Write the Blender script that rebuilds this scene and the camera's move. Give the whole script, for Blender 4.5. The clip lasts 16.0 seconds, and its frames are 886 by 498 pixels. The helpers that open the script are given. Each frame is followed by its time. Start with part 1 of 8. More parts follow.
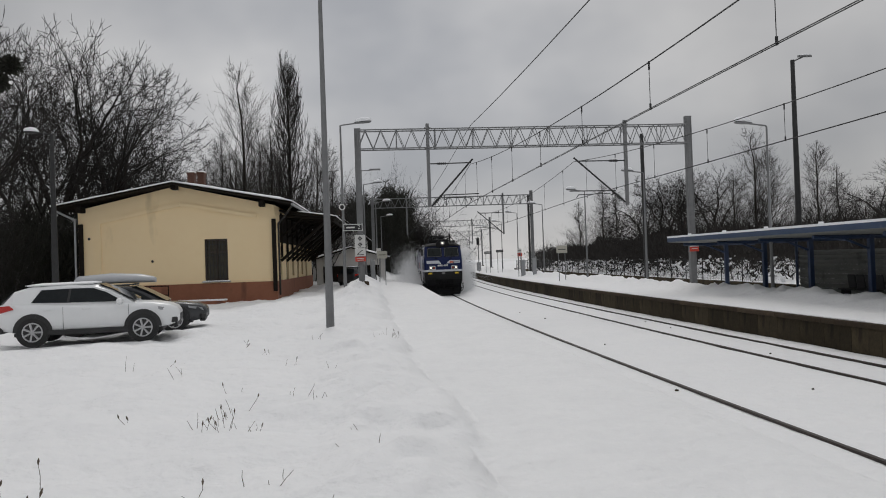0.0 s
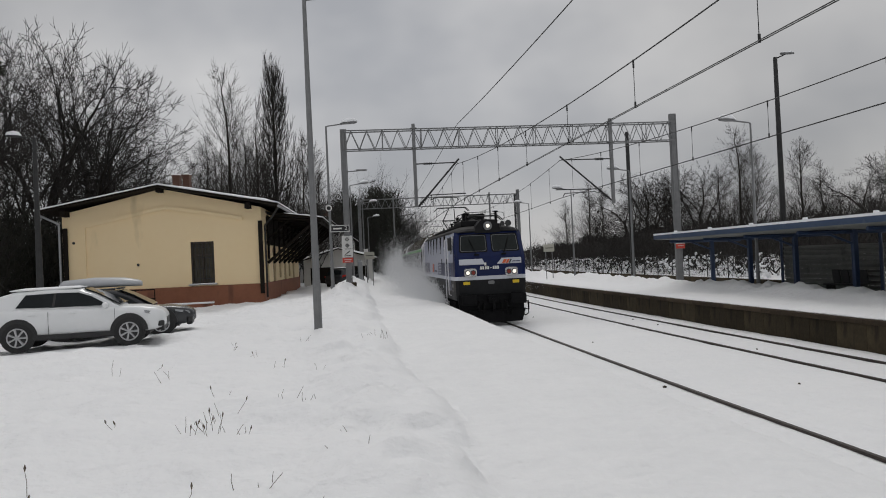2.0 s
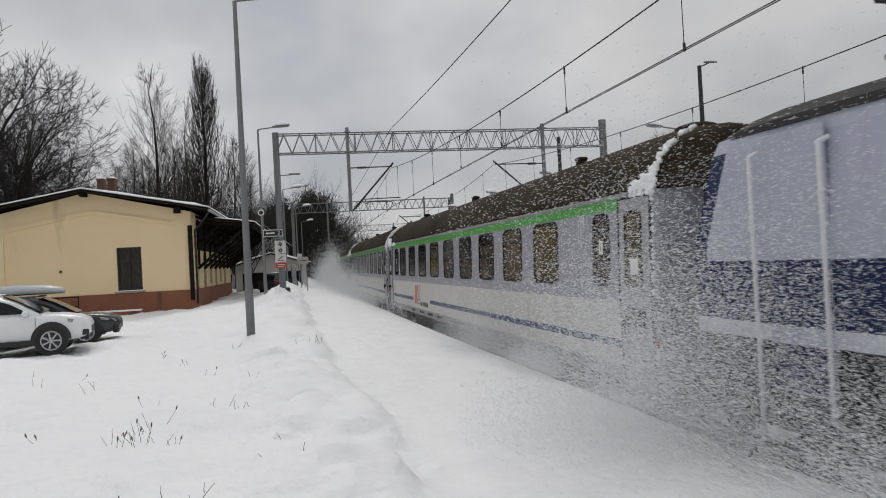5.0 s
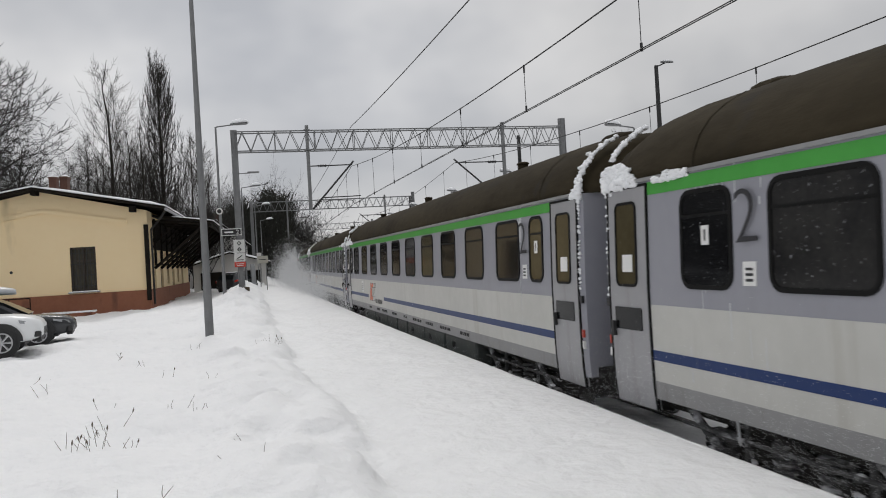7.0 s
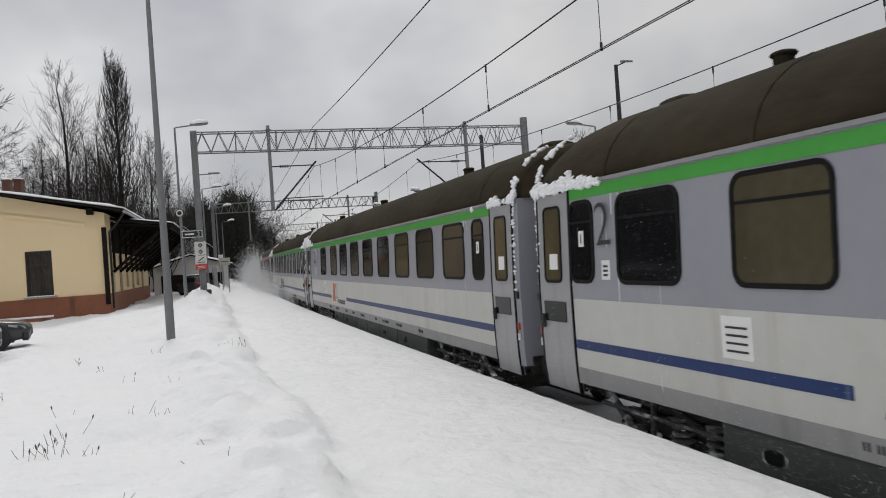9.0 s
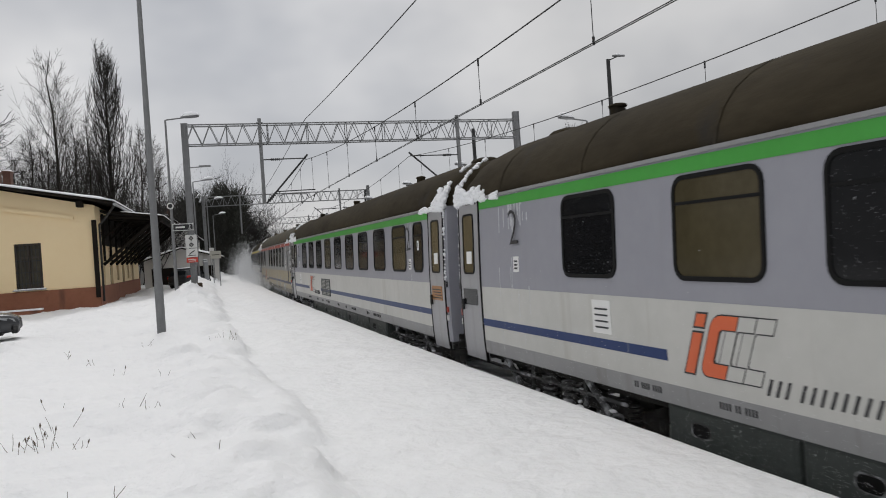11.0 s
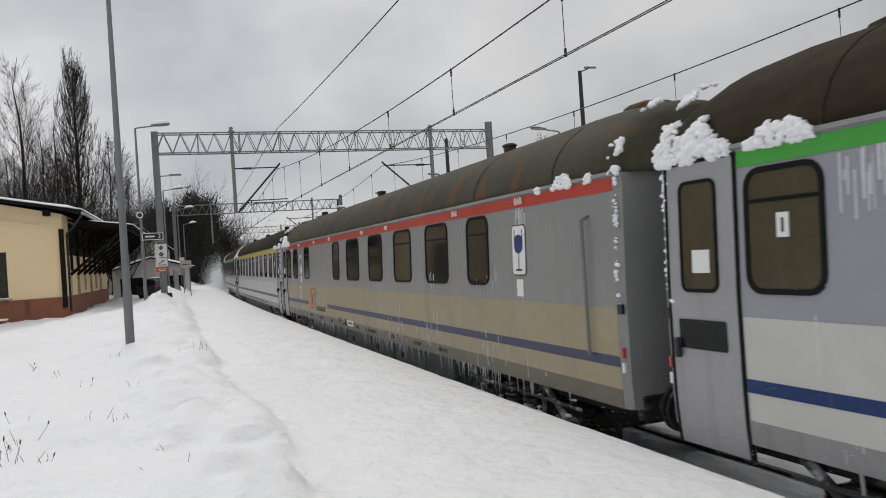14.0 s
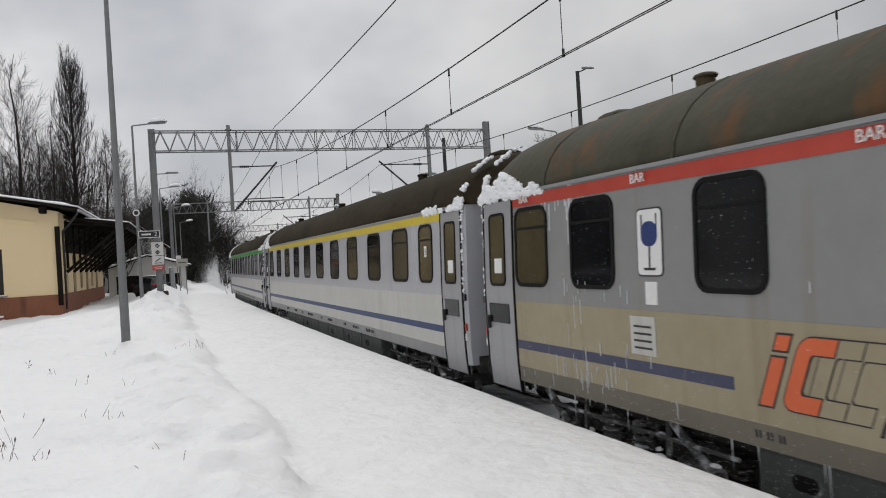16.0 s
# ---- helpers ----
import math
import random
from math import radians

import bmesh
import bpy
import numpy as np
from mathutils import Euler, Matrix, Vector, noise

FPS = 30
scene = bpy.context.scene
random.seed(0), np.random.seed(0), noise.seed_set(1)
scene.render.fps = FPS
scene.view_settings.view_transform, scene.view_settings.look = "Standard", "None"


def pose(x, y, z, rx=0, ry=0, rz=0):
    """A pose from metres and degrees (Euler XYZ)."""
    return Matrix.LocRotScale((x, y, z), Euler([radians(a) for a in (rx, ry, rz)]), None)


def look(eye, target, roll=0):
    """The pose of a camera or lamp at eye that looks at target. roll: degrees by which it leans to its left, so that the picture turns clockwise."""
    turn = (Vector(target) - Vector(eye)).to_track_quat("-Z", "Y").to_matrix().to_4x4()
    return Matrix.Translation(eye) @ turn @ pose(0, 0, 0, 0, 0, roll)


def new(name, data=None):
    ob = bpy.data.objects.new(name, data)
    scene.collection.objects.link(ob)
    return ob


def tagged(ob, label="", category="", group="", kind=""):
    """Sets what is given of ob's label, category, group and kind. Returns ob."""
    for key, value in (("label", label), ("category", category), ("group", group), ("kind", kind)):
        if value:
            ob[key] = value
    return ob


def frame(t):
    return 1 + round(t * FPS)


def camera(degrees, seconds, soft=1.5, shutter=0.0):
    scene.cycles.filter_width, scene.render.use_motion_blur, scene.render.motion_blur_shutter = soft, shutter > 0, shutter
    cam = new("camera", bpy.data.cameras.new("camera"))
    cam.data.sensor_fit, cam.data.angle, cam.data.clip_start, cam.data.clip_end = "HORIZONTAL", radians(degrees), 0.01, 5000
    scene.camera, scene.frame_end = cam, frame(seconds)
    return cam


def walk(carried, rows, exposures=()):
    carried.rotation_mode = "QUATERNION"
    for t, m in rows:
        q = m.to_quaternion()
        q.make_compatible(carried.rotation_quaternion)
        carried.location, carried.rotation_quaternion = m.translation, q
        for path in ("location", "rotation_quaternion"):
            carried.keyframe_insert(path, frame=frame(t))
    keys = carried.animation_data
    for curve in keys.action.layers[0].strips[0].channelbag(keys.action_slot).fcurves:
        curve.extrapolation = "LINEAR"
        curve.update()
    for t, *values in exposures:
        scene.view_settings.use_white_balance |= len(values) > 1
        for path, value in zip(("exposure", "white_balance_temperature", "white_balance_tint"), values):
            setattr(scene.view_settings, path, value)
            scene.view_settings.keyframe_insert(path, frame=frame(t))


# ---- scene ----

# ---- camera ----
cam = camera(59.2, 16.0, 1.0, 0.1)
EYE = 2.73
TURNS = [
    (0.0, 90.79, 1.96, 0.00), (0.5, 90.78, 2.13, -0.13), (1.0, 90.72, 2.38, -0.34), (1.5, 90.70, 2.52, -0.59),
    (2.0, 90.75, 2.65, -0.92), (2.5, 90.83, 2.68, -1.39), (3.0, 90.85, 2.76, -2.01), (3.5, 90.84, 2.89, -2.74),
    (6.0, 90.71, 3.22, -7.33), (6.5, 90.58, 3.34, -7.85), (7.0, 90.52, 3.37, -8.56), (7.5, 90.56, 3.55, -9.36),
    (8.0, 90.61, 3.82, -10.31), (8.5, 90.49, 3.99, -10.87), (11.0, 89.82, 3.89, -11.81), (11.5, 89.85, 3.87, -12.02),
    (12.0, 90.05, 3.87, -12.45), (12.5, 90.21, 3.96, -13.30), (13.0, 90.28, 3.91, -13.55), (13.5, 90.34, 3.89, -13.74),
    (14.0, 90.40, 3.84, -13.80), (14.5, 90.42, 3.71, -13.91), (15.0, 90.42, 3.71, -14.11), (15.5, 90.38, 3.61, -14.12),
    (16.0, 90.35, 3.53, -14.04)]
walk(cam, [(t, pose(0, 0, EYE, rx, ry, rz)) for t, rx, ry, rz in TURNS],
     [(0.0, -0.20), (3.5, -0.11), (6.5, 0.14), (11.0, 0.15), (16.0, 0.20)])

# ---- the track's curve: s metres along it from beside the camera, off metres to its right, z above the rail ----
TH, BEND, BESIDE, TRACKS = radians(7.40), 1 / 1048.0, 5.99, 5.27
HUB = (BESIDE + math.cos(TH) / BEND, math.sin(TH) / BEND)


def rail_at(s, off=0.0):
    a = TH - s * BEND
    return HUB[0] - math.cos(a) * (1 / BEND - off), HUB[1] - math.sin(a) * (1 / BEND - off)


def along(s, off=0.0, z=0.0, turn=0.0):
    x, y = rail_at(s, off)
    return pose(x, y, z, 0, 0, math.degrees(TH - s * BEND) + turn)


def to_rail(x, y):
    dx, dy = HUB[0] - x, HUB[1] - y
    return (TH - math.atan2(dy, dx)) / BEND, 1 / BEND - math.hypot(dx, dy)


# ---- light: an overcast winter sky ----
world = bpy.data.worlds.new("overcast_sky")
scene.world = world
world.use_nodes = True
wn, wl = world.node_tree.nodes, world.node_tree.links
wn.clear()
SUN_ELEV, SUN_TURN = radians(48), radians(355)
sky = wn.new("ShaderNodeTexSky")
sky.sky_type, sky.sun_disc, sky.sun_elevation, sky.sun_rotation = "NISHITA", False, SUN_ELEV, SUN_TURN
wc = wn.new("ShaderNodeTexCoord")
sep = wn.new("ShaderNodeSeparateXYZ")
wl.new(wc.outputs["Generated"], sep.inputs[0])
stretch = wn.new("ShaderNodeMapping")
stretch.inputs["Scale"].default_value = (1.0, 1.0, 1.5)
stretch.inputs["Location"].default_value = (0.35, 0.1, 0.3)
wl.new(wc.outputs["Generated"], stretch.inputs[0])
cl = wn.new("ShaderNodeTexNoise")
cl.inputs["Scale"].default_value, cl.inputs["Detail"].default_value, cl.inputs["Roughness"].default_value = 2.6, 4.0, 0.48
wl.new(stretch.outputs[0], cl.inputs["Vector"])
clr = wn.new("ShaderNodeValToRGB")
clr.color_ramp.elements[0].position, clr.color_ramp.elements[0].color = 0.36, (0.420, 0.430, 0.456, 1)
clr.color_ramp.elements[1].position, clr.color_ramp.elements[1].color = 0.63, (0.715, 0.708, 0.705, 1)
wl.new(cl.outputs["Fac"], clr.inputs[0])
up = wn.new("ShaderNodeValToRGB")          # brighter towards the zenith, as an overcast sky is
up.color_ramp.elements[0].position, up.color_ramp.elements[0].color = 0.0, (0.80, 0.80, 0.805, 1)
up.color_ramp.elements[1].position, up.color_ramp.elements[1].color = 0.95, (1.85, 1.84, 1.82, 1)
e = up.color_ramp.elements.new(0.34)
e.color = (1.0, 1.0, 1.0, 1)
wl.new(sep.outputs["Z"], up.inputs[0])
mul = wn.new("ShaderNodeMixRGB")
mul.blend_type, mul.inputs[0].default_value = "MULTIPLY", 1.0
wl.new(clr.outputs[0], mul.inputs[1])
wl.new(up.outputs[0], mul.inputs[2])
# thinner cloud before the hidden sun
glow, near_sun, warm = wn.new("ShaderNodeVectorMath"), wn.new("ShaderNodeMapRange"), wn.new("ShaderNodeMixRGB")
glow.operation = "DOT_PRODUCT"
glow.inputs[1].default_value = (math.sin(SUN_TURN), math.cos(SUN_TURN), 0.0)
wl.new(wc.outputs["Generated"], glow.inputs[0])
for key, val in (("From Min", 0.87), ("From Max", 0.97), ("To Min", 0.77), ("To Max", 1.03)):
    near_sun.inputs[key].default_value = val
wl.new(glow.outputs["Value"], near_sun.inputs["Value"])
warm.blend_type, warm.inputs[0].default_value = "MULTIPLY", 1.0
wl.new(mul.outputs[0], warm.inputs[1])
wl.new(near_sun.outputs[0], warm.inputs[2])
bg1, bg2, mixs = wn.new("ShaderNodeBackground"), wn.new("ShaderNodeBackground"), wn.new("ShaderNodeAddShader")
bg1.inputs[1].default_value = 0.004
bg2.inputs[1].default_value = 1.0
wl.new(sky.outputs[0], bg1.inputs[0])
wl.new(warm.outputs[0], bg2.inputs[0])
wl.new(bg1.outputs[0], mixs.inputs[0])
wl.new(bg2.outputs[0], mixs.inputs[1])
wl.new(mixs.outputs[0], wn.new("ShaderNodeOutputWorld").inputs[0])
sun = new("sun", bpy.data.lights.new("sun", "SUN"))
sun.data.energy, sun.data.angle, sun.data.color = 0.62, radians(12), (1.0, 0.97, 0.93)
sun.matrix_world = look((-4, 62, 47), (0, 20, 0))


# ---- materials ----
def mat(name, color, rough=0.6, metal=0.0, second=None, scale=6.0, amount=0.5, bump=0.0, bump_scale=40.0, streak=None,
        random_tone=0.0, spec=0.5, coord="Object", emit=0.0, stretch=(1, 1, 1), bump_depth=0.02):
    m = bpy.data.materials.new(name)
    m.use_nodes = True
    n, l = m.node_tree.nodes, m.node_tree.links
    b = n["Principled BSDF"]
    b.inputs["Roughness"].default_value, b.inputs["Metallic"].default_value = rough, metal
    b.inputs["Specular IOR Level"].default_value = spec
    col = None
    tc = n.new("ShaderNodeTexCoord")
    mp = n.new("ShaderNodeMapping")
    mp.inputs["Scale"].default_value = stretch
    l.new(tc.outputs[coord], mp.inputs[0])
    if second is not None:
        big, fine, ramp = n.new("ShaderNodeTexNoise"), n.new("ShaderNodeTexNoise"), n.new("ShaderNodeValToRGB")
        big.inputs["Scale"].default_value, big.inputs["Detail"].default_value = scale, 6
        fine.inputs["Scale"].default_value, fine.inputs["Detail"].default_value = scale * 7, 3
        big.inputs["Roughness"].default_value = 0.65
        l.new(mp.outputs[0], big.inputs["Vector"])
        l.new(mp.outputs[0], fine.inputs["Vector"])
        mx = n.new("ShaderNodeMixRGB")
        mx.inputs[0].default_value = 0.3
        l.new(big.outputs["Fac"], mx.inputs[1])
        l.new(fine.outputs["Fac"], mx.inputs[2])
        ramp.color_ramp.elements[0].position, ramp.color_ramp.elements[0].color = 0.5 - amount * 0.4, (*color, 1)
        ramp.color_ramp.elements[1].position, ramp.color_ramp.elements[1].color = 0.5 + amount * 0.4, (*second, 1)
        l.new(mx.outputs[0], ramp.inputs[0])
        col = ramp.outputs[0]
        if streak is not None:      # run-off stains, drawn out downwards
            sm, sn, sr = n.new("ShaderNodeMapping"), n.new("ShaderNodeTexNoise"), n.new("ShaderNodeValToRGB")
            sm.inputs["Scale"].default_value = streak[1]
            l.new(tc.outputs[coord], sm.inputs[0])
            l.new(sm.outputs[0], sn.inputs["Vector"])
            sn.inputs["Scale"].default_value, sn.inputs["Detail"].default_value = 1.0, 4
            sr.color_ramp.elements[0].position, sr.color_ramp.elements[1].position = streak[2], streak[2] + 0.16
            l.new(sn.outputs["Fac"], sr.inputs[0])
            sx = n.new("ShaderNodeMixRGB")
            l.new(sr.outputs[0], sx.inputs[0])
            l.new(col, sx.inputs[1])
            sx.inputs[2].default_value = (*streak[0], 1)
            col = sx.outputs[0]
    if random_tone:
        oi, hsv, mr = n.new("ShaderNodeObjectInfo"), n.new("ShaderNodeHueSaturation"), n.new("ShaderNodeMapRange")
        mr.inputs["To Min"].default_value, mr.inputs["To Max"].default_value = 1 - random_tone, 1 + random_tone
        l.new(oi.outputs["Random"], mr.inputs["Value"])
        l.new(mr.outputs[0], hsv.inputs["Value"])
        if col is not None:
            l.new(col, hsv.inputs["Color"])
        else:
            hsv.inputs["Color"].default_value = (*color, 1)
        col = hsv.outputs[0]
    if col is not None:
        l.new(col, b.inputs["Base Color"])
    else:
        b.inputs["Base Color"].default_value = (*color, 1)
    if bump:
        bn, bp = n.new("ShaderNodeTexNoise"), n.new("ShaderNodeBump")
        bn.inputs["Scale"].default_value, bn.inputs["Detail"].default_value = bump_scale, 5
        bp.inputs["Strength"].default_value, bp.inputs["Distance"].default_value = bump, bump_depth
        l.new(mp.outputs[0], bn.inputs["Vector"])
        l.new(bn.outputs["Fac"], bp.inputs["Height"])
        l.new(bp.outputs[0], b.inputs["Normal"])
    if emit:
        b.inputs["Emission Color"].default_value = (*color, 1)
        b.inputs["Emission Strength"].default_value = emit
    return m


def glass_mat(name, tint=(0.02, 0.022, 0.022), rough=0.05):
    return mat(name, tint, rough, 0.0, tuple(c * 1.8 + 0.004 for c in tint), 1.3, 0.6, spec=0.16)


SNOW = mat("snow", (0.82, 0.825, 0.835), 0.75, 0, (0.88, 0.88, 0.882), 0.5, 0.6, 0.8, 4.0, spec=0.25, bump_depth=0.10)
SNOW_PATH = mat("trodden_snow", (0.79, 0.793, 0.80), 0.65, 0, (0.86, 0.862, 0.865), 1.1, 0.5, 0.9, 5.0, spec=0.3, bump_depth=0.07)
SNOW_CAP = mat("snow_cap", (0.84, 0.855, 0.88), 0.75, 0, (0.90, 0.905, 0.915), 2.0, 0.5, 0.5, 20.0, spec=0.25)
STEEL = mat("galvanised_steel", (0.16, 0.164, 0.168), 0.6, 0.2, (0.225, 0.228, 0.23), 3.0, 0.5, 0.1, 60, spec=0.3)
DARK_STEEL = mat("dark_painted_steel", (0.030, 0.031, 0.032), 0.6, 0.1, (0.052, 0.052, 0.052), 4.0, 0.5, 0.1, 60, spec=0.25)
WIRE = mat("weathered_copper_wire", (0.035, 0.035, 0.036), 0.5, 0.6)
RAIL_MAT = mat("rail_steel", (0.022, 0.018, 0.016), 0.5, 0.4, (0.05, 0.035, 0.028), 5.0, 0.5)
CONCRETE = mat("stained_platform_concrete", (0.026, 0.021, 0.014), 0.9, 0, (0.066, 0.052, 0.031), 1.6, 0.5, 0.6, 18.0,
               ((0.018, 0.015, 0.012), (5.0, 5.0, 0.8), 0.5), 0.35, spec=0.15)
CONCRETE_EDGE = mat("platform_edge_concrete", (0.036, 0.026, 0.019), 0.9, 0, (0.072, 0.054, 0.036), 2.0, 0.5, 0.5, 25.0, None, 0.3, spec=0.15)


# ---- building blocks ----
def box(bm, c, size, rot=None, bevel=0.0):
    m = Matrix.Translation(c)
    if rot is not None:
        m = m @ Euler([radians(a) for a in rot]).to_matrix().to_4x4()
    made = bmesh.ops.create_cube(bm, size=1.0, matrix=m @ Matrix.Diagonal((*size, 1)))
    if bevel:
        edges = {e for v in made["verts"] for e in v.link_edges}
        bmesh.ops.bevel(bm, geom=list(edges), offset=bevel, segments=2, affect="EDGES", profile=0.5)
    return bm


def rod(bm, a, b, r0, r1=None, seg=8, caps=True):
    a, b = Vector(a), Vector(b)
    d = b - a
    if d.length < 1e-6:
        return bm
    m = Matrix.Translation((a + b) / 2) @ d.to_track_quat("Z", "Y").to_matrix().to_4x4()
    bmesh.ops.create_cone(bm, cap_ends=caps, segments=seg, radius1=r0, radius2=r0 if r1 is None else r1, depth=d.length, matrix=m)
    return bm


def pipe(bm, pts, r, seg=8):
    for a, b in zip(pts, pts[1:]):
        rod(bm, a, b, r, None, seg)
    for p in pts[1:-1]:
        bmesh.ops.create_icosphere(bm, subdivisions=1, radius=r * 1.02, matrix=Matrix.Translation(p))
    return bm


def ball(bm, c, r, squash=(1, 1, 1), sub=2):
    bmesh.ops.create_icosphere(bm, subdivisions=sub, radius=r, matrix=Matrix.Translation(c) @ Matrix.Diagonal((*squash, 1)))
    return bm


def loft(bm, rings, closed=True, caps=True):
    """Joins rings of points, each of the same count, into a skin."""
    vs = [[bm.verts.new(p) for p in ring] for ring in rings]
    n = len(vs[0])
    for a, b in zip(vs, vs[1:]):
        for i in range(n if closed else n - 1):
            j = (i + 1) % n
            bm.faces.new((a[i], a[j], b[j], b[i]))
    if caps and closed:
        bm.faces.new(list(reversed(vs[0])))
        bm.faces.new(vs[-1])
    return bm


def plate(bm, pts, depth):
    """A flat piece from an outline of 3D points, thickened by the vector depth."""
    depth = Vector(depth)
    a = [bm.verts.new(p) for p in pts]
    b = [bm.verts.new(Vector(p) + depth) for p in pts]
    bm.faces.new(list(reversed(a)))
    bm.faces.new(b)
    for i in range(len(a)):
        j = (i + 1) % len(a)
        bm.faces.new((a[i], a[j], b[j], b[i]))
    return bm


def round_rect(w, h, r, n=5):
    pts = []
    for cx, cy, a0 in ((w / 2 - r, h / 2 - r, 0), (-w / 2 + r, h / 2 - r, 90), (-w / 2 + r, -h / 2 + r, 180), (w / 2 - r, -h / 2 + r, 270)):
        for i in range(n):
            a = radians(a0 + 90 * i / (n - 1))
            pts.append((cx + r * math.cos(a), cy + r * math.sin(a)))
    return pts


def B():
    return bmesh.new()


def mesh_of(name, bm, material, smooth=False):
    bmesh.ops.recalc_face_normals(bm, faces=bm.faces)
    me = bpy.data.meshes.new(name)
    bm.to_mesh(me)
    bm.free()
    if material is not None:
        me.materials.append(material)
    if smooth:
        me.polygons.foreach_set("use_smooth", [True] * len(me.polygons))
    return me


def part(name, bm, material, parent, label="", smooth=False, at=None):
    ob = new(name, mesh_of(name, bm, material, smooth) if isinstance(bm, bmesh.types.BMesh) else bm)
    ob.parent = parent
    if at is not None:
        ob.matrix_basis = at
    if label:
        tagged(ob, label)
    return ob


def thing(name, m, label, category, group="", kind=""):
    ob = new(name)
    ob.empty_display_size = 0.3
    ob.matrix_basis = m
    return tagged(ob, label, category, group, kind)


def solid(name, bm, material, m, label, category, group="", kind="", smooth=False):
    ob = new(name, mesh_of(name, bm, material, smooth))
    ob.matrix_basis = m
    return tagged(ob, label, category, group, kind)


def letters(text, size, material, parent, m, name="lettering", thick=0.004, slim=0.0):
    cu = bpy.data.curves.new(name, "FONT")
    cu.body, cu.size, cu.extrude, cu.align_x, cu.align_y = text, size, thick, "CENTER", "CENTER"
    cu.offset = -slim
    cu.materials.append(material)
    ob = new(name, cu)
    ob.parent = parent
    ob.matrix_basis = m
    return ob


class Skin:
    """Gathers tapered tubes into plain lists."""
    def __init__(self):
        self.v, self.f = [], []

    def tube(self, pts, radii, n):
        base = len(self.v)
        for i, p in enumerate(pts):
            d = (pts[min(i + 1, len(pts) - 1)] - pts[max(i - 1, 0)])
            d = d.normalized() if d.length > 1e-6 else Vector((0, 0, 1))
            a = d.orthogonal().normalized()
            b = d.cross(a)
            for k in range(n):
                t = math.tau * k / n
                self.v.append(tuple(p + (a * math.cos(t) + b * math.sin(t)) * radii[i]))
        for i in range(len(pts) - 1):
            for k in range(n):
                j = (k + 1) % n
                self.f.append((base + i * n + k, base + i * n + j, base + (i + 1) * n + j, base + (i + 1) * n + k))

    def mesh(self, name, material):
        me = bpy.data.meshes.new(name)
        me.from_pydata(self.v, [], self.f)
        me.materials.append(material)
        me.polygons.foreach_set("use_smooth", [True] * len(me.polygons))
        return me


# ---- ground: one sheet of snow, stepped at the platform edges ----
def bump3(x, y, size, seed):
    return noise.noise((x / size + seed, y / size - seed, seed * 1.7))


def lip_at(s):
    """The edge of the shovelled strip along the platform."""
    return -4.75 - 0.22 * bump3(s, 0, 3.0, 8) - 0.17 * bump3(s, 0, 0.8, 2) - 0.07 * bump3(s, 0, 0.3, 6)


def snow_height(s, off):
    """Height of the snow over the rail at a place beside the track."""
    far = max(0.0, min(1.0, (s - 8) / 22))
    if off < -1.68:
        edge = min(1.0, (-1.68 - off) / 0.5)
        calm = 0.12 + 0.88 * max(0.0, min(1.0, (-1.75 - off) / 0.9))
        z = 0.80 + 0.04 * edge + 0.05 * far + calm * (0.045 * bump3(s * 0.7, off, 1.0, 3) + 0.045 * bump3(s * 1.1, off, 0.46, 5) - 0.040 * abs(bump3(s * 1.3, off, 0.34, 18)) + 0.014 * bump3(s, off, 0.2, 15))
        lip = lip_at(s)
        k = max(0.0, min(1.0, (lip - off) / 0.14))
        k = k * k * (3 - 2 * k)
        bank = math.exp(-((off - lip + 0.9) / 0.75) ** 2)
        z += k * (0.11 + 0.15 * bank + 0.15 * bump3(s, off, 1.25, 9) + bank * (0.22 * (0.30 - abs(bump3(s, off, 0.75, 4))) + 0.10 * bump3(s, off, 0.42, 24) + 0.05 * bump3(s, off, 0.24, 14)) + 0.02 * bump3(s, off, 0.5, 23))
        # shovelled heaps past the first lamp
        heap = max(0.0, min(1.0, (s - 23) / 12)) * math.exp(-((off + 5.9) / 1.1) ** 2)
        z += heap * (0.40 + 0.40 * bump3(s, off, 1.7, 12) + 0.42 * (0.35 - abs(bump3(s, off, 0.8, 13))) + 0.16 * bump3(s, off, 0.5, 16)) * (1 if s < 95 else 0.4)
        if off < -7:
            d = min(1.0, (-7 - off) / 4)
            z += d * (-0.06 + 0.12 * bump3(s, off, 2.6, 6) + 0.08 * bump3(s, off, 0.75, 7) + 0.04 * bump3(s, off, 0.4, 27))
            if 16 < s < 24:      # wheel ruts by the cars
                z -= 0.05 * d * max(0, bump3(s * 2.2, off * 0.4, 1.0, 17))
        dip = max(0.0, min(1.0, (s - 28) / 12)) * max(0.0, min(1.0, (-9.6 - off) / 2.2))
        return z - 0.30 * dip
    if off <= TRACKS + 1.70:
        z = -0.024 + 0.014 * bump3(s, off, 1.5, 21) + 0.008 * bump3(s, off, 0.4, 22)
        for c in (0.0, TRACKS):
            z -= 0.035 * max(0.0, 1 - abs(abs(off - c) - 0.75) / 0.16)
        return z
    a = off - TRACKS - 1.70
    z = 0.80 + 0.05 * min(1, a / 0.4) + 0.015 * bump3(s, off, 1.0, 31)
    pile = math.exp(-((a - 3.0) / 0.85) ** 2)
    z += pile * (0.32 + 0.24 * bump3(s, off, 1.6, 32) + 0.40 * (0.32 - abs(bump3(s, off, 0.8, 33))) + 0.12 * bump3(s, off, 0.45, 34))
    if a > 9:
        z += min(1.0, (a - 9) / 8) * 1.0 + min(1, (a - 9) / 5) * (0.45 * bump3(s, off, 2.2, 35) + 0.3 * bump3(s, off, 0.9, 36))
    return z


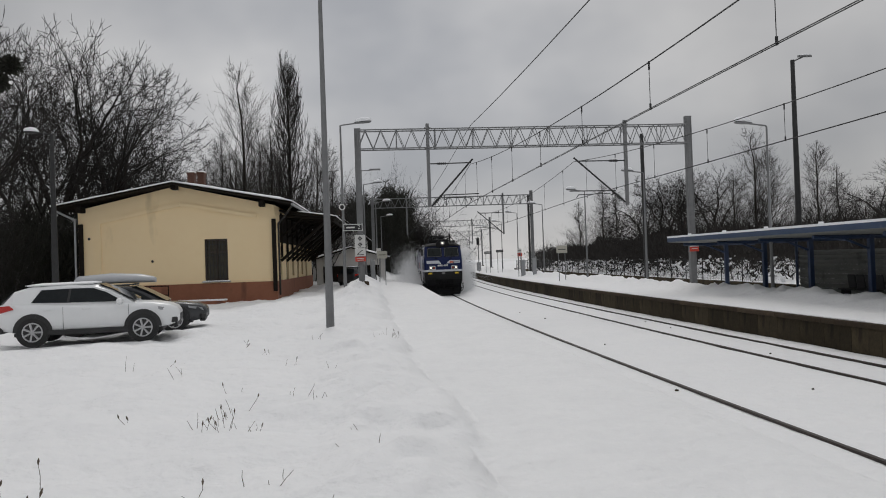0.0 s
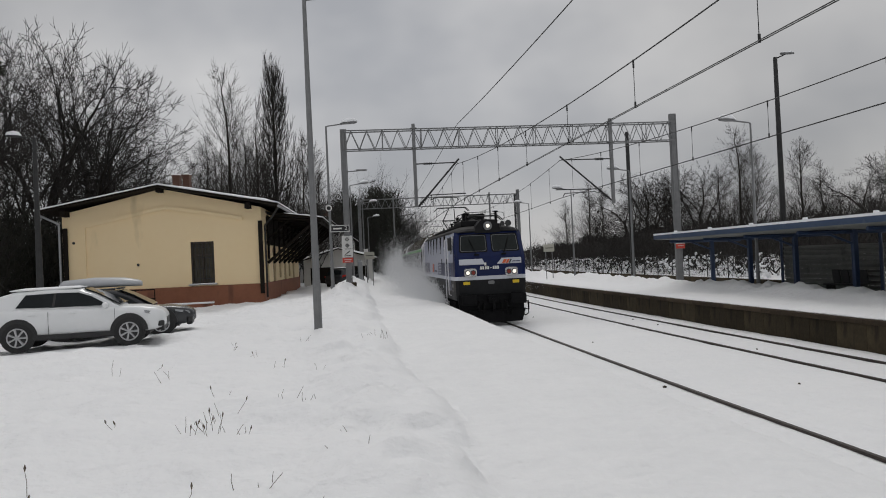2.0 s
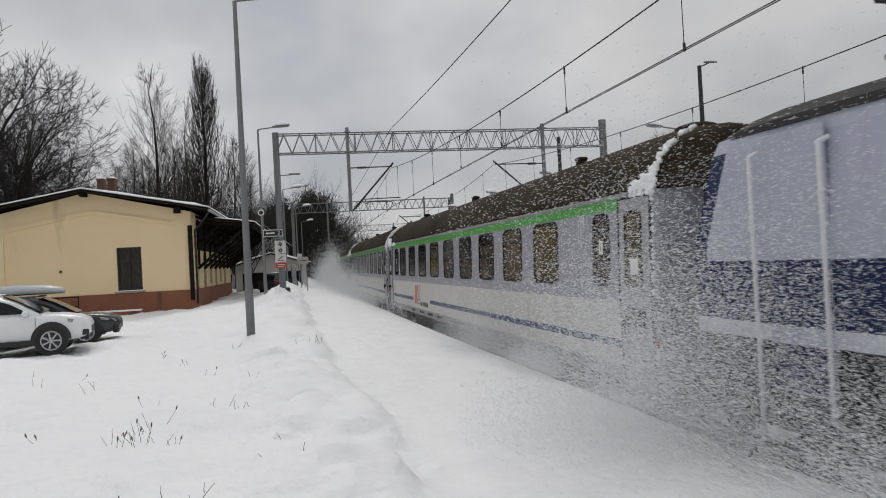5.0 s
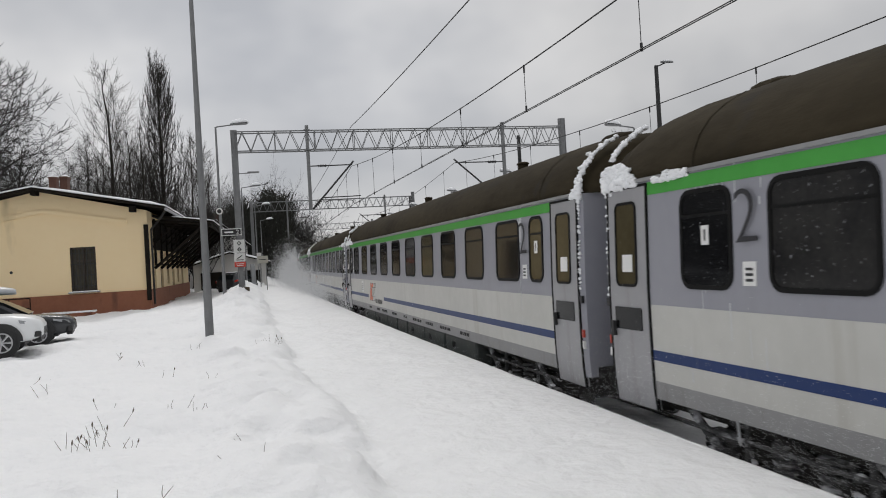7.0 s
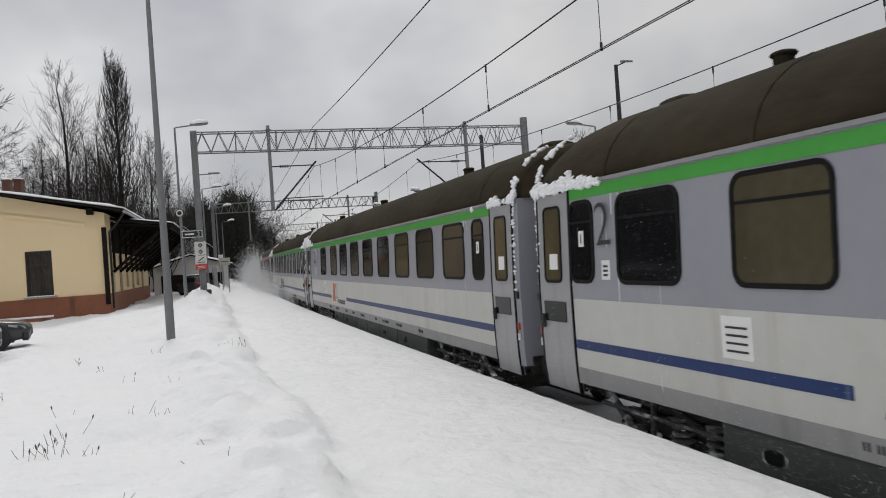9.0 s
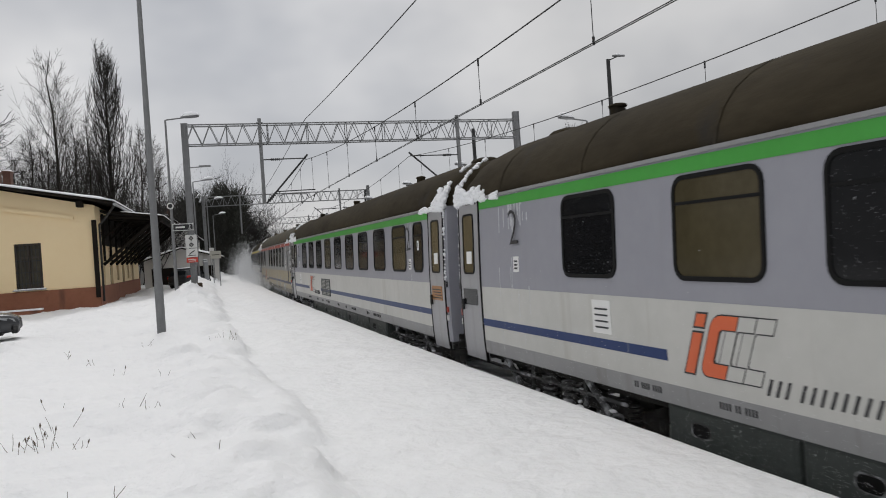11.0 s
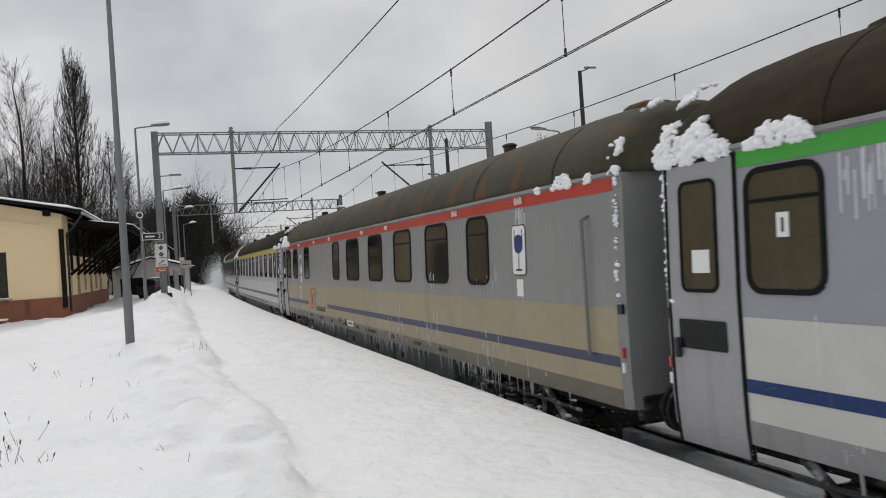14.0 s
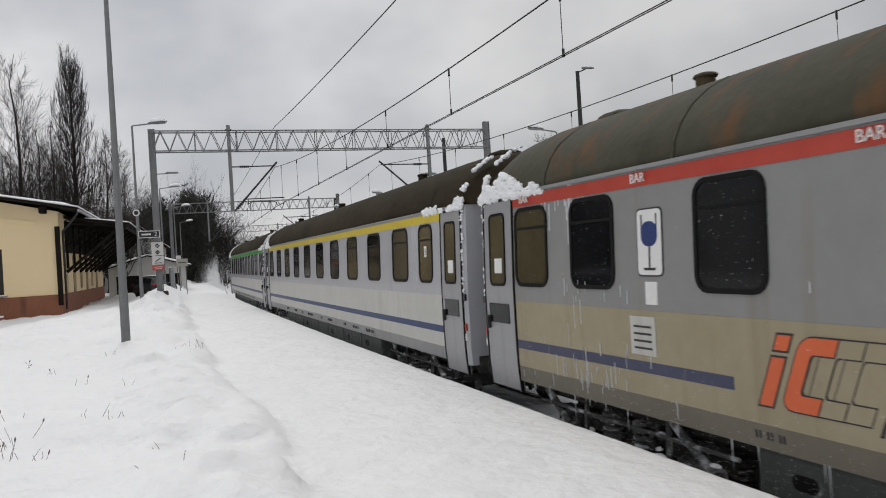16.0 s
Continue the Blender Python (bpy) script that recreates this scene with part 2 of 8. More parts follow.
def spread(stops):
    vals = []
    for a, b, step in stops:
        n = max(1, round((b - a) / step))
        vals += [a + (b - a) * i / n for i in range(n)]
    vals.append(stops[-1][1])
    return vals


def build_ground():
    rows = spread([(-900, -200, 175), (-200, -20, 20), (-20, 2, 1.0), (2, 16, 0.11), (16, 46, 0.22), (46, 110, 0.8), (110, 400, 12), (400, 1500, 220)])
    cols = spread([(-1500, -300, 300), (-300, -60, 30), (-60, -26, 2.5), (-26, -12, 0.35), (-12, -1.80, 0.12)]) + [-1.74, -1.70, -1.681]
    cols += [-1.679] + spread([(-1.60, TRACKS + 1.69, 0.11)])
    cols += [TRACKS + 1.699, TRACKS + 1.701] + spread([(TRACKS + 1.78, TRACKS + 7, 0.15), (TRACKS + 7, 22, 0.6), (22, 40, 1.2), (40, 70, 5), (70, 300, 46), (300, 1500, 300)])
    verts = []
    for s in rows:
        # straight on past the curved stretch
        sc = max(-260.0, min(320.0, s))
        a = TH - sc * BEND
        for o in cols:
            oc = max(-70.0, min(70.0, o))
            x, y = rail_at(sc, oc)
            x += (s - sc) * -math.sin(a) + (o - oc)
            y += (s - sc) * math.cos(a)
            verts.append((x, y, snow_height(s, o)))
    n = len(cols)
    faces = [(i * n + j, i * n + j + 1, (i + 1) * n + j + 1, (i + 1) * n + j) for i in range(len(rows) - 1) for j in range(n - 1)]
    me = bpy.data.meshes.new("ground")
    me.from_pydata(verts, [], faces)
    me.materials.append(SNOW)
    me.materials.append(SNOW_PATH)
    steep = {j for j in range(n - 1) if cols[j + 1] - cols[j] < 0.01}
    me.polygons.foreach_set("material_index", [1 if -1.7 > cols[j] > lip_at(rows[i]) else 0 for i in range(len(rows) - 1) for j in range(n - 1)])
    me.polygons.foreach_set("use_smooth", [j not in steep for i in range(len(rows) - 1) for j in range(n - 1)])
    ob = new("ground", me)
    return tagged(ob, "deep fresh snow over station ground and platforms", "snow ground", "", "structure")


build_ground()


def ground_z(x, y):
    return snow_height(*to_rail(x, y))


# ---- rails ----
def build_track(name, off, label):
    tr = thing(name, Matrix(), label, "railway track", "railway tracks", "structure")
    prof = [(-0.036, 0.0), (0.036, 0.0), (0.036, -0.04), (0.012, -0.055), (0.012, -0.13), (0.07, -0.16), (-0.07, -0.16), (-0.012, -0.13), (-0.012, -0.055), (-0.036, -0.04)]
    for side in (-0.75, 0.75):
        bm = B()
        loft(bm, [[(*rail_at(s, off + side + x), z) for x, z in prof] for s in spread([(-250, -20, 8), (-20, 120, 2), (120, 320, 6)])])
        part("rail", bm, RAIL_MAT, tr)


build_track("track_1", 0.0, "snow-covered railway track with only the rail heads showing")
build_track("track_2", TRACKS, "snow-covered railway track beside the far platform wall")


# ---- overhead line: lattice gantries, arms and wires ----
def build_gantry(s, left, right, low, high, drops, label):
    g = thing("gantry", along(s, 0, 0), label, "gantry", "overhead line gantries")
    for o, top in ((left, high + 0.12), (right, high + 0.45)):
        z0 = snow_height(s, o) - 0.3
        bm = B()
        box(bm, (o, 0, (z0 + top) / 2), (0.20, 0.24, top - z0), None, 0.01)
        for dx in (-0.13, 0.13):         # flanges
            box(bm, (o + dx, 0, (z0 + top) / 2), (0.05, 0.28, top - z0), None, 0.008)
        part("mast", bm, STEEL, g)
        bm = B()
        box(bm, (o, 0, z0 + 0.28), (0.7, 0.7, 0.35), None, 0.06)
        part("foundation", bm, CONCRETE_EDGE, g)
    for y in (-0.28, 0.28):
        for z in (low, high):
            bm = B()
            box(bm, ((left + right) / 2, y, z), (right - left, 0.055, 0.055))
            part("chord", bm, STEEL, g)
    bm = B()
    n = round((right - left) / 0.39)
    for i in range(n):
        x0, x1 = left + (right - left) * i / n, left + (right - left) * (i + 1) / n
        za, zb = (low, high) if i % 2 == 0 else (high, low)
        for y in (-0.28, 0.28):
            rod(bm, (x0, y, za), (x1, y, zb), 0.019, None, 5)
        if i % 5 == 0:
            for y in (-0.28, 0.28):
                rod(bm, (x0, y, low), (x0, y, high), 0.022, None, 5)
            rod(bm, (x0, -0.28, low), (x0, 0.28, low), 0.02, None, 5)
            rod(bm, (x0, -0.28, high), (x0, 0.28, high), 0.02, None, 5)
    part("lattice", bm, STEEL, g)
    for o, end in drops:
        bm = B()
        box(bm, (o, -0.3, (high + 0.25 + end) / 2), (0.16, 0.16, high + 0.25 - end), None, 0.01)
        box(bm, (o, -0.3, high + 0.02), (0.3, 0.3, 0.05))
        box(bm, (o, -0.3, low - 0.02), (0.3, 0.3, 0.05))
        part("drop_post", bm, STEEL, g)
    return g


def build_arm(s, post, wire, top, contact):
    """A bracket that holds messenger and contact wire, hung from a drop post."""
    a = thing("bracket_arm", along(s, 0, 0), "black steel overhead line bracket arm with insulators", "bracket arm", "overhead line brackets")
    d = 1 if wire > post else -1
    bm = B()
    rod(bm, (post, -0.3, top + 0.02), (wire, -0.3, top + 0.04), 0.03)
    part("top_tie", bm, DARK_STEEL, a)
    bm = B()
    for i in range(5):
        rod(bm, (post + d * (0.45 + 0.09 * i), -0.3, top + 0.02), (post + d * (0.50 + 0.09 * i), -0.3, top + 0.02), 0.065, None, 10)
    part("insulator", bm, DARK_STEEL, a)
    bm = B()
    rod(bm, (post + d * 0.1, -0.3, top - 2.1), (wire + d * 0.08, -0.3, top + 0.22), 0.045)
    part("strut", bm, DARK_STEEL, a)
    bm = B()
    for i in range(5):
        f = 0.06 + 0.04 * i
        p = Vector((post + d * 0.1, -0.3, top - 2.1)).lerp(Vector((wire, -0.3, top)), f)
        q = Vector((post + d * 0.1, -0.3, top - 2.1)).lerp(Vector((wire, -0.3, top)), f + 0.02)
        rod(bm, p, q, 0.085, None, 10)
    part("insulator", bm, DARK_STEEL, a)
    bm = B()
    rod(bm, (post + d * 0.6, -0.3, contact + 0.33), (wire + d * 0.35, -0.3, contact + 0.36), 0.026)
    pipe(bm, [(post + d * 0.75, -0.3, contact + 0.33), (post + d * 0.75, -0.3, contact + 0.1), (post + d * 0.95, -0.3, contact + 0.2), (wire - d * 0.1, -0.3, contact + 0.16), (wire, -0.3, contact)], 0.02, 6)
    part("steady_arm", bm, DARK_STEEL, a)


GANTRIES = [(-9.5, -5.72, 11.3), (39.5, -5.72, 11.3), (82.0, -5.8, 10.9), (133.0, -5.8, 10.9), (190.0, -5.8, 10.9)]
for gs, gl, gr in GANTRIES:
    build_gantry(gs, gl, gr, 8.34, 9.28, [(-2.24, 5.4), (7.85, 5.2)], "grey galvanised lattice gantry spanning both tracks")
    build_arm(gs, -2.24, -0.1, 7.5, 5.62)
    build_arm(gs, 7.85, TRACKS - 0.05, 7.45, 5.62)


def wire_line(off, zs, r):
    sk = Skin()
    sk.tube([Vector((*rail_at(s, off), z)) for s, z in zs], [r] * len(zs), 5)
    return sk.mesh("wire", WIRE)


def build_overhead(off, label):
    line = thing("overhead_line", Matrix(), label, "overhead wire", "overhead lines")
    for (s0, _, _), (s1, _, _) in zip(GANTRIES, GANTRIES[1:]):
        n = 24
        sag = 0.00047 * (s1 - s0) ** 2
        def mz(f):
            return 7.5 - 4 * sag * f * (1 - f)
        part("messenger_wire", wire_line(off, [(s0 + (s1 - s0) * i / n, mz(i / n)) for i in range(n + 1)], 0.014), None, line)
        for side in (-0.025, 0.025):
            part("contact_wire", wire_line(off + side, [(s0 + (s1 - s0) * i / n, 5.58 - 0.4 * (i / n) * (1 - i / n)) for i in range(n + 1)], 0.009), None, line)
        count = round((s1 - s0) / 4.6)
        for i in range(count):
            f = (i + 0.5) / count
            s = s0 + (s1 - s0) * f
            bm = B()
            rod(bm, (*rail_at(s, off), 5.50), (*rail_at(s, off), mz(f)), 0.007, None, 4, False)
            rod(bm, (*rail_at(s, off), 5.46), (*rail_at(s, off), 5.58), 0.022, None, 5)
            rod(bm, (*rail_at(s, off), mz(f) - 0.14), (*rail_at(s, off), mz(f) + 0.02), 0.02, None, 5)
            part("dropper", bm, WIRE, line)
    return line


build_overhead(-0.1, "thin dark messenger and contact wires with droppers")
build_overhead(TRACKS - 0.05, "thin dark messenger and contact wires with droppers")
fw = tagged(new("feeder_wire", wire_line(-0.05, [(s, 9.45 - 0.0011 * (s + 9.5) * (39.5 - s) if s < 39.5 else 9.45 - 0.0011 * (s - 39.5) * max(0, 82 - s)) for s in range(-9, 190, 2)], 0.016)),
            "single dark feeder wire strung over the gantries", "overhead wire", "overhead lines")


# ---- platform lamps ----
def build_lamp(m, height, reach, label, r=0.06, metal=None, snow=True):
    p = thing("platform_lamp", m, label, "lamp post", "platform lamps")
    bm = B()
    rod(bm, (0, 0, -0.4), (0, 0, height * 0.16), r * 1.45, r * 1.4, 12)
    rod(bm, (0, 0, height * 0.16), (0, 0, height), r * 1.3, r * 0.7, 12)
    part("pole", bm, metal or STEEL, p)
    bm = B()
    pipe(bm, [(0, 0, height - 0.03), (0.06 if reach > 0 else -0.06, 0, height + 0.01), (reach * 0.6, 0, height + 0.1)], 0.032)
    part("arm", bm, metal or STEEL, p)
    bm = B()
    x0, x1 = reach * 0.5, reach * 1.1
    loft(bm, [[(x0 + (x1 - x0) * f, w * math.cos(a), height + 0.11 + hh * math.sin(a) + 0.05 * f) for a in [i * math.tau / 12 for i in range(12)]]
              for f, w, hh in ((0, 0.05, 0.03), (0.2, 0.10, 0.05), (0.55, 0.16, 0.06), (0.9, 0.14, 0.05), (1, 0.05, 0.02))])
    part("luminaire", bm, metal or STEEL, p)
    if snow:
        bm = B()
        loft(bm, [[(x0 + (x1 - x0) * f, w * math.cos(a), height + 0.15 + max(0, hh * math.sin(a)) + 0.05 * f) for a in [i * math.tau / 12 for i in range(12)]]
                  for f, w, hh in ((0.0, 0.03, 0.03), (0.2, 0.14, 0.17), (0.55, 0.20, 0.21), (0.9, 0.17, 0.16), (1.04, 0.05, 0.04))])
        part("snow_cap", bm, SNOW_CAP, p, "white cap of snow", True)
    return p


LAMP = "grey tapered steel lamp post standing in snow with curved arm"
build_lamp(pose(-3.03, 20.61, 0.9, 0, 0, 5), 8.85, 1.5, LAMP, 0.075)
build_lamp(pose(-4.72, 37.41, 0.9, 0, 0, 5), 8.45, 1.35, LAMP)
for s, o, hgt in ((62, -5.9, 7.4), (80, -5.4, 7.4), (100, -5.6, 7.2), (122, -6.0, 7.2)):
    build_lamp(along(s, o, snow_height(s, o) - 0.05), hgt, 1.35, LAMP)
for s, o, hgt in ((30.0, 10.5, 6.5), (45.0, 10.8, 6.5), (54.9, 9.9, 6.2), (72, 10.2, 6.4), (88, 10.2, 6.4), (104, 10.2, 6.4), (122, 10.1, 6.4)):
    build_lamp(along(s, o, snow_height(s, o) - 0.05), hgt, -1.2, LAMP, 0.05)


# ---- the train ----
def side_x(z):
    prof = ((0.3, 1.30), (1.02, 1.395), (1.3, 1.41), (2.2, 1.41), (3.45, 1.365), (3.63, 1.33), (3.80, 1.25), (3.97, 1.11), (4.12, 0.91), (4.24, 0.66), (4.32, 0.36), (4.355, 0.0))
    for (z0, x0), (z1, x1) in zip(prof, prof[1:]):
        if z <= z1:
            return x0 + (x1 - x0) * (z - z0) / (z1 - z0)
    return 0.0


def skin(bm, y0, y1, z0, z1, proud=0.004, thick=0.02, n=None):
    """A band that lies on the vehicle's camera-side wall."""
    n = n or max(1, round((z1 - z0) / 0.3))
    ring = [(-side_x(z0 + (z1 - z0) * i / n) - proud, z0 + (z1 - z0) * i / n) for i in range(n + 1)]
    ring += [(x + proud + thick, z) for x, z in reversed(ring)]
    return loft(bm, [[(x, y, z) for x, z in ring] for y in (y0, y1)])


def skin_round(bm, yc, zc, w, h, r, proud=0.006, thick=0.03, hole=None):
    """A rounded plate on the wall, or a rim where hole gives the rim's width."""
    out = round_rect(w, h, r)
    def at(p, dx):
        return (-side_x(zc + p[1]) - dx, yc + p[0], zc + p[1])
    if hole is None:
        a = [bm.verts.new(at(p, proud)) for p in out]
        b = [bm.verts.new(at(p, proud - thick)) for p in out]
        bm.faces.new(a)
        bm.faces.new(list(reversed(b)))
        for i in range(len(a)):
            j = (i + 1) % len(a)
            bm.faces.new((a[j], a[i], b[i], b[j]))
    else:
        inn = round_rect(w - 2 * hole, h - 2 * hole, max(0.01, r - hole))
        a, b = [bm.verts.new(at(p, proud)) for p in out], [bm.verts.new(at(p, proud)) for p in inn]
        c, d = [bm.verts.new(at(p, proud - thick)) for p in out], [bm.verts.new(at(p, proud - thick)) for p in inn]
        for i in range(len(a)):
            j = (i + 1) % len(a)
            bm.faces.new((a[i], a[j], b[j], b[i]))
            bm.faces.new((a[j], a[i], c[i], c[j]))
            bm.faces.new((b[i], b[j], d[j], d[i]))
    return bm


SIDE_TEXT = Matrix(((0, 0, -1, 0), (-1, 0, 0, 0), (0, 1, 0, 0), (0, 0, 0, 1)))
FAR_SIDE = pose(0, 0, 0, 0, 0, 180)

LILAC = mat("lilac_grey_coach_paint", (0.265, 0.268, 0.305), 0.45, 0, (0.305, 0.308, 0.342), 0.8, 0.5, 0.05, 30, ((0.265, 0.265, 0.295), (2.0, 3.2, 0.3), 0.6))
SILVER = mat("pale_silver_coach_paint", (0.38, 0.385, 0.415), 0.4, 0, (0.44, 0.445, 0.47), 0.8, 0.5, 0.05, 30, ((0.34, 0.34, 0.36), (2.0, 3.2, 0.3), 0.6))
CREAM = mat("dirty_white_coach_paint", (0.47, 0.47, 0.44), 0.45, 0, (0.56, 0.555, 0.525), 0.7, 0.5, 0.05, 30, ((0.43, 0.42, 0.38), (2.0, 3.6, 0.3), 0.6))
SOLE = mat("grey_coach_sill_paint", (0.22, 0.22, 0.225), 0.45, 0, (0.28, 0.28, 0.28), 1.0, 0.5, 0.08, 30, ((0.18, 0.175, 0.165), (2.0, 4.0, 0.4), 0.58))
GREEN = mat("green_stripe_paint", (0.045, 0.30, 0.035), 0.4, 0, (0.06, 0.35, 0.05), 1.0, 0.5)
RED = mat("red_stripe_paint", (0.40, 0.035, 0.02), 0.4, 0, (0.48, 0.06, 0.035), 1.0, 0.5)
YELLOW = mat("yellow_stripe_paint", (0.62, 0.47, 0.03), 0.4, 0, (0.70, 0.55, 0.06), 1.0, 0.5)
BLUE_STRIPE = mat("dark_blue_stripe_paint", (0.013, 0.034, 0.120), 0.4, 0, (0.022, 0.045, 0.145), 1.4, 0.5, 0, 30, ((0.12, 0.14, 0.2), (2.0, 9.0, 0.5), 0.66), spec=0.2)
NAVY = mat("faded_navy_stripe_paint", (0.030, 0.034, 0.085), 0.5, 0, (0.055, 0.058, 0.11), 1.4, 0.5, 0, 30, ((0.16, 0.155, 0.15), (2.0, 9.0, 0.5), 0.64))
BAR_GREY = mat("grimy_silver_coach_paint", (0.215, 0.215, 0.212), 0.45, 0, (0.265, 0.265, 0.26), 0.9, 0.55, 0.06, 30, ((0.215, 0.20, 0.175), (2.0, 4.5, 0.25), 0.56))
BAR_BEIGE = mat("grimy_beige_coach_paint", (0.285, 0.238, 0.145), 0.5, 0, (0.36, 0.312, 0.208), 0.9, 0.55, 0.06, 30, ((0.27, 0.225, 0.14), (2.0, 4.5, 0.25), 0.57))
BAR_SILL = mat("grimy_beige_grey_sill_paint", (0.115, 0.102, 0.075), 0.5, 0, (0.165, 0.148, 0.112), 1.0, 0.5, 0.08, 30, ((0.13, 0.115, 0.09), (2.0, 5.0, 0.4), 0.55))
ROOF = mat("sooty_brown_coach_roof", (0.023, 0.0185, 0.0115), 0.85, 0, (0.054, 0.044, 0.028), 1.1, 0.5, 0.2, 30, ((0.030, 0.028, 0.026), (0.8, 1.4, 1.2), 0.60), stretch=(1, 0.35, 1), spec=0.06)
ROOF_BAR = mat("rusty_grey_green_coach_roof", (0.030, 0.031, 0.021), 0.8, 0, (0.082, 0.076, 0.052), 1.6, 0.75, 0.3, 12, ((0.110, 0.058, 0.026), (1.0, 2.2, 1.6), 0.54), stretch=(1, 0.8, 1), spec=0.2)
RUBBER = mat("black_rubber", (0.007, 0.007, 0.007), 0.55, spec=0.12)
PANE_SPECK = mat("glass_flecked_with_snow", (0.006, 0.0065, 0.007), 0.08, 0, (0.012, 0.012, 0.013), 2.0, 0.5, 0, 30, ((0.55, 0.56, 0.58), (55, 55, 40), 0.665), spec=0.16)
PANE = glass_mat("dark_coach_glass", (0.006, 0.0065, 0.007), 0.08)
PANE_CURTAIN = glass_mat("glass_before_ochre_curtain", (0.047, 0.039, 0.021), 0.10)
PANE_FROST = mat("rimed_coach_glass", (0.007, 0.007, 0.008), 0.12, 0, (0.030, 0.029, 0.027), 3.0, 0.5, 0, 30, ((0.42, 0.43, 0.45), (34, 34, 26), 0.65), spec=0.16)
DOOR_PAINT = mat("grey_door_paint", (0.29, 0.29, 0.305), 0.4, 0, (0.34, 0.34, 0.35), 0.9, 0.5, 0.05, 30, ((0.235, 0.23, 0.225), (2.0, 4.0, 0.4), 0.6))
UNDER = mat("grey_green_underframe", (0.036, 0.044, 0.041), 0.5, 0, (0.060, 0.069, 0.064), 1.5, 0.5, 0.15, 20, ((0.15, 0.15, 0.145), (2.0, 4.0, 0.5), 0.66))
BOGIE = mat("oily_black_bogie", (0.010, 0.009, 0.008), 0.65, 0.1, (0.028, 0.026, 0.024), 3.0, 0.5, 0.3, 20, ((0.30, 0.30, 0.31), (1.3, 1.6, 3.0), 0.60), spec=0.2)
WHITE_PAPER = mat("white_notice", (0.72, 0.72, 0.70), 0.6, 0, (0.78, 0.78, 0.77), 8, 0.5)
INK = mat("black_lettering", (0.018, 0.018, 0.022), 0.5)
PALE_INK = mat("white_lettering", (0.72, 0.72, 0.70), 0.5)
ORANGE = mat("orange_red_emblem_paint", (0.62, 0.10, 0.025), 0.4, 0, (0.66, 0.13, 0.035), 2, 0.5)
GLASS_BLUE = mat("blue_emblem_paint", (0.012, 0.035, 0.15), 0.4)
ICE = mat("clear_grey_ice", (0.42, 0.44, 0.46), 0.15, 0, (0.62, 0.64, 0.66), 10, 0.5)
FROST = mat("white_frost", (0.50, 0.51, 0.53), 0.7, 0, (0.66, 0.67, 0.69), 9, 0.5)
FROSTED_STEEL = mat("frosted_dark_steel", (0.045, 0.045, 0.046), 0.7, 0.1, (0.10, 0.10, 0.10), 5, 0.5, 0.2, 30, ((0.55, 0.56, 0.58), (4, 5, 7), 0.52), spec=0.2)
YELLOW_TAG = mat("yellow_tag", (0.75, 0.52, 0.02), 0.5)
AMBER = mat("amber_display", (0.34, 0.15, 0.035), 0.4, 0, (0.16, 0.07, 0.02), 14, 0.5, emit=0.12)

SHARED = {}


def shared(key, make, material, smooth=False):
    if key not in SHARED:
        bm = B()
        make(bm)
        SHARED[key] = mesh_of(key if isinstance(key, str) else key[0], bm, material, smooth)
    return SHARED[key]


def window_unit(parent, y, w, kind, far=False, h=1.0, zc=2.75):
    m = pose(0, y, 0) if not far else FAR_SIDE @ pose(0, y, 0)
    pane_mat = {"dark": PANE_SPECK, "plain": PANE, "curtain": PANE_CURTAIN, "frost": PANE_FROST}[kind]
    fr = part("window", shared(("window", w, h, zc), lambda bm: skin_round(bm, 0, zc, w, h, 0.16, 0.016, 0.04, 0.045), RUBBER), None, parent, at=m)
    part("pane", shared(("pane", w, h, zc, kind), lambda bm: skin_round(bm, 0, zc, w - 0.07, h - 0.07, 0.13, 0.006, 0.03), pane_mat), None, fr)
    if (w < 0.795 or w == 0.84) and not far:
        part("notice", shared(("window_notice", zc), lambda bm: skin(bm, -0.06, 0.06, zc - 0.06, zc + 0.13, 0.010), WHITE_PAPER), None, fr)
        part("notice_mark", shared(("notice_mark", zc), lambda bm: skin(bm, -0.012, 0.012, zc - 0.02, zc + 0.09, 0.013), INK), None, fr)
    if w > 0.5:
        part("vent_bar", shared(("vent_bar", w, h, zc), lambda bm: skin(bm, -w / 2 + 0.05, w / 2 - 0.05, zc + h * 0.22, zc + h * 0.25, 0.014), RUBBER), None, fr)
    return fr


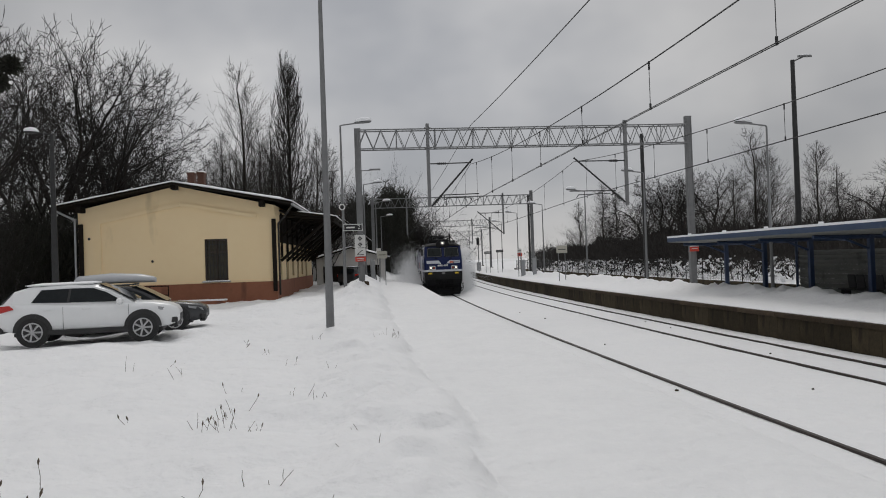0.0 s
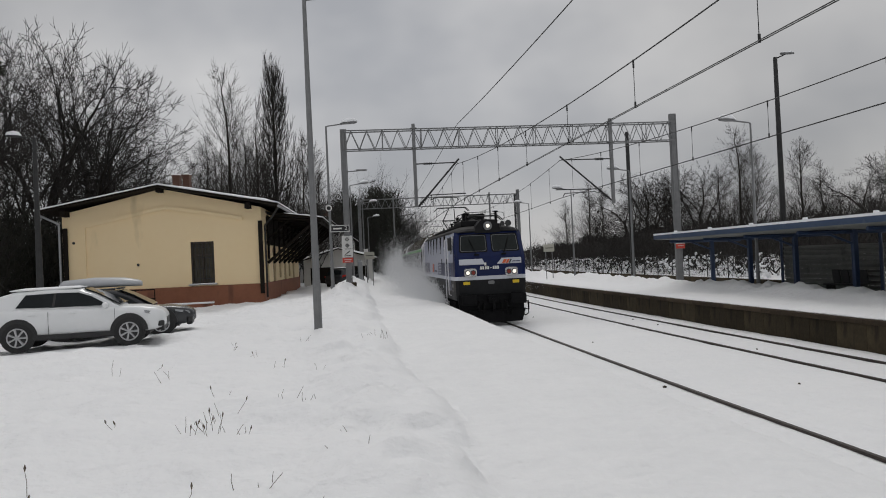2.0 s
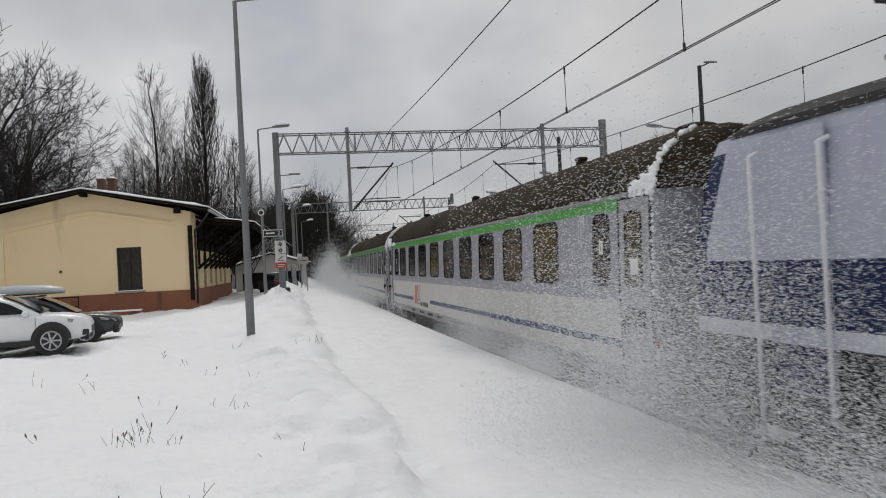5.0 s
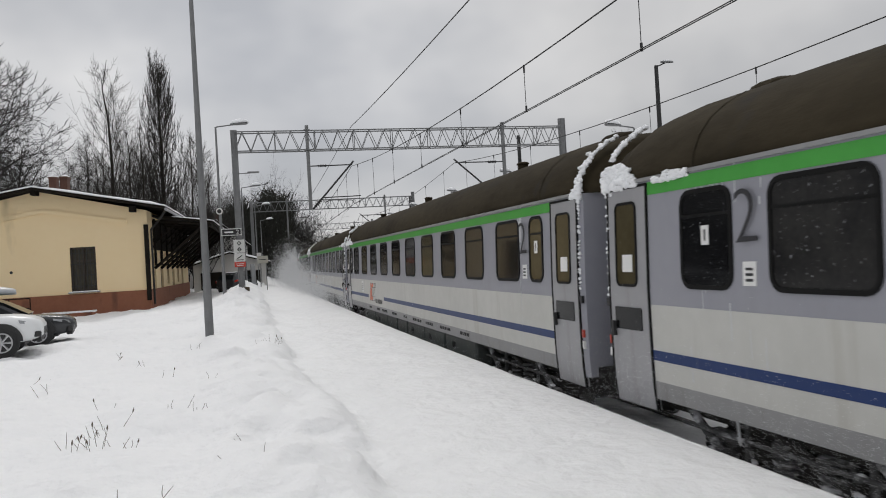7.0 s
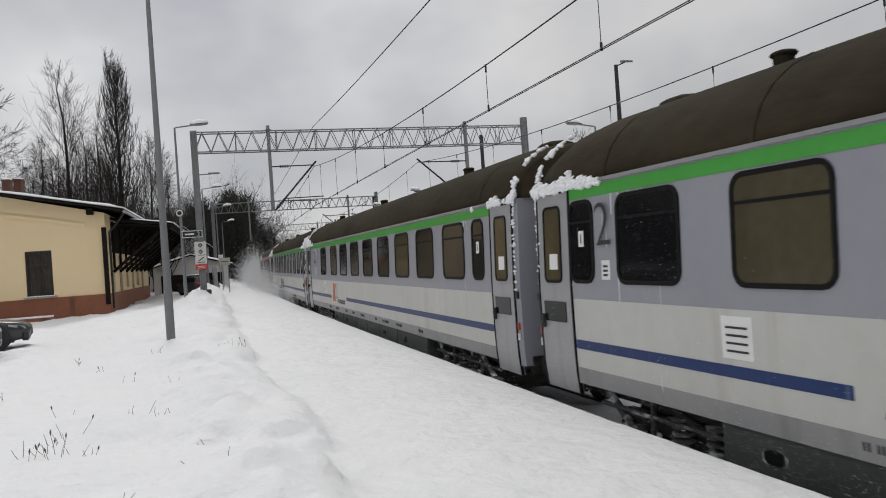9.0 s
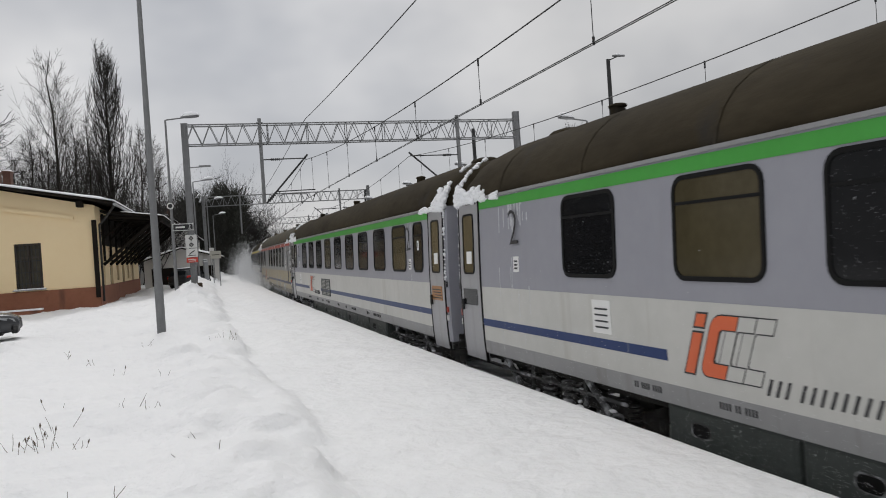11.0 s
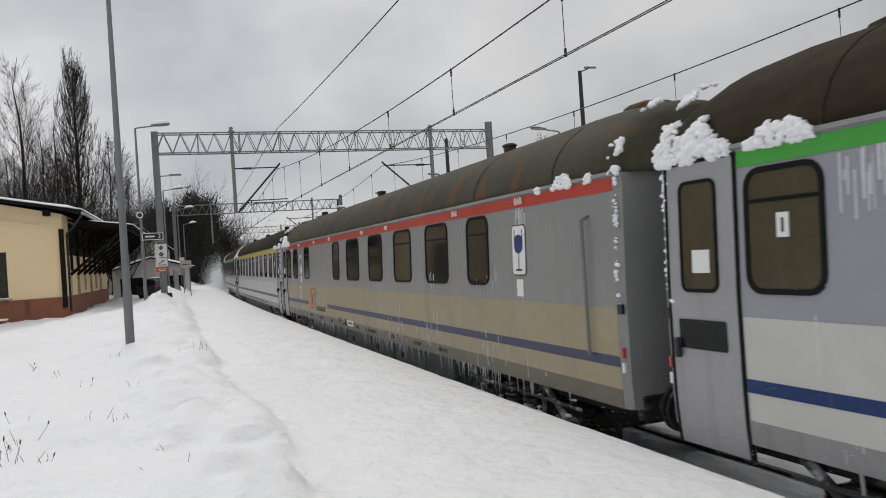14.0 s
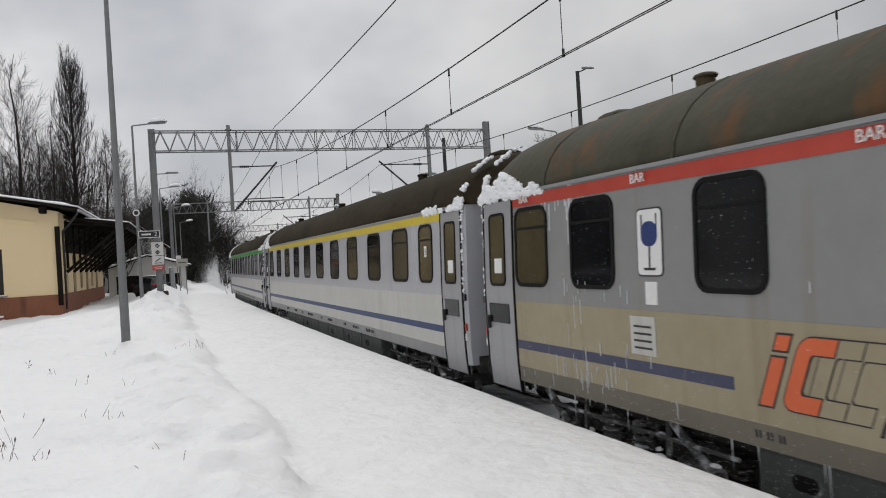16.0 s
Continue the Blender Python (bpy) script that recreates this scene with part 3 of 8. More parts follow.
def door_unit(parent, y, w, amber=False, far=False):
    m = pose(0, y, 0) if not far else FAR_SIDE @ pose(0, y, 0)
    d = part("door", shared(("door", w), lambda bm: skin(bm, -w / 2, w / 2, 0.88, 3.38, 0.010, 0.05), DOOR_PAINT), None, parent, at=m)
    def seal(bm):
        for e in (-w / 2 - 0.012, w / 2 + 0.012):
            skin(bm, e - 0.016, e + 0.016, 0.86, 3.41, 0.018)
        skin(bm, -w / 2, w / 2, 3.38, 3.41, 0.018)
    part("door_seal", shared(("door_seal", w), seal, RUBBER), None, d)
    part("door_window", shared(("door_window", w), lambda bm: skin_round(bm, 0.02, 2.74, w * 0.56, 0.98, 0.09, 0.024, 0.03, 0.03), RUBBER), None, d)
    part("pane", shared(("door_pane", w), lambda bm: skin_round(bm, 0.02, 2.74, w * 0.54, 0.94, 0.08, 0.016, 0.03), PANE_CURTAIN), None, d)
    dp = part("display", shared(("display", w, amber), lambda bm: skin_round(bm, 0.02, 1.88, w * 0.70, 0.26, 0.02, 0.020, 0.03), AMBER if amber else PANE), None, d,
         "lit amber destination display" if amber else "")
    if amber:
        bm = B()
        for q in range(4):
            skin(bm, 0.02 - w * 0.30, 0.02 + w * (0.28, 0.12, 0.24, 0.30)[q], 1.785 + 0.05 * q, 1.805 + 0.05 * q, 0.024)
        part("display_lines", bm, INK, dp)
    part("notice", shared(("door_notice", w), lambda bm: skin(bm, -0.12, 0.10, 2.42, 2.62, 0.022), WHITE_PAPER), None, d)
    part("door_handle", shared(("door_handle", w), lambda bm: box(bm, (-1.45, w / 2 - 0.10, 1.75), (0.05, 0.05, 0.18), None, 0.01), DARK_STEEL), None, d)
    return d


def make_bogie(bm):
    for y in (-1.25, 1.25):
        for x in (-0.75, 0.75):
            rod(bm, (x - 0.06, y, 0.46), (x + 0.06, y, 0.46), 0.46, None, 28)
            rod(bm, (x * 1.25 - 0.12, y, 0.46), (x * 1.25 + 0.12, y, 0.46), 0.15, None, 12)
        rod(bm, (-1.0, y, 0.46), (1.0, y, 0.46), 0.09, None, 10)
    for x in (-1.02, 1.02):
        box(bm, (x, 0, 0.66), (0.16, 3.1, 0.20), None, 0.03)
        box(bm, (x, 0, 0.48), (0.20, 1.0, 0.26), None, 0.04)
        for y in (-1.55, -0.95, 0.95, 1.55):
            for i in range(4):
                rod(bm, (x, y, 0.50 + i * 0.06), (x, y, 0.53 + i * 0.06), 0.10, None, 10)
        for y in (-0.3, 0.3):
            rod(bm, (x, y, 0.72), (x, y, 1.0), 0.13, 0.13, 12)
        pipe(bm, [(x * 1.1, -1.6, 0.5), (x * 1.1, -1.0, 0.30), (x * 1.1, -0.3, 0.36)], 0.035, 6)
        pipe(bm, [(x * 1.1, 1.6, 0.5), (x * 1.1, 1.0, 0.30), (x * 1.1, 0.3, 0.36)], 0.035, 6)
        rod(bm, (x * 1.15, -0.5, 0.62), (x * 1.15, 0.45, 0.95), 0.05, None, 8)
    box(bm, (0, 0, 0.75), (2.0, 0.7, 0.25), None, 0.04)
    for y in (-1.62, 1.62):
        box(bm, (0, y, 0.62), (2.0, 0.14, 0.14))


def bogie_springs(bm):
    """Dampers, springs, axle boxes and brake rods on the outside of the frame."""
    for x in (-1.16,):
        for y in (-1.25, 1.25):
            box(bm, (x, y, 0.47), (0.16, 0.34, 0.30), None, 0.04)
            rod(bm, (x * 1.06, y, 0.46), (x * 1.12, y, 0.46), 0.12, 0.10, 14)
            rod(bm, (x * 1.05, y - 0.1, 0.60), (x * 1.05, y + 0.42, 0.96), 0.045, None, 8)
        for y in (-0.75, 0.75):
            pipe(bm, [(x * 1.04, y, 0.95), (x * 1.06, y, 0.52), (x * 1.04, y * 0.5, 0.40)], 0.032, 6)
        for y in (-0.28, 0.28):
            for k in range(6):
                rod(bm, (x, y, 0.46 + k * 0.075), (x, y, 0.495 + k * 0.075), 0.125, None, 12)
        box(bm, (x, 0, 0.42), (0.2, 0.9, 0.06), None, 0.015)
        rod(bm, (x * 1.08, -1.75, 0.80), (x * 1.08, 1.75, 0.80), 0.022, None, 6)


def bogie_snow(bm):
    rb = random.Random(31)
    for x in (-1.2, 1.2):
        for _ in range(24):
            y, z = rb.uniform(-1.8, 1.8), rb.choice((0.36, 0.40, 0.62, 0.78)) + rb.uniform(-0.05, 0.08)
            r = rb.uniform(0.015, 0.055)
            ball(bm, (x * rb.uniform(0.96, 1.06), y, z), r, (1, rb.uniform(1, 2.4), rb.uniform(0.5, 0.9)), 1)


def ico():
    bm = B()
    bmesh.ops.create_icosphere(bm, subdivisions=1, radius=1.0)
    bm.verts.index_update()
    v, f = [tuple(q.co) for q in bm.verts], [tuple(q.index for q in p.verts) for p in bm.faces]
    bm.free()
    return v, f


ICO = ico()


def snow_lumps(c, rnd, seed, end, sgn, long):
    """Wind-packed lumps of snow along the gutter, round the end of the roof and down its corner."""
    verts, faces = [], []

    def lump(y, z, r, out=0.0):
        base = len(verts)
        k = (r * rnd.uniform(0.7, 1.1), r * rnd.uniform(0.9, 1.7), r * rnd.uniform(0.6, 1.0))
        tip = Euler((rnd.uniform(-0.5, 0.5), 0, 0)).to_matrix()
        for p in ICO[0]:
            q = tip @ Vector([p[i] * k[i] * rnd.uniform(0.75, 1.25) for i in range(3)])
            verts.append((q.x - side_x(z) - out, q.y + y, q.z + z))
        faces.extend(tuple(base + i for i in f) for f in ICO[1])

    for i in range(int(long * 260)):
        d = long * rnd.random() ** 1.25
        y = end - sgn * d
        tall = max(0.0, 0.55 + 1.1 * noise.noise((y * 1.9 + seed, seed, 0.5)) + 0.5 * noise.noise((y * 6.0, seed, 2.0))) * (1.1 - 0.75 * d / long)
        if tall > 0.12:
            up_ = rnd.random() * 0.34 * tall
            lump(y + sgn * up_ * 0.25, 3.40 + up_, rnd.uniform(0.018, 0.050) * (0.7 + 0.6 * tall), rnd.uniform(0.0, 0.03))
    for i in range(110):               # round the roof's end
        z = rnd.uniform(3.42, 4.20)
        if noise.noise((z * 4, seed, sgn)) > -0.22:
            lump(end - sgn * abs(rnd.gauss(0, 0.07)), z, rnd.uniform(0.015, 0.045))
    for i in range(46):                # down the corner
        z = 3.4 - 1.3 * rnd.random() ** 1.6
        lump(end - sgn * (0.03 + abs(rnd.gauss(0, 0.03))), z, rnd.uniform(0.010, 0.030))
    me = bpy.data.meshes.new("clinging_snow")
    me.from_pydata(verts, [], faces)
    me.materials.append(SNOW_CAP)
    me.polygons.foreach_set("use_smooth", [True] * len(me.polygons))
    tagged(part("clinging_snow", me, None, c, "lumps of wind-packed snow"), "", "", "", "stuff")


def frost_runs(bm, rnd, y0, y1, count):
    """Thin runs of frost down the wall under the crust."""
    for _ in range(count):
        y = rnd.choice((rnd.uniform(y0, y1), rnd.gauss((y0 + y1) / 2, 0.12)))
        z, ln = rnd.uniform(3.05, 3.46), rnd.uniform(0.06, 0.42)
        skin(bm, y, y + rnd.uniform(0.006, 0.022), z - ln, z, 0.0055, 0.02, 1)
    for _ in range(count // 3):
        y, z = rnd.uniform(y0, y1), rnd.uniform(1.2, 2.6)
        skin(bm, y, y + rnd.uniform(0.004, 0.012), z - rnd.uniform(0.1, 0.5), z, 0.0055, 0.02, 1)


LEN = 23.3


def emblem(parent, y, z, fill):
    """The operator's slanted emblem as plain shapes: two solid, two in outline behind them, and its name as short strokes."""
    lean = 0.40

    def piece(bm, y0, a, b, c, d, proud=0.010):
        pts = [(y0 - a - lean * c, z + c), (y0 - b - lean * c, z + c), (y0 - b - lean * d, z + d), (y0 - a - lean * d, z + d)]
        plate(bm, [(-side_x(q[1]) - proud, q[0], q[1]) for q in pts], (0.02, 0, 0))

    def curl(grow):
        """Outline of a hollow, rounded letter shape open to the front, grown on all sides."""
        w, hh, t, r = 0.34, 0.57, 0.135, 0.11
        q = [(w + grow, hh + grow), (w + grow, hh - 0.125 - grow), (t + 0.02 + grow, hh - 0.125 - grow), (t + grow, hh - 0.15 - grow), (t + grow, 0.15 + grow), (t + 0.02 + grow, 0.125 + grow), (w + grow, 0.125 + grow), (w + grow, -grow)]
        q += [(r - (r + grow) * math.sin(radians(k * 22.5)), r - (r + grow) * math.cos(radians(k * 22.5))) for k in range(5)]
        q += [(r - (r + grow) * math.cos(radians(k * 22.5)), hh - r + (r + grow) * math.sin(radians(k * 22.5))) for k in range(5)]
        return q

    def curl_piece(bm, y0, grow, proud):
        plate(bm, [(-side_x(z + d) - proud, y0 - a - lean * d, z + d) for a, d in curl(grow)], (0.02, 0, 0))

    bm = B()
    piece(bm, y, -0.018, 0.153, -0.018, 0.408, 0.007)
    piece(bm, y, -0.018, 0.153, 0.432, 0.588, 0.007)
    edge = part("emblem_edge", bm, INK, parent)
    for c, d in ((0, 0.39), (0.45, 0.57)):
        bm = B()
        piece(bm, y, 0, 0.135, c, d)
        part("emblem", bm, ORANGE, edge)
    for k in (2, 1, 0):            # the hindmost first
        y0, up_ = y - 0.23 - 0.22 * k, 0.004 * (2 - k)
        bm = B()
        curl_piece(bm, y0, 0.012, 0.005 + up_)
        out = part("emblem_outline", bm, INK, parent)
        bm = B()
        curl_piece(bm, y0, 0.0, 0.007 + up_)
        part("emblem", bm, fill if k else ORANGE, out)
    q = 1.10
    for count in (3, 9):           # two words, a slim bar for each character
        bm = B()
        for k in range(count):
            piece(bm, y, q, q + 0.028, -0.06, 0.08)
            q += 0.10
        part("name_bar", bm, INK, parent)
        q += 0.06


def build_coach(index, windows, stripe, upper, lower, sill, blue, roof, label, front_door=True, rear_door=True, twos=(), logo=None, louvre=None,
                bars=(), glasses=(), amber=False, icicles=False, seed=1):
    rnd = random.Random(seed)
    c = thing("coach", Matrix(), label, "railway coach", "coaches of the train")
    h = LEN / 2 - 0.32
    # shell
    zs = [1.02, 1.3, 2.2, 3.45]
    bm = B()
    ring = [(-side_x(z), z) for z in zs] + [(side_x(z), z) for z in reversed(zs)]
    loft(bm, [[(x * k, y, z) for x, z in ring] for y, k in ((-h, 0.97), (-h + 0.10, 1), (h - 0.10, 1), (h, 0.97))])
    part("body", bm, upper, c)
    bm = B()
    zr = [3.45, 3.54, 3.63, 3.72, 3.80, 3.89, 3.97, 4.05, 4.12, 4.18, 4.24, 4.28, 4.32, 4.345]
    ring = [(-side_x(z), z) for z in zr] + [(0, 4.355)] + [(side_x(z), z) for z in reversed(zr)]
    loft(bm, [[(x * k, y, 3.45 + (z - 3.45) * q) for x, z in ring] for y, k, q in ((-h - 0.05, 0.90, 0.78), (-h + 0.5, 0.985, 0.95), (-h + 1.2, 1.012, 1), (h - 1.2, 1.012, 1), (h - 0.5, 0.985, 0.95), (h + 0.05, 0.90, 0.78))])
    part("roof", bm, roof, c, "", True)
    for y in [(-h + 1.4) + i * 2.42 for i in range(9)]:
        bm = B()
        loft(bm, [[(x * 1.018, yy, z + 0.004) for x, z in ring] for yy in (y, y + 0.04)], True, False)
        part("roof_seam", bm, roof, c)
    bm = B()
    skin(bm, -h + 0.1, h - 0.1, 3.43, 3.47, 0.03)
    part("gutter", bm, SOLE, c)
    # ventilators
    for k, y in enumerate((-h + 1.3, -h + 4.4, -h + 8.0, 0.6, 4.0, 7.6, h - 1.6)):
        x = -0.45 if k % 2 else 0.0
        big = k in (0, 6)
        bm = B()
        rod(bm, (x, y, 4.22), (x, y, 4.38 if not big else 4.34), 0.10 if not big else 0.30, None, 14)
        ball(bm, (x, y, 4.38 if not big else 4.34), 0.12 if not big else 0.32, (1, 1.2, 0.35))
        part("roof_ventilator", bm, roof, c)
    a, b = (-h + (1.02 if front_door else 0.12)), (h - (1.02 if rear_door else 0.12))
    for name, z0, z1, m_ in (("stripe", 3.27, 3.41, stripe), ("lower_band", 1.22, 2.06, lower), ("sill_band", 1.02, 1.22, sill)):
        for far in (False, True):
            bm = B()
            y0, y1 = (a, b) if not far else (-b, -a)
            if name == "sill_band":
                y0, y1 = -h + 0.12, h - 0.12
            skin(bm, y0, y1, z0, z1, 0.004 if name != "stripe" else 0.007)
            part(name, bm, m_, c, "" if name != "stripe" else stripe.name.replace("_", " "), at=FAR_SIDE if far else None)
    # blue line, broken where the emblem is
    cuts = [a] + ([logo - LEN / 2 - 2.62, logo - LEN / 2 + 0.28] if logo else []) + [b]
    for y0, y1 in zip(cuts[::2], cuts[1::2]):
        bm = B()
        skin(bm, y0, y1, 1.45, 1.56, 0.008)
        part("blue_line", bm, blue, c)
    for k, (d0, w, kind) in enumerate(windows):
        window_unit(c, d0 + w / 2 - LEN / 2, w, kind)
        window_unit(c, d0 + w / 2 - LEN / 2, w, "plain", True)
    if front_door:
        door_unit(c, -h + 0.55, 0.86, amber)
        door_unit(c, h - 0.55, 0.86, False, True)
    else:
        bm = B()
        pipe(bm, [(-1.36, -h + 0.62, 1.5), (-1.47, -h + 0.62, 1.55), (-1.47, -h + 0.62, 3.0), (-1.36, -h + 0.62, 3.05)], 0.02, 6)
        part("grab_rail", bm, STEEL, c)
    if rear_door:
        door_unit(c, h - 0.55, 0.86)
        door_unit(c, -h + 0.55, 0.86, False, True)
    # ends: gangway bellows, corner panels
    for sgn in (-1, 1):
        bm = B()
        for k in range(3):
            box(bm, (0, sgn * (h + 0.06 + k * 0.085), 2.35), (1.5 - 0.06 * (k % 2), 0.06, 2.4), None, 0.02)
        part("gangway_bellows", bm, RUBBER, c)
        for x in (-1.0, 1.0):
            bm = B()
            rod(bm, (x, sgn * h, 1.05), (x, sgn * (h + 0.30), 1.05), 0.09, None, 10)
            rod(bm, (x, sgn * (h + 0.27), 1.05), (x, sgn * (h + 0.31), 1.05), 0.24, None, 16)
            part("buffer", bm, BOGIE, c)
        bm = B()
        box(bm, (0, sgn * (h - 0.05), 1.02), (2.5, 0.14, 0.26), None, 0.02)
        part("headstock", bm, BOGIE, c)
        bm = B()
        pipe(bm, [(-0.5, sgn * h, 1.0), (-0.5, sgn * (h + 0.15), 0.6), (-0.5, sgn * (h + 0.3), 0.8)], 0.03, 6)
        part("hose", bm, RUBBER, c)
        snow_lumps(c, random.Random(seed * 10 + sgn), seed * 1.7 + sgn, sgn * (h - 0.02), sgn, 1.8 if sgn > 0 or index > 1 else 0.6)
        bm = B()
        frost_runs(bm, rnd, sgn * (h - 2.6) - 0.3, sgn * (h - 2.0) + 0.3, 22)
        tagged(part("frost_run", bm, FROST, c, "thin white runs of frost"), "", "", "", "stuff")
        part("bogie", shared("bogie", make_bogie, BOGIE), None, c, at=pose(0, sgn * (LEN / 2 - 3.35), 0))
        for half_turn in (0, 180):
            part("bogie_spring", shared("bogie_spring", bogie_springs, FROSTED_STEEL), None, c, at=pose(0, sgn * (LEN / 2 - 3.35), 0, 0, 0, half_turn))
        tagged(part("bogie_snow", shared("bogie_snow", bogie_snow, SNOW_CAP), None, c, at=pose(0, sgn * (LEN / 2 - 3.35), 0)), "", "", "", "stuff")
        for z, m_, w in ((2.0, INK, 0.12), (1.55, RED, 0.05), (1.4, WHITE_PAPER, 0.06)):
            bm = B()
            skin(bm, sgn * (h - 0.055) - w / 3, sgn * (h - 0.055) + w / 3, z, z + 0.10, 0.012)
            part("end_marking", bm, m_, c)
    # under the floor
    bm = B()
    box(bm, (0, 0, 0.95), (2.3, LEN - 1.6, 0.16))
    part("underframe", bm, BOGIE, c)
    y = -LEN / 2 + 5.6
    while y < LEN / 2 - 6.0:
        w = rnd.uniform(1.2, 2.6)
        bm = B()
        d = rnd.uniform(0.50, 0.68)
        box(bm, (0, y + w / 2, 1.0 - d / 2), (2.64, w, d), None, 0.04)
        eb = part("equipment_box", bm, UNDER, c)
        if w > 1.6:                # oval hand hole with a pale rim
            for dx, ww, m_ in ((0.004, 0.30, FROSTED_STEEL), (0.008, 0.25, RUBBER)):
                bm = B()
                plate(bm, [(-1.32 - dx, y + w * 0.7 + a_, 0.80 + b_) for a_, b_ in round_rect(ww, ww * 0.5, ww * 0.22)], (0.03, 0, 0))
                part("hand_hole", bm, m_, eb)
        y += w + rnd.choice((0.02, 0.03, 0.12))
    # writing along the sill: unreadable, as bars
    for k in range(9):
        y0 = -h + 5.2 + k * 1.45 + rnd.uniform(0, 0.4)
        bm = B()
        for q in range(rnd.randint(2, 5)):
            for _ in range(rnd.randint(2, 4)):      # one narrow bar a character
                skin(bm, y0, y0 + 0.018, 1.10, 1.165, 0.010)
                y0 += 0.042
            y0 += 0.04
        tagged(part("sill_marking", bm, INK, c), "", "", "", "stuff")
    for d in twos:
        letters("2", 0.72, INK, c, Matrix.Translation((-1.42, d - LEN / 2, 2.91)) @ SIDE_TEXT, "class_number", 0.004, 0.012)
        bm = B()
        skin(bm, d - LEN / 2 - 0.09, d - LEN / 2 + 0.09, 2.30, 2.52, 0.008)
        pic = part("pictogram", bm, WHITE_PAPER, c)
        bm = B()
        for q in range(3):
            skin(bm, d - LEN / 2 - 0.05, d - LEN / 2 + 0.05, 2.34 + 0.05 * q, 2.365 + 0.05 * q, 0.012)
        part("pictogram_bars", bm, INK, pic)
    if logo:
        emblem(c, logo - LEN / 2, 1.38, lower)
    if logo and index > 0:
        back = 2.5 if index == 3 else 1.3
        bm = B()
        skin(bm, logo - LEN / 2 + back, logo - LEN / 2 + back + 0.40, 1.62, 2.0, 0.010)
        nt = part("notice", bm, WHITE_PAPER if not icicles else CREAM, c)
        bm = B()
        for q in range(4):
            skin(bm, logo - LEN / 2 + back + 0.06, logo - LEN / 2 + back + 0.34, 1.68 + 0.07 * q, 1.70 + 0.07 * q, 0.014)
        part("notice_lines", bm, INK, nt)
    if louvre:
        bm = B()
        y0 = louvre - LEN / 2
        skin(bm, y0, y0 + 1.75, 1.33, 1.37, 0.02)
        skin(bm, y0, y0 + 1.75, 1.86, 1.90, 0.02)
        for q in (0, 0.85, 1.71):
            skin(bm, y0 + q, y0 + q + 0.04, 1.33, 1.90, 0.02)
        for q in range(10):
            skin(bm, y0, y0 + 1.75, 1.39 + 0.047 * q, 1.415 + 0.047 * q, 0.016)
        part("louvre_grille", bm, UNDER, c, "dark louvred ventilation grille")
    for d in bars:
        letters("BAR", 0.13, PALE_INK, c, Matrix.Translation((-1.405, d - LEN / 2, 3.345)) @ pose(0, 0, 0) @ SIDE_TEXT, "stripe_lettering")
    for d in glasses:      # wine glass pictogram
        y0 = d - LEN / 2
        bm = B()
        skin_round(bm, y0, 2.72, 0.40, 0.66, 0.06, 0.008, 0.02)
        g = part("pictogram", bm, INK, c, "wine glass pictogram on a white plate")
        bm = B()
        skin_round(bm, y0, 2.72, 0.37, 0.63, 0.05, 0.011, 0.02)
        part("plate", bm, WHITE_PAPER, g)
        bm = B()
        skin_round(bm, y0, 2.80, 0.25, 0.24, 0.10, 0.014, 0.02)
        bowl = part("bowl", bm, GLASS_BLUE, g)
        for e_ in (-0.125, 0.105):
            bm = B()
            skin(bm, y0 + e_, y0 + e_ + 0.02, 2.80, 2.99, 0.013)
            part("bowl_rim", bm, INK, bowl)
        bm = B()
        skin(bm, y0 - 0.012, y0 + 0.012, 2.47, 2.72, 0.014)
        skin(bm, y0 - 0.09, y0 + 0.09, 2.45, 2.475, 0.014)
        part("stem", bm, INK, g)
        bm = B()
        skin(bm, y0 - 0.09, y0 + 0.09, 2.12, 2.34, 0.008)
        part("pictogram", bm, WHITE_PAPER, c)
    if icicles:                # route plate and load marks on the sill
        bm = B()
        skin(bm, 12.17 - LEN / 2, 12.79 - LEN / 2, 1.11, 1.25, 0.012)
        rp_ = part("route_plate", bm, WHITE_PAPER, c, "white destination plate")
        letters("PRZEMYSL", 0.095, INK, rp_, Matrix.Translation((-side_x(1.18) - 0.014, 12.44 - LEN / 2, 1.18)) @ SIDE_TEXT, "destination_lettering", 0.002)
        letters("160", 0.13, INK, c, Matrix.Translation((-side_x(1.20) - 0.008, 13.61 - LEN / 2, 1.20)) @ SIDE_TEXT, "speed_mark", 0.002)
        letters("3", 0.10, INK, c, Matrix.Translation((-side_x(1.18) - 0.008, 12.96 - LEN / 2, 1.18)) @ SIDE_TEXT, "load_mark", 0.002)
        bm = B()
        for y_, a_, b_, w_ in ((12.96, 1.10, 1.11, 0.07), (12.96, 1.25, 1.26, 0.07)):
            skin(bm, y_ - w_ - LEN / 2, y_ + w_ - LEN / 2, a_, b_, 0.008)
        for y_ in (12.89, 13.02, 13.05, 13.78):
            skin(bm, y_ - LEN / 2, y_ + 0.012 - LEN / 2, 1.10, 1.26, 0.008)
        skin(bm, 13.05 - LEN / 2, 13.79 - LEN / 2, 1.10, 1.11, 0.008)
        skin(bm, 13.05 - LEN / 2, 13.79 - LEN / 2, 1.25, 1.26, 0.008)
        part("mark_frame", bm, INK, c)
        bm = B()
        for _ in range(130):
            y0 = rnd.choice((rnd.uniform(-h + 1, h - 1), rnd.gauss(-3, 1.2), rnd.gauss(-7.5, 0.8), rnd.gauss(3.5, 1.0)))
            if abs(y0) > h - 1:
                continue
            ln = rnd.uniform(0.05, 0.32)
            rod(bm, (-1.40, y0, 1.03), (-1.40, y0, 1.03 - ln), 0.0065, 0.001, 5)
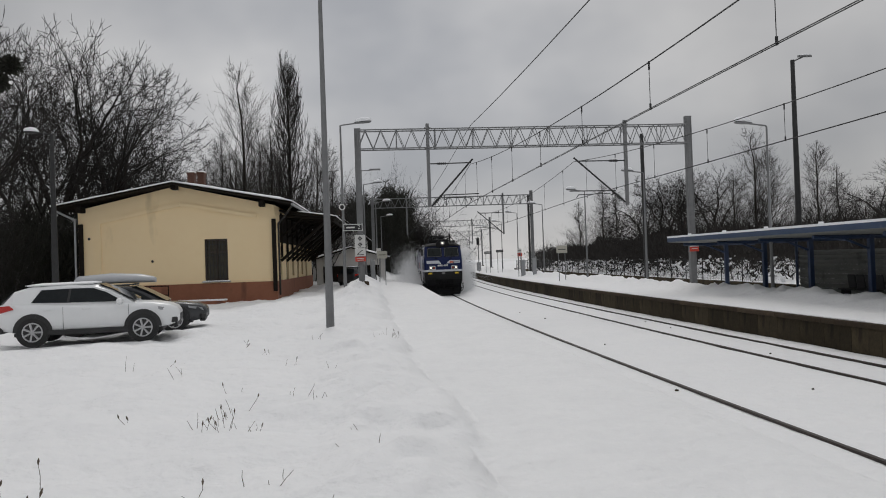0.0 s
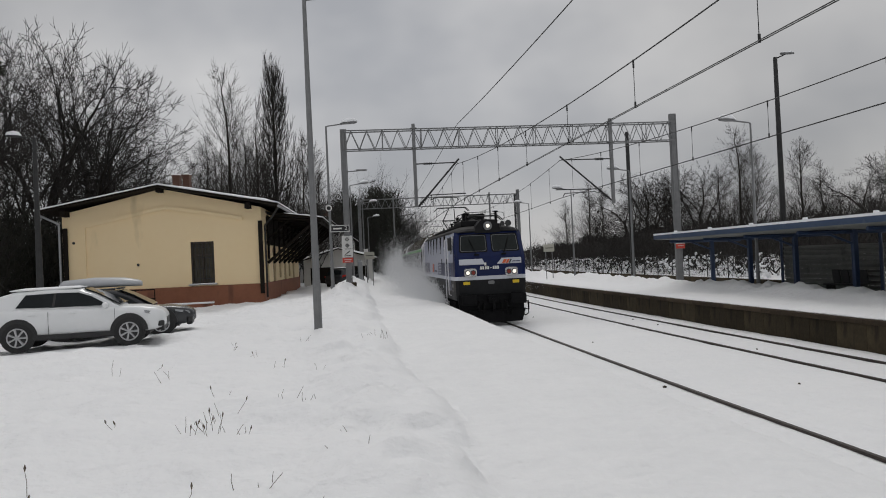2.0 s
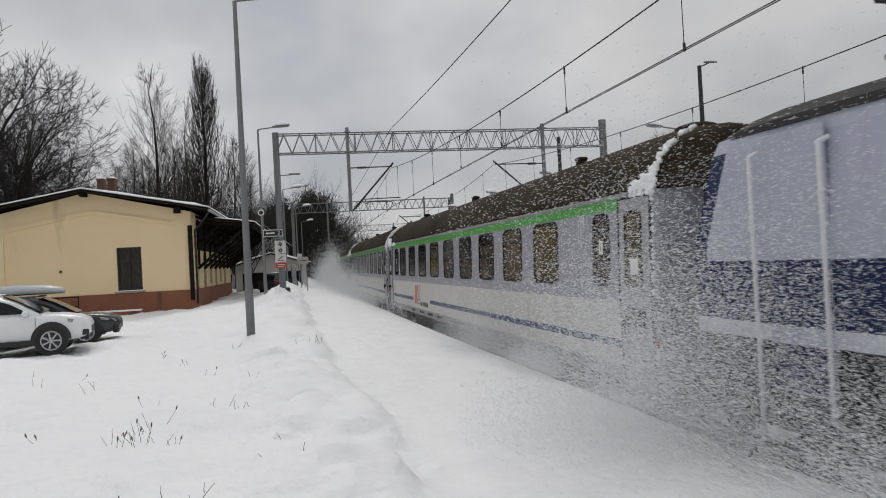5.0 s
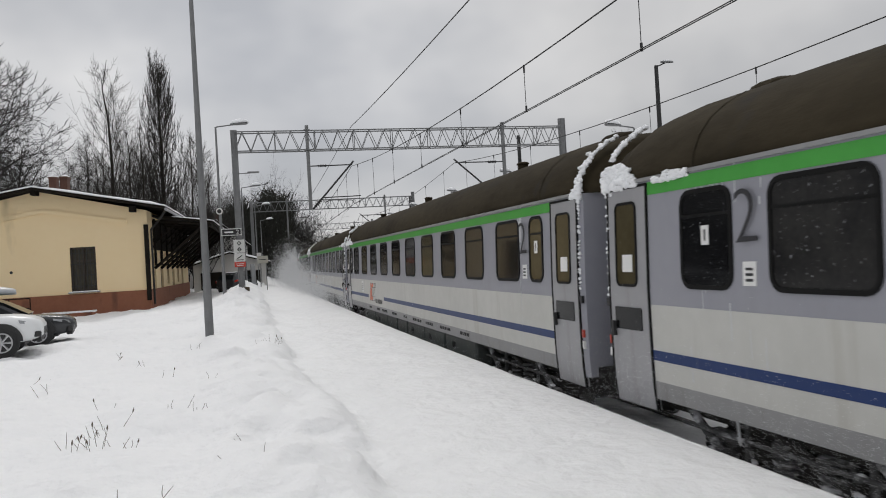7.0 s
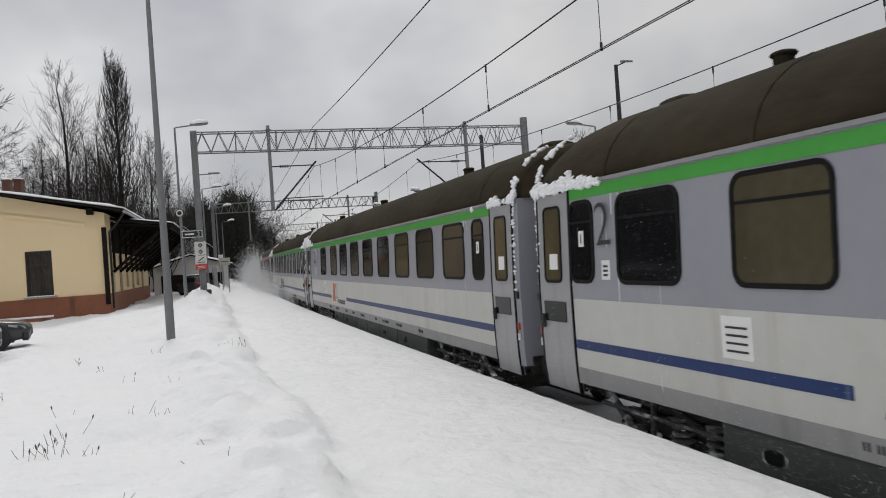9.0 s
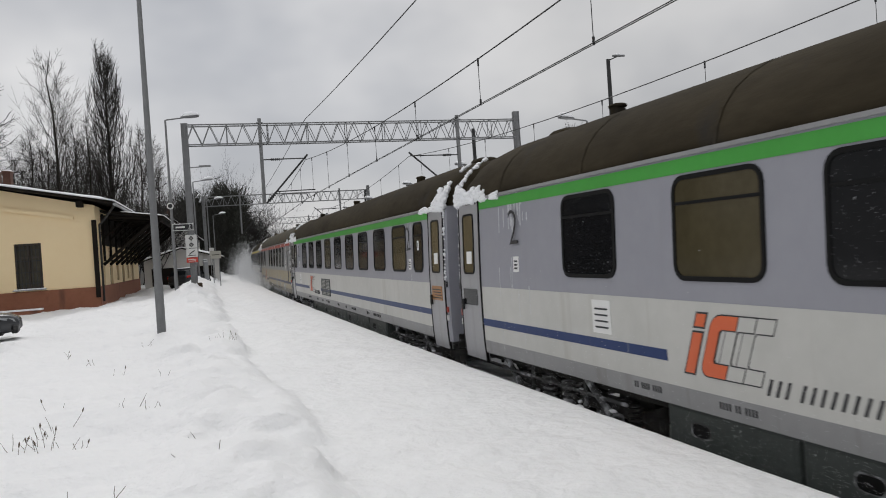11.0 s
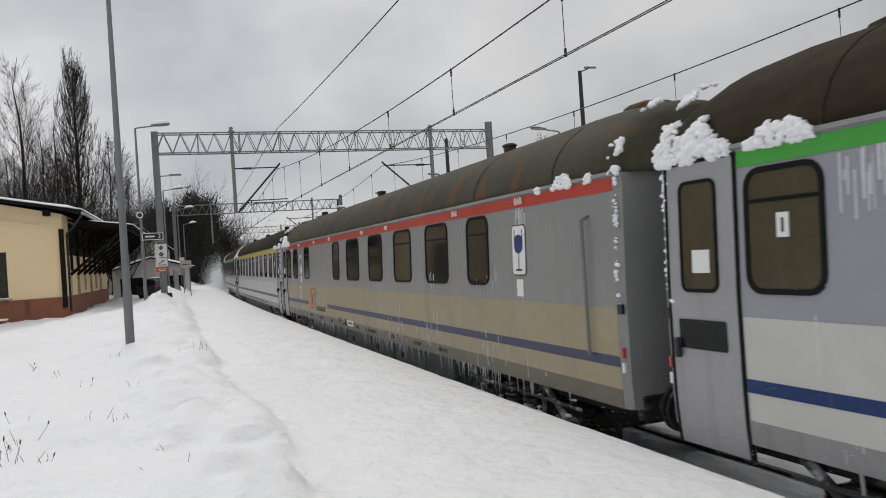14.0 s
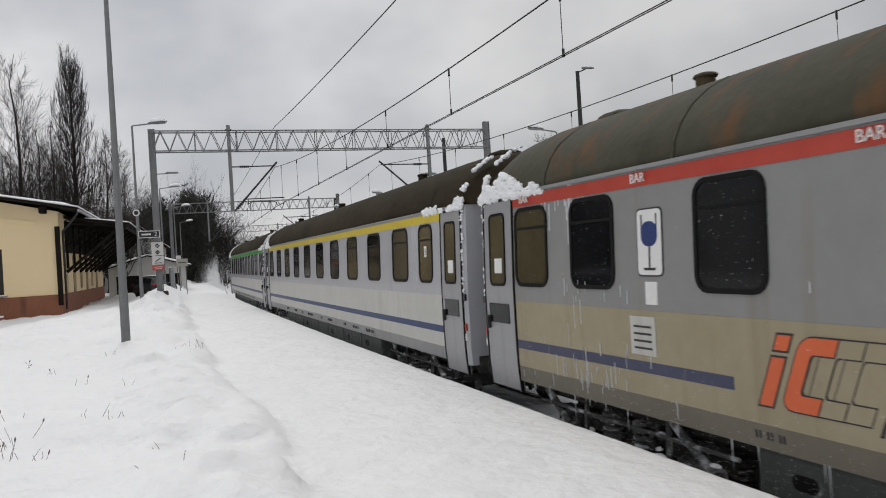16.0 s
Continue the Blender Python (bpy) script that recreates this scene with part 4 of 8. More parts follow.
        tagged(part("hanging_ice", bm, ICE, c, "thin hanging icicles"), "", "", "", "stuff")
        bm = B()
        for _ in range(150):
            y0, z0 = rnd.choice((rnd.uniform(-h + 1, h - 1), rnd.gauss(-3, 0.35), rnd.gauss(-7.9, 0.3), rnd.gauss(-5.4, 0.25), rnd.gauss(8.6, 0.4))), rnd.choice((1.02, 1.1, 1.2, 1.38, 2.1)) + rnd.uniform(0, 0.22)
            if abs(y0) > h - 1:
                continue
            ln = rnd.uniform(0.03, 0.26)
            skin(bm, y0, y0 + rnd.uniform(0.004, 0.012), z0, z0 + ln, 0.012)
        tagged(part("frozen_ice", bm, ICE, c, "thin frozen runs of ice"), "", "", "", "stuff")
    RIDES.append((c, 16.1 + LEN * (index + 0.5), LEN * 0.36))
    return c


RIDES = []
KINDS = ("dark", "frost", "dark", "curtain", "dark", "dark", "frost", "dark", "curtain", "dark")


def row_of(first, pitch, count, w, shift):
    return [(first + pitch * i, w, KINDS[(i + shift) % 10]) for i in range(count)]


COACH = "lilac-grey and dirty white coach with green stripe"
SECOND = dict(stripe=GREEN, upper=LILAC, lower=CREAM, sill=SOLE, blue=BLUE_STRIPE, roof=ROOF)
build_coach(0, [(1.62, 0.56, "dark")] + row_of(3.60, 1.90, 9, 1.20, 8) + [(20.50, 0.84, "dark")], label=COACH + " behind the engine", twos=(20.27,), logo=17.2, seed=2, **SECOND)
build_coach(1, [(1.64, 0.56, "curtain")] + row_of(2.64, 1.90, 10, 1.16, 0) + [(21.40, 0.59, "dark")], label=COACH + " and class numbers", twos=(2.42, 21.15), logo=17.5, seed=3, **SECOND)
build_coach(2, [(1.64, 0.56, "dark")] + row_of(2.60, 1.87, 8, 1.24, 1) + [(17.98, 1.23, "dark")], label=COACH + " and snowy ends", twos=(20.62,), logo=16.85, seed=4, **SECOND)
build_coach(3, [(1.73, 0.70, "dark")] + row_of(3.0, 1.89, 9, 1.18, 3) + [(21.10, 0.79, "curtain")], label=COACH + " and louvred grille",
            twos=(2.72, 20.22), logo=17.45, louvre=12.85, amber=True, seed=5, **SECOND)
build_coach(4, [(3.67, 0.82, "dark"), (5.32, 1.12, "dark"), (7.27, 1.12, "dark"), (9.25, 1.12, "dark"), (11.25, 1.26, "dark"), (13.35, 0.80, "dark"), (17.57, 0.86, "dark"), (19.67, 0.87, "dark"), (21.07, 0.85, "curtain")],
            stripe=RED, upper=BAR_GREY, lower=BAR_BEIGE, sill=BAR_SILL, blue=NAVY, roof=ROOF_BAR, label="grimy silver and beige dining coach with red stripe and icicles",
            front_door=False, logo=17.74, bars=(2.6, 4.9, 8.8, 10.8, 14.4, 16.6, 19.2, 21.6), glasses=(2.68, 19.07), icicles=True, seed=6)
build_coach(5, [(1.74, 0.72, "curtain"), (3.1, 1.0, "dark")] + row_of(5.0, 1.96, 9, 1.0, 2), label="silver and white first class coach with yellow stripe", stripe=YELLOW, upper=SILVER, lower=CREAM, sill=SOLE, blue=BLUE_STRIPE, roof=ROOF, seed=7)
build_coach(6, [(1.62, 0.56, "dark")] + row_of(3.3, 1.82, 10, 1.15, 5), label=COACH + ", last of all", seed=8, **SECOND)


# ---- the locomotive: front towards -y ----
LOCO_BLUE = mat("deep_blue_engine_paint", (0.0030, 0.0095, 0.056), 0.30, 0, (0.005, 0.0135, 0.070), 1.0, 0.5, 0.04, 30, ((0.009, 0.018, 0.066), (2, 5, 0.5), 0.62), spec=0.25)
LOCO_LILAC = mat("pale_lilac_engine_paint", (0.38, 0.40, 0.49), 0.35, 0, (0.43, 0.45, 0.53), 1.0, 0.5, 0.04, 30, ((0.34, 0.35, 0.42), (2.0, 3.0, 0.4), 0.6))
LOCO_WHITE = mat("white_engine_stripe", (0.52, 0.54, 0.60), 0.4, 0, (0.58, 0.60, 0.64), 1.5, 0.5)
LOCO_DARK = mat("charcoal_engine_skirt", (0.013, 0.0135, 0.0145), 0.5, 0, (0.024, 0.025, 0.0265), 1.5, 0.5, 0.1, 30, ((0.05, 0.05, 0.05), (2, 4, 0.6), 0.68), spec=0.12)
LOCO_ROOF = mat("charcoal_engine_roof", (0.011, 0.011, 0.012), 0.65, 0, (0.021, 0.021, 0.022), 1.5, 0.5, 0.1, 30, spec=0.12)
LOCO_BLACK = mat("sooty_black_engine_front", (0.004, 0.004, 0.0045), 0.6, 0, (0.011, 0.011, 0.012), 3.0, 0.5, 0.2, 20, ((0.05, 0.05, 0.052), (6, 6, 6), 0.66), spec=0.10)
LAMP_ON = mat("lit_headlamp_glass", (1.0, 0.93, 0.80), 0.2, emit=0.9)
LAMP_RED = mat("red_tail_lamp_glass", (0.22, 0.03, 0.02), 0.15)
CHROME = mat("worn_chrome", (0.5, 0.5, 0.5), 0.25, 0.9)
HANDRAIL = mat("white_handrail_paint", (0.70, 0.70, 0.72), 0.4)


WINDSCREEN = glass_mat("green_tinted_windscreen", (0.010, 0.0125, 0.0125), 0.06)


def soft_corners(q, r, n=5):
    """The outline q with its corners rounded."""
    pts = []
    for i in range(len(q)):
        p, a, b = Vector(q[i]), Vector(q[i - 1]), Vector(q[(i + 1) % len(q)])
        u, v = p + (a - p).normalized() * r, p + (b - p).normalized() * r
        for k in range(n):
            t = k / (n - 1)
            pts.append(tuple(u * (1 - t) ** 2 + p * 2 * t * (1 - t) + v * t * t))
    return pts


def build_loco():
    L = thing("locomotive", Matrix(), "dark blue and pale lilac electric locomotive with lit headlamps", "locomotive")
    # shell: rings by height, the nose raked back over the belt
    levels = ((1.04, 7.50, 1.44), (1.84, 7.56, 1.46), (1.99, 7.57, 1.46), (2.57, 7.58, 1.46), (2.78, 7.55, 1.455), (3.64, 7.22, 1.40), (3.78, 7.14, 1.37))
    bm = B()
    rings = []
    for z, e, w in levels:
        pts = []
        for sy in (-1, 1):
            row = [(-w, e - 0.42), (-w + 0.03, e - 0.14), (-w + 0.16, e - 0.05), (-0.45, e), (0.45, e), (w - 0.16, e - 0.05), (w - 0.03, e - 0.14), (w, e - 0.42)]
            if sy < 0:
                pts += [(x, -y, z) for x, y in row]
            else:
                pts += [(x, y, z) for x, y in reversed(row)]
        rings.append(pts)
    loft(bm, rings)
    mats = [LOCO_DARK, LOCO_WHITE, LOCO_BLUE, LOCO_LILAC]
    bm.faces.ensure_lookup_table()
    for f in bm.faces:
        m = f.calc_center_median()
        end = abs(m.y) > 6.95
        f.material_index = 0 if m.z < 1.84 else 1 if m.z < 1.99 else 2 if (m.z < 2.57 or end) else 3
    bmesh.ops.recalc_face_normals(bm, faces=bm.faces)
    me = bpy.data.meshes.new("body")
    bm.to_mesh(me)
    bm.free()
    for m in mats:
        me.materials.append(m)
    part("body", me, None, L)
    # roof
    bm = B()
    sec = [(-1.40, 3.76), (-1.36, 3.84), (-1.15, 3.97), (-0.8, 4.05), (0.8, 4.05), (1.15, 3.97), (1.36, 3.84), (1.40, 3.76)]
    loft(bm, [[(x * k, y, 3.76 + (z - 3.76) * q) for x, z in sec] for y, k, q in ((-7.20, 0.86, 0.20), (-7.06, 0.93, 0.55), (-6.74, 0.985, 0.85), (-6.2, 1, 1), (6.2, 1, 1), (6.74, 0.985, 0.85), (7.06, 0.93, 0.55), (7.20, 0.86, 0.20))])
    part("roof", bm, LOCO_ROOF, L)
    bm = B()
    box(bm, (0, -0.4, 4.10), (1.9, 10.6, 0.12), None, 0.03)
    box(bm, (-0.2, -5.3, 4.16), (1.5, 2.0, 0.26), None, 0.05)
    part("roof_walkway", bm, LOCO_ROOF, L)
    # top headlamp housing
    bm = B()
    loft(bm, [[(x, y, z) for x, z in ((-0.52, 3.72), (-0.48, 4.0), (-0.26, 4.24), (0.26, 4.24), (0.48, 4.0), (0.52, 3.72))] for y in (-7.24, -6.3)])
    hh = part("headlamp_housing", bm, LOCO_ROOF, L)
    bm = B()
    rod(bm, (0, -7.25, 4.0), (0, -7.31, 4.0), 0.175, None, 24)
    part("lamp_rim", bm, STEEL, hh)
    bm = B()
    rod(bm, (0, -7.30, 4.0), (0, -7.325, 4.0), 0.075, None, 24)
    part("lamp_glass", bm, LAMP_ON, hh, "lit round headlamp")
    # horns
    for x, s in ((0.62, 1), (0.86, 1.3)):
        bm = B()
        rod(bm, (x, -6.6, 4.08), (x, -7.1, 4.08), 0.03, 0.05, 10)
        rod(bm, (x, -7.1, 4.08), (x, -7.22, 4.08), 0.05, 0.10 * s, 14)
        rod(bm, (x, -6.8, 3.9), (x, -6.8, 4.08), 0.02, None, 6)
        part("horn", bm, DARK_STEEL, L)
    # windscreens on the raked nose
    def nose(x, z, out):
        f = (z - 2.78) / (3.64 - 2.78)
        return (x, -(7.55 + (7.22 - 7.55) * f) - out, z)
    for sx in (-1, 1):
        def pane(bm, grow, out):
            q = [(0.13, 2.99 - grow), (1.18 + grow, 2.99 - grow), (1.12 + grow, 3.63 + grow), (0.13, 3.63 + grow)]
            q = [(a - (grow if i in (0, 3) else 0), b) for i, (a, b) in enumerate(q)]
            bow = lambda a: 0.05 * max(0.0, (a - 0.45)) / 0.85
            plate(bm, [Vector(nose(sx * a, b, out - bow(a))) for a, b in soft_corners(q, 0.09)], (0, 0.05, 0))
        bm = B()
        pane(bm, 0.05, 0.012)
        w = part("windscreen", bm, RUBBER, L)
        bm = B()
        pane(bm, 0.005, 0.017)
        part("seal", bm, STEEL, w)
        bm = B()
        pane(bm, -0.012, 0.022)
        part("pane", bm, WINDSCREEN, w)
        bm = B()
        rod(bm, nose(sx * 0.55, 2.86, 0.05), nose(sx * 0.75, 3.4, 0.05), 0.012, None, 5)
        rod(bm, nose(sx * 0.66, 3.1, 0.06), nose(sx * 0.80, 3.5, 0.06), 0.016, None, 5)
        box(bm, nose(sx * 0.55, 2.84, 0.04), (0.2, 0.06, 0.05))
        part("wiper", bm, RUBBER, w)
        # pale trapezoid stripe
        bm = B()
        if sx < 0:
            q = [(-1.26, 2.45), (-0.22, 2.45), (-0.34, 2.68), (-1.26, 2.68)]
        else:
            q = [(0.26, 2.45), (1.26, 2.45), (1.26, 2.68), (0.46, 2.68)]
        plate(bm, [(x, -7.585 + 0.05 * max(0, abs(x) - 0.45) / 0.85 - 0.012, z) for x, z in q], (0, 0.05, 0))
        st = part("nose_stripe", bm, LOCO_WHITE, L)
        if sx > 0:
            for k, (x0, w0, m_) in enumerate(((0.46, 0.13, ORANGE), (0.62, 0.09, ORANGE), (0.74, 0.05, INK))):
                bm = B()
                plate(bm, [(x0, -7.60, 2.47), (x0 + w0, -7.60, 2.47), (x0 + w0 + 0.08, -7.59, 2.62), (x0 + 0.08, -7.59, 2.62)], (0, 0.03, 0))
                part("emblem", bm, m_, st)
            bm = B()
            box(bm, (1.04, -7.568, 2.53), (0.34, 0.02, 0.035))
            part("name_bar", bm, LOCO_BLUE, st)
        # lamp cluster
        bm = B()
        plate(bm, [(sx * 0.83 + a, -7.62, 2.13 + b) for a, b in round_rect(0.50, 0.34, 0.09)], (0, 0.10, 0))
        cl_ = part("lamp_plate", bm, CHROME, L, "rounded metal lamp plate with white and red lamps")
        for dx, m_, nm in ((-0.11, LAMP_ON if sx < 0 else LAMP_RED, "lamp"), (0.11, LAMP_RED if sx < 0 else LAMP_ON, "lamp")):
            bm = B()
            rod(bm, (sx * 0.83 + dx, -7.60, 2.13), (sx * 0.83 + dx, -7.640, 2.13), 0.105, None, 18)
            part("lamp_rim", bm, DARK_STEEL, cl_)
            bm = B()
            rod(bm, (sx * 0.83 + dx, -7.62, 2.13), (sx * 0.83 + dx, -7.655, 2.13), 0.075, None, 18)
            part(nm, bm, m_, cl_)
        bm = B()
        box(bm, (sx * 1.0, -7.55, 1.72), (0.26, 0.03, 0.12))
        part("warning_plate", bm, YELLOW_TAG, L)
        # buffer
        bm = B()
        rod(bm, (sx * 0.98, -7.5, 1.06), (sx * 0.98, -8.02, 1.06), 0.14, 0.12, 16)
        box(bm, (sx * 0.98, -7.54, 1.06), (0.46, 0.12, 0.44), None, 0.03)
        box(bm, (sx * 0.98, -8.07, 1.06), (0.62, 0.09, 0.40), None, 0.05)
        part("buffer", bm, LOCO_BLACK, L)
        # mirror box and side door
    for q in (-0.40, -0.31, -0.20, -0.11, 0.00, 0.11, 0.20, 0.29):
        bm = B()
        box(bm, (q, -7.605, 2.31), (0.066 if q else 0.05, 0.03, 0.125 if q else 0.03))
        part("number_bar", bm, PALE_INK, L)
    bm = B()
    box(bm, (-0.22, -7.60, 2.46), (0.08, 0.05, 0.12), None, 0.01)
    part("lamp_bracket", bm, WHITE_PAPER, L)
    bm = B()
    plate(bm, [(a, -7.58, 1.72 + b) for a, b in round_rect(0.26, 0.14, 0.06)], (0, 0.06, 0))
    part("maker_plate", bm, STEEL, L)
    # draw gear, hoses and plough
    bm = B()
    box(bm, (0, -7.46, 1.06), (2.7, 0.16, 0.40), None, 0.03)
    rod(bm, (0, -7.5, 1.06), (0, -7.95, 1.04), 0.07, None, 10)
    pipe(bm, [(0, -7.9, 1.0), (0, -8.0, 0.8), (0, -7.8, 0.55), (0, -7.7, 0.7)], 0.045, 8)
    box(bm, (0, -7.7, 1.06), (0.4, 0.3, 0.3), None, 0.04)
    part("coupling", bm, LOCO_BLACK, L)
    for x in (-0.55, -0.36, 0.36, 0.55, 0.72):
        bm = B()
        pipe(bm, [(x, -7.5, 0.98), (x, -7.72, 0.90), (x * 1.03, -7.76, 0.55), (x * 1.06, -7.66, 0.42), (x * 1.08, -7.55, 0.55)], 0.032, 7)
        part("hose", bm, RUBBER, L)
    bm = B()
    loft(bm, [[(x, y, z) for x, z in ((-w, 0.12), (w, 0.12), (w2, 0.62), (-w2, 0.62))] for y, w, w2 in ((-7.72, 0.35, 0.55), (-7.45, 1.22, 1.38), (-7.2, 1.25, 1.38))])
    part("snow_plough", bm, LOCO_BLACK, L)
    bm = B()
    box(bm, (0, -7.3, 0.78), (2.6, 0.5, 0.36), None, 0.04)
    part("front_step", bm, LOCO_BLACK, L)
    bm = B()
    pipe(bm, [(1.36, -7.5, 0.95), (1.40, -7.8, 0.9), (1.40, -7.86, 0.45), (1.28, -7.84, 0.36), (1.20, -7.7, 0.42)], 0.02, 6)
    pipe(bm, [(1.36, -7.5, 0.6), (1.44, -7.75, 0.58), (1.44, -7.75, 0.95)], 0.02, 6)
    part("step_iron", bm, LOCO_BLACK, L)
    # sides
    for far in (False, True):
        m_ = FAR_SIDE if far else Matrix()
        for yw, wd in ((-6.68, 0.48),):
            bm = B()
            plate(bm, [(-1.475, yw + a, 3.27 + b) for a, b in round_rect(wd, 0.72, 0.08)], (0.08, 0, 0))
            w = part("cab_window", bm, CHROME, L, at=m_)
            bm = B()
            plate(bm, [(-1.485, yw + a, 3.27 + b) for a, b in round_rect(wd - 0.08, 0.64, 0.06)], (0.08, 0, 0))
            part("pane", bm, PANE, w)
        bm = B()
        box(bm, (-1.55, -6.98, 3.32), (0.16, 0.10, 0.52), None, 0.03)
        part("mirror", bm, DARK_STEEL, L, at=m_)
        for ye in (-5.75, 5.75):
            bm = B()
            box(bm, (-1.455, ye, 2.55), (0.03, 0.80, 2.28), None, 0.008)
            d = part("cab_door", bm, LOCO_LILAC, L, at=m_)
            bm = B()
            box(bm, (-1.462, ye, 2.28), (0.03, 0.79, 0.58))
            box(bm, (-1.462, ye, 1.63), (0.03, 0.79, 0.40))
            part("door_band", bm, LOCO_BLUE, d)
            for q in (-0.46, 0.46):
                bm = B()
                pipe(bm, [(-1.46, ye + q, 3.56), (-1.56, ye + q, 3.52), (-1.56, ye + q, 1.25 if q < 0 else 0.95), (-1.46, ye + q, 1.2 if q < 0 else 0.9)], 0.022, 7)
                part("handrail", bm, HANDRAIL, L, at=m_)
        for yl, w in ((-3.95, 0.42), (-2.30, 0.36), (-0.55, 0.34), (1.0, 0.34), (2.5, 0.34), (4.0, 0.34)):
            bm = B()
            box(bm, (-1.40, yl, 3.35), (0.05, w, 0.78))
            lv = part("louvre", bm, RUBBER, L, at=m_)
            bm = B()
            for k in range(13):
                box(bm, (-1.432, yl, 3.0 + 0.058 * k), (0.03, w - 0.03, 0.026), (0, 25, 0))
            part("slats", bm, DARK_STEEL, lv)
        # comb pattern and emblem on the blue band
        for k in range(7):
            bm = B()
            box(bm, (-1.468, -2.0 + 0.14 * (k % 2), 2.05 + 0.075 * k), (0.012, 0.9 + 0.2 * (k % 3), 0.034))
            part("comb_line", bm, LOCO_LILAC, L, at=m_)
        bm = B()
        box(bm, (-1.466, 0.9, 2.28), (0.014, 4.2, 0.575))
        part("pale_panel", bm, LOCO_LILAC, L, at=m_)
        for k, (y0, w0, mm) in enumerate(((1.55, 0.30, ORANGE), (1.15, 0.30, ORANGE), (0.8, 0.16, LOCO_BLUE))):
            bm = B()
            plate(bm, [(-1.478, y0, 2.10), (-1.478, y0 - w0, 2.10), (-1.478, y0 - w0 - 0.12, 2.5), (-1.478, y0 - 0.12, 2.5)], (0.02, 0, 0))
            part("emblem", bm, mm, L, at=m_)
        bm = B()
        box(bm, (-1.472, -0.2, 2.16), (0.014, 1.1, 0.10))
        part("name_bar", bm, LOCO_BLUE, L, at=m_)
        for yy in (-3.0, -4.9):
            bm = B()
            box(bm, (-1.47, yy, 2.62), (0.03, 0.10, 0.24), None, 0.01)
            part("vent_flap", bm, DARK_STEEL, L, at=m_)
        bm = B()
        box(bm, (-1.46, -6.75, 1.62), (0.012, 0.42, 0.14))
        box(bm, (-1.46, -6.72, 1.42), (0.012, 0.34, 0.05))
        part("data_plate", bm, STEEL, L, at=m_)
        bm = B()
        for yy in (-6.0, -3.2, 0.0, 3.2):
            box(bm, (-1.455, yy, 1.5), (0.012, 0.18, 0.12))
        part("side_label", bm, LOCO_WHITE, L, at=m_)
    for sgn in (-1, 1):
        part("bogie", SHARED["bogie"], None, L, at=pose(0, sgn * 4.5, 0.02))
        bm = B()
        box(bm, (-1.2, sgn * 4.5, 0.75), (0.25, 3.6, 0.34), None, 0.05)
        box(bm, (1.2, sgn * 4.5, 0.75), (0.25, 3.6, 0.34), None, 0.05)
        part("bogie_frame", bm, LOCO_BLACK, L)
    bm = B()
    box(bm, (0, 0, 0.70), (2.5, 3.6, 0.6), None, 0.05)
    part("battery_box", bm, LOCO_BLACK, L)
    # pantographs: the rear one raised to the wire
    def panto(y0, up_, nm):
        bm = B()
        box(bm, (0, y0, 4.30), (1.1, 1.5, 0.06), None, 0.02)
        for x in (-0.5, 0.5):
            for y in (-0.6, 0.6):
                rod(bm, (x, y0 + y, 4.12), (x, y0 + y, 4.32), 0.06, 0.05, 8)
        pz = 5.58 if up_ else 4.52
        kz, ky = (4.9, y0 + 1.0) if up_ else (4.45, y0 + 1.2)
        rod(bm, (-0.25, y0 - 0.5, 4.34), (-0.35, ky, kz), 0.035, None, 7)
        rod(bm, (0.25, y0 - 0.5, 4.34), (0.35, ky, kz), 0.035, None, 7)
        rod(bm, (-0.35, ky, kz), (0.35, ky, kz), 0.03, None, 7)
        rod(bm, (-0.35, ky, kz), (-0.15, y0 - 0.35, pz - 0.1), 0.025, None, 7)
        rod(bm, (0.35, ky, kz), (0.15, y0 - 0.35, pz - 0.1), 0.025, None, 7)
        for dy in (-0.18, 0.18):
            pipe(bm, [(-0.98, y0 - 0.35 + dy, pz - 0.22), (-0.75, y0 - 0.35 + dy, pz - 0.02), (0.75, y0 - 0.35 + dy, pz - 0.02), (0.98, y0 - 0.35 + dy, pz - 0.22)], 0.022, 7)
        rod(bm, (-0.5, y0 - 0.53, pz - 0.05), (-0.5, y0 - 0.17, pz - 0.05), 0.02, None, 6)
        rod(bm, (0.5, y0 - 0.53, pz - 0.05), (0.5, y0 - 0.17, pz - 0.05), 0.02, None, 6)
        part("pantograph", bm, DARK_STEEL, L, nm)
    panto(-5.0, False, "folded black pantograph")
    panto(4.9, True, "raised black pantograph")
    rnd = random.Random(4)
    bm = B()
    pipe(bm, [(-0.3, -3.6, 4.42), (-0.3, -1.0, 4.40), (-0.3, 2.0, 4.40), (-0.1, 3.9, 4.40)], 0.022, 6)
    part("roof_busbar", bm, DARK_STEEL, L)
    for k in range(9):
        bm = B()
        y = -3.4 + k * 0.82
        x = -0.3 if k % 2 else rnd.uniform(-0.7, 0.5)
        for q in range(4):
            rod(bm, (x, y, 4.14 + 0.06 * q), (x, y, 4.175 + 0.06 * q), 0.075, 0.05, 9)
        rod(bm, (x, y, 4.10), (x, y, 4.39), 0.035, None, 8)
        part("roof_insulator", bm, DARK_STEEL, L)
    for y, w in ((-2.6, 0.7), (-0.3, 0.9), (1.8, 0.6)):
        bm = B()
        box(bm, (0.35, y, 4.26), (0.6, w, 0.22), None, 0.03)
        part("roof_box", bm, LOCO_ROOF, L)
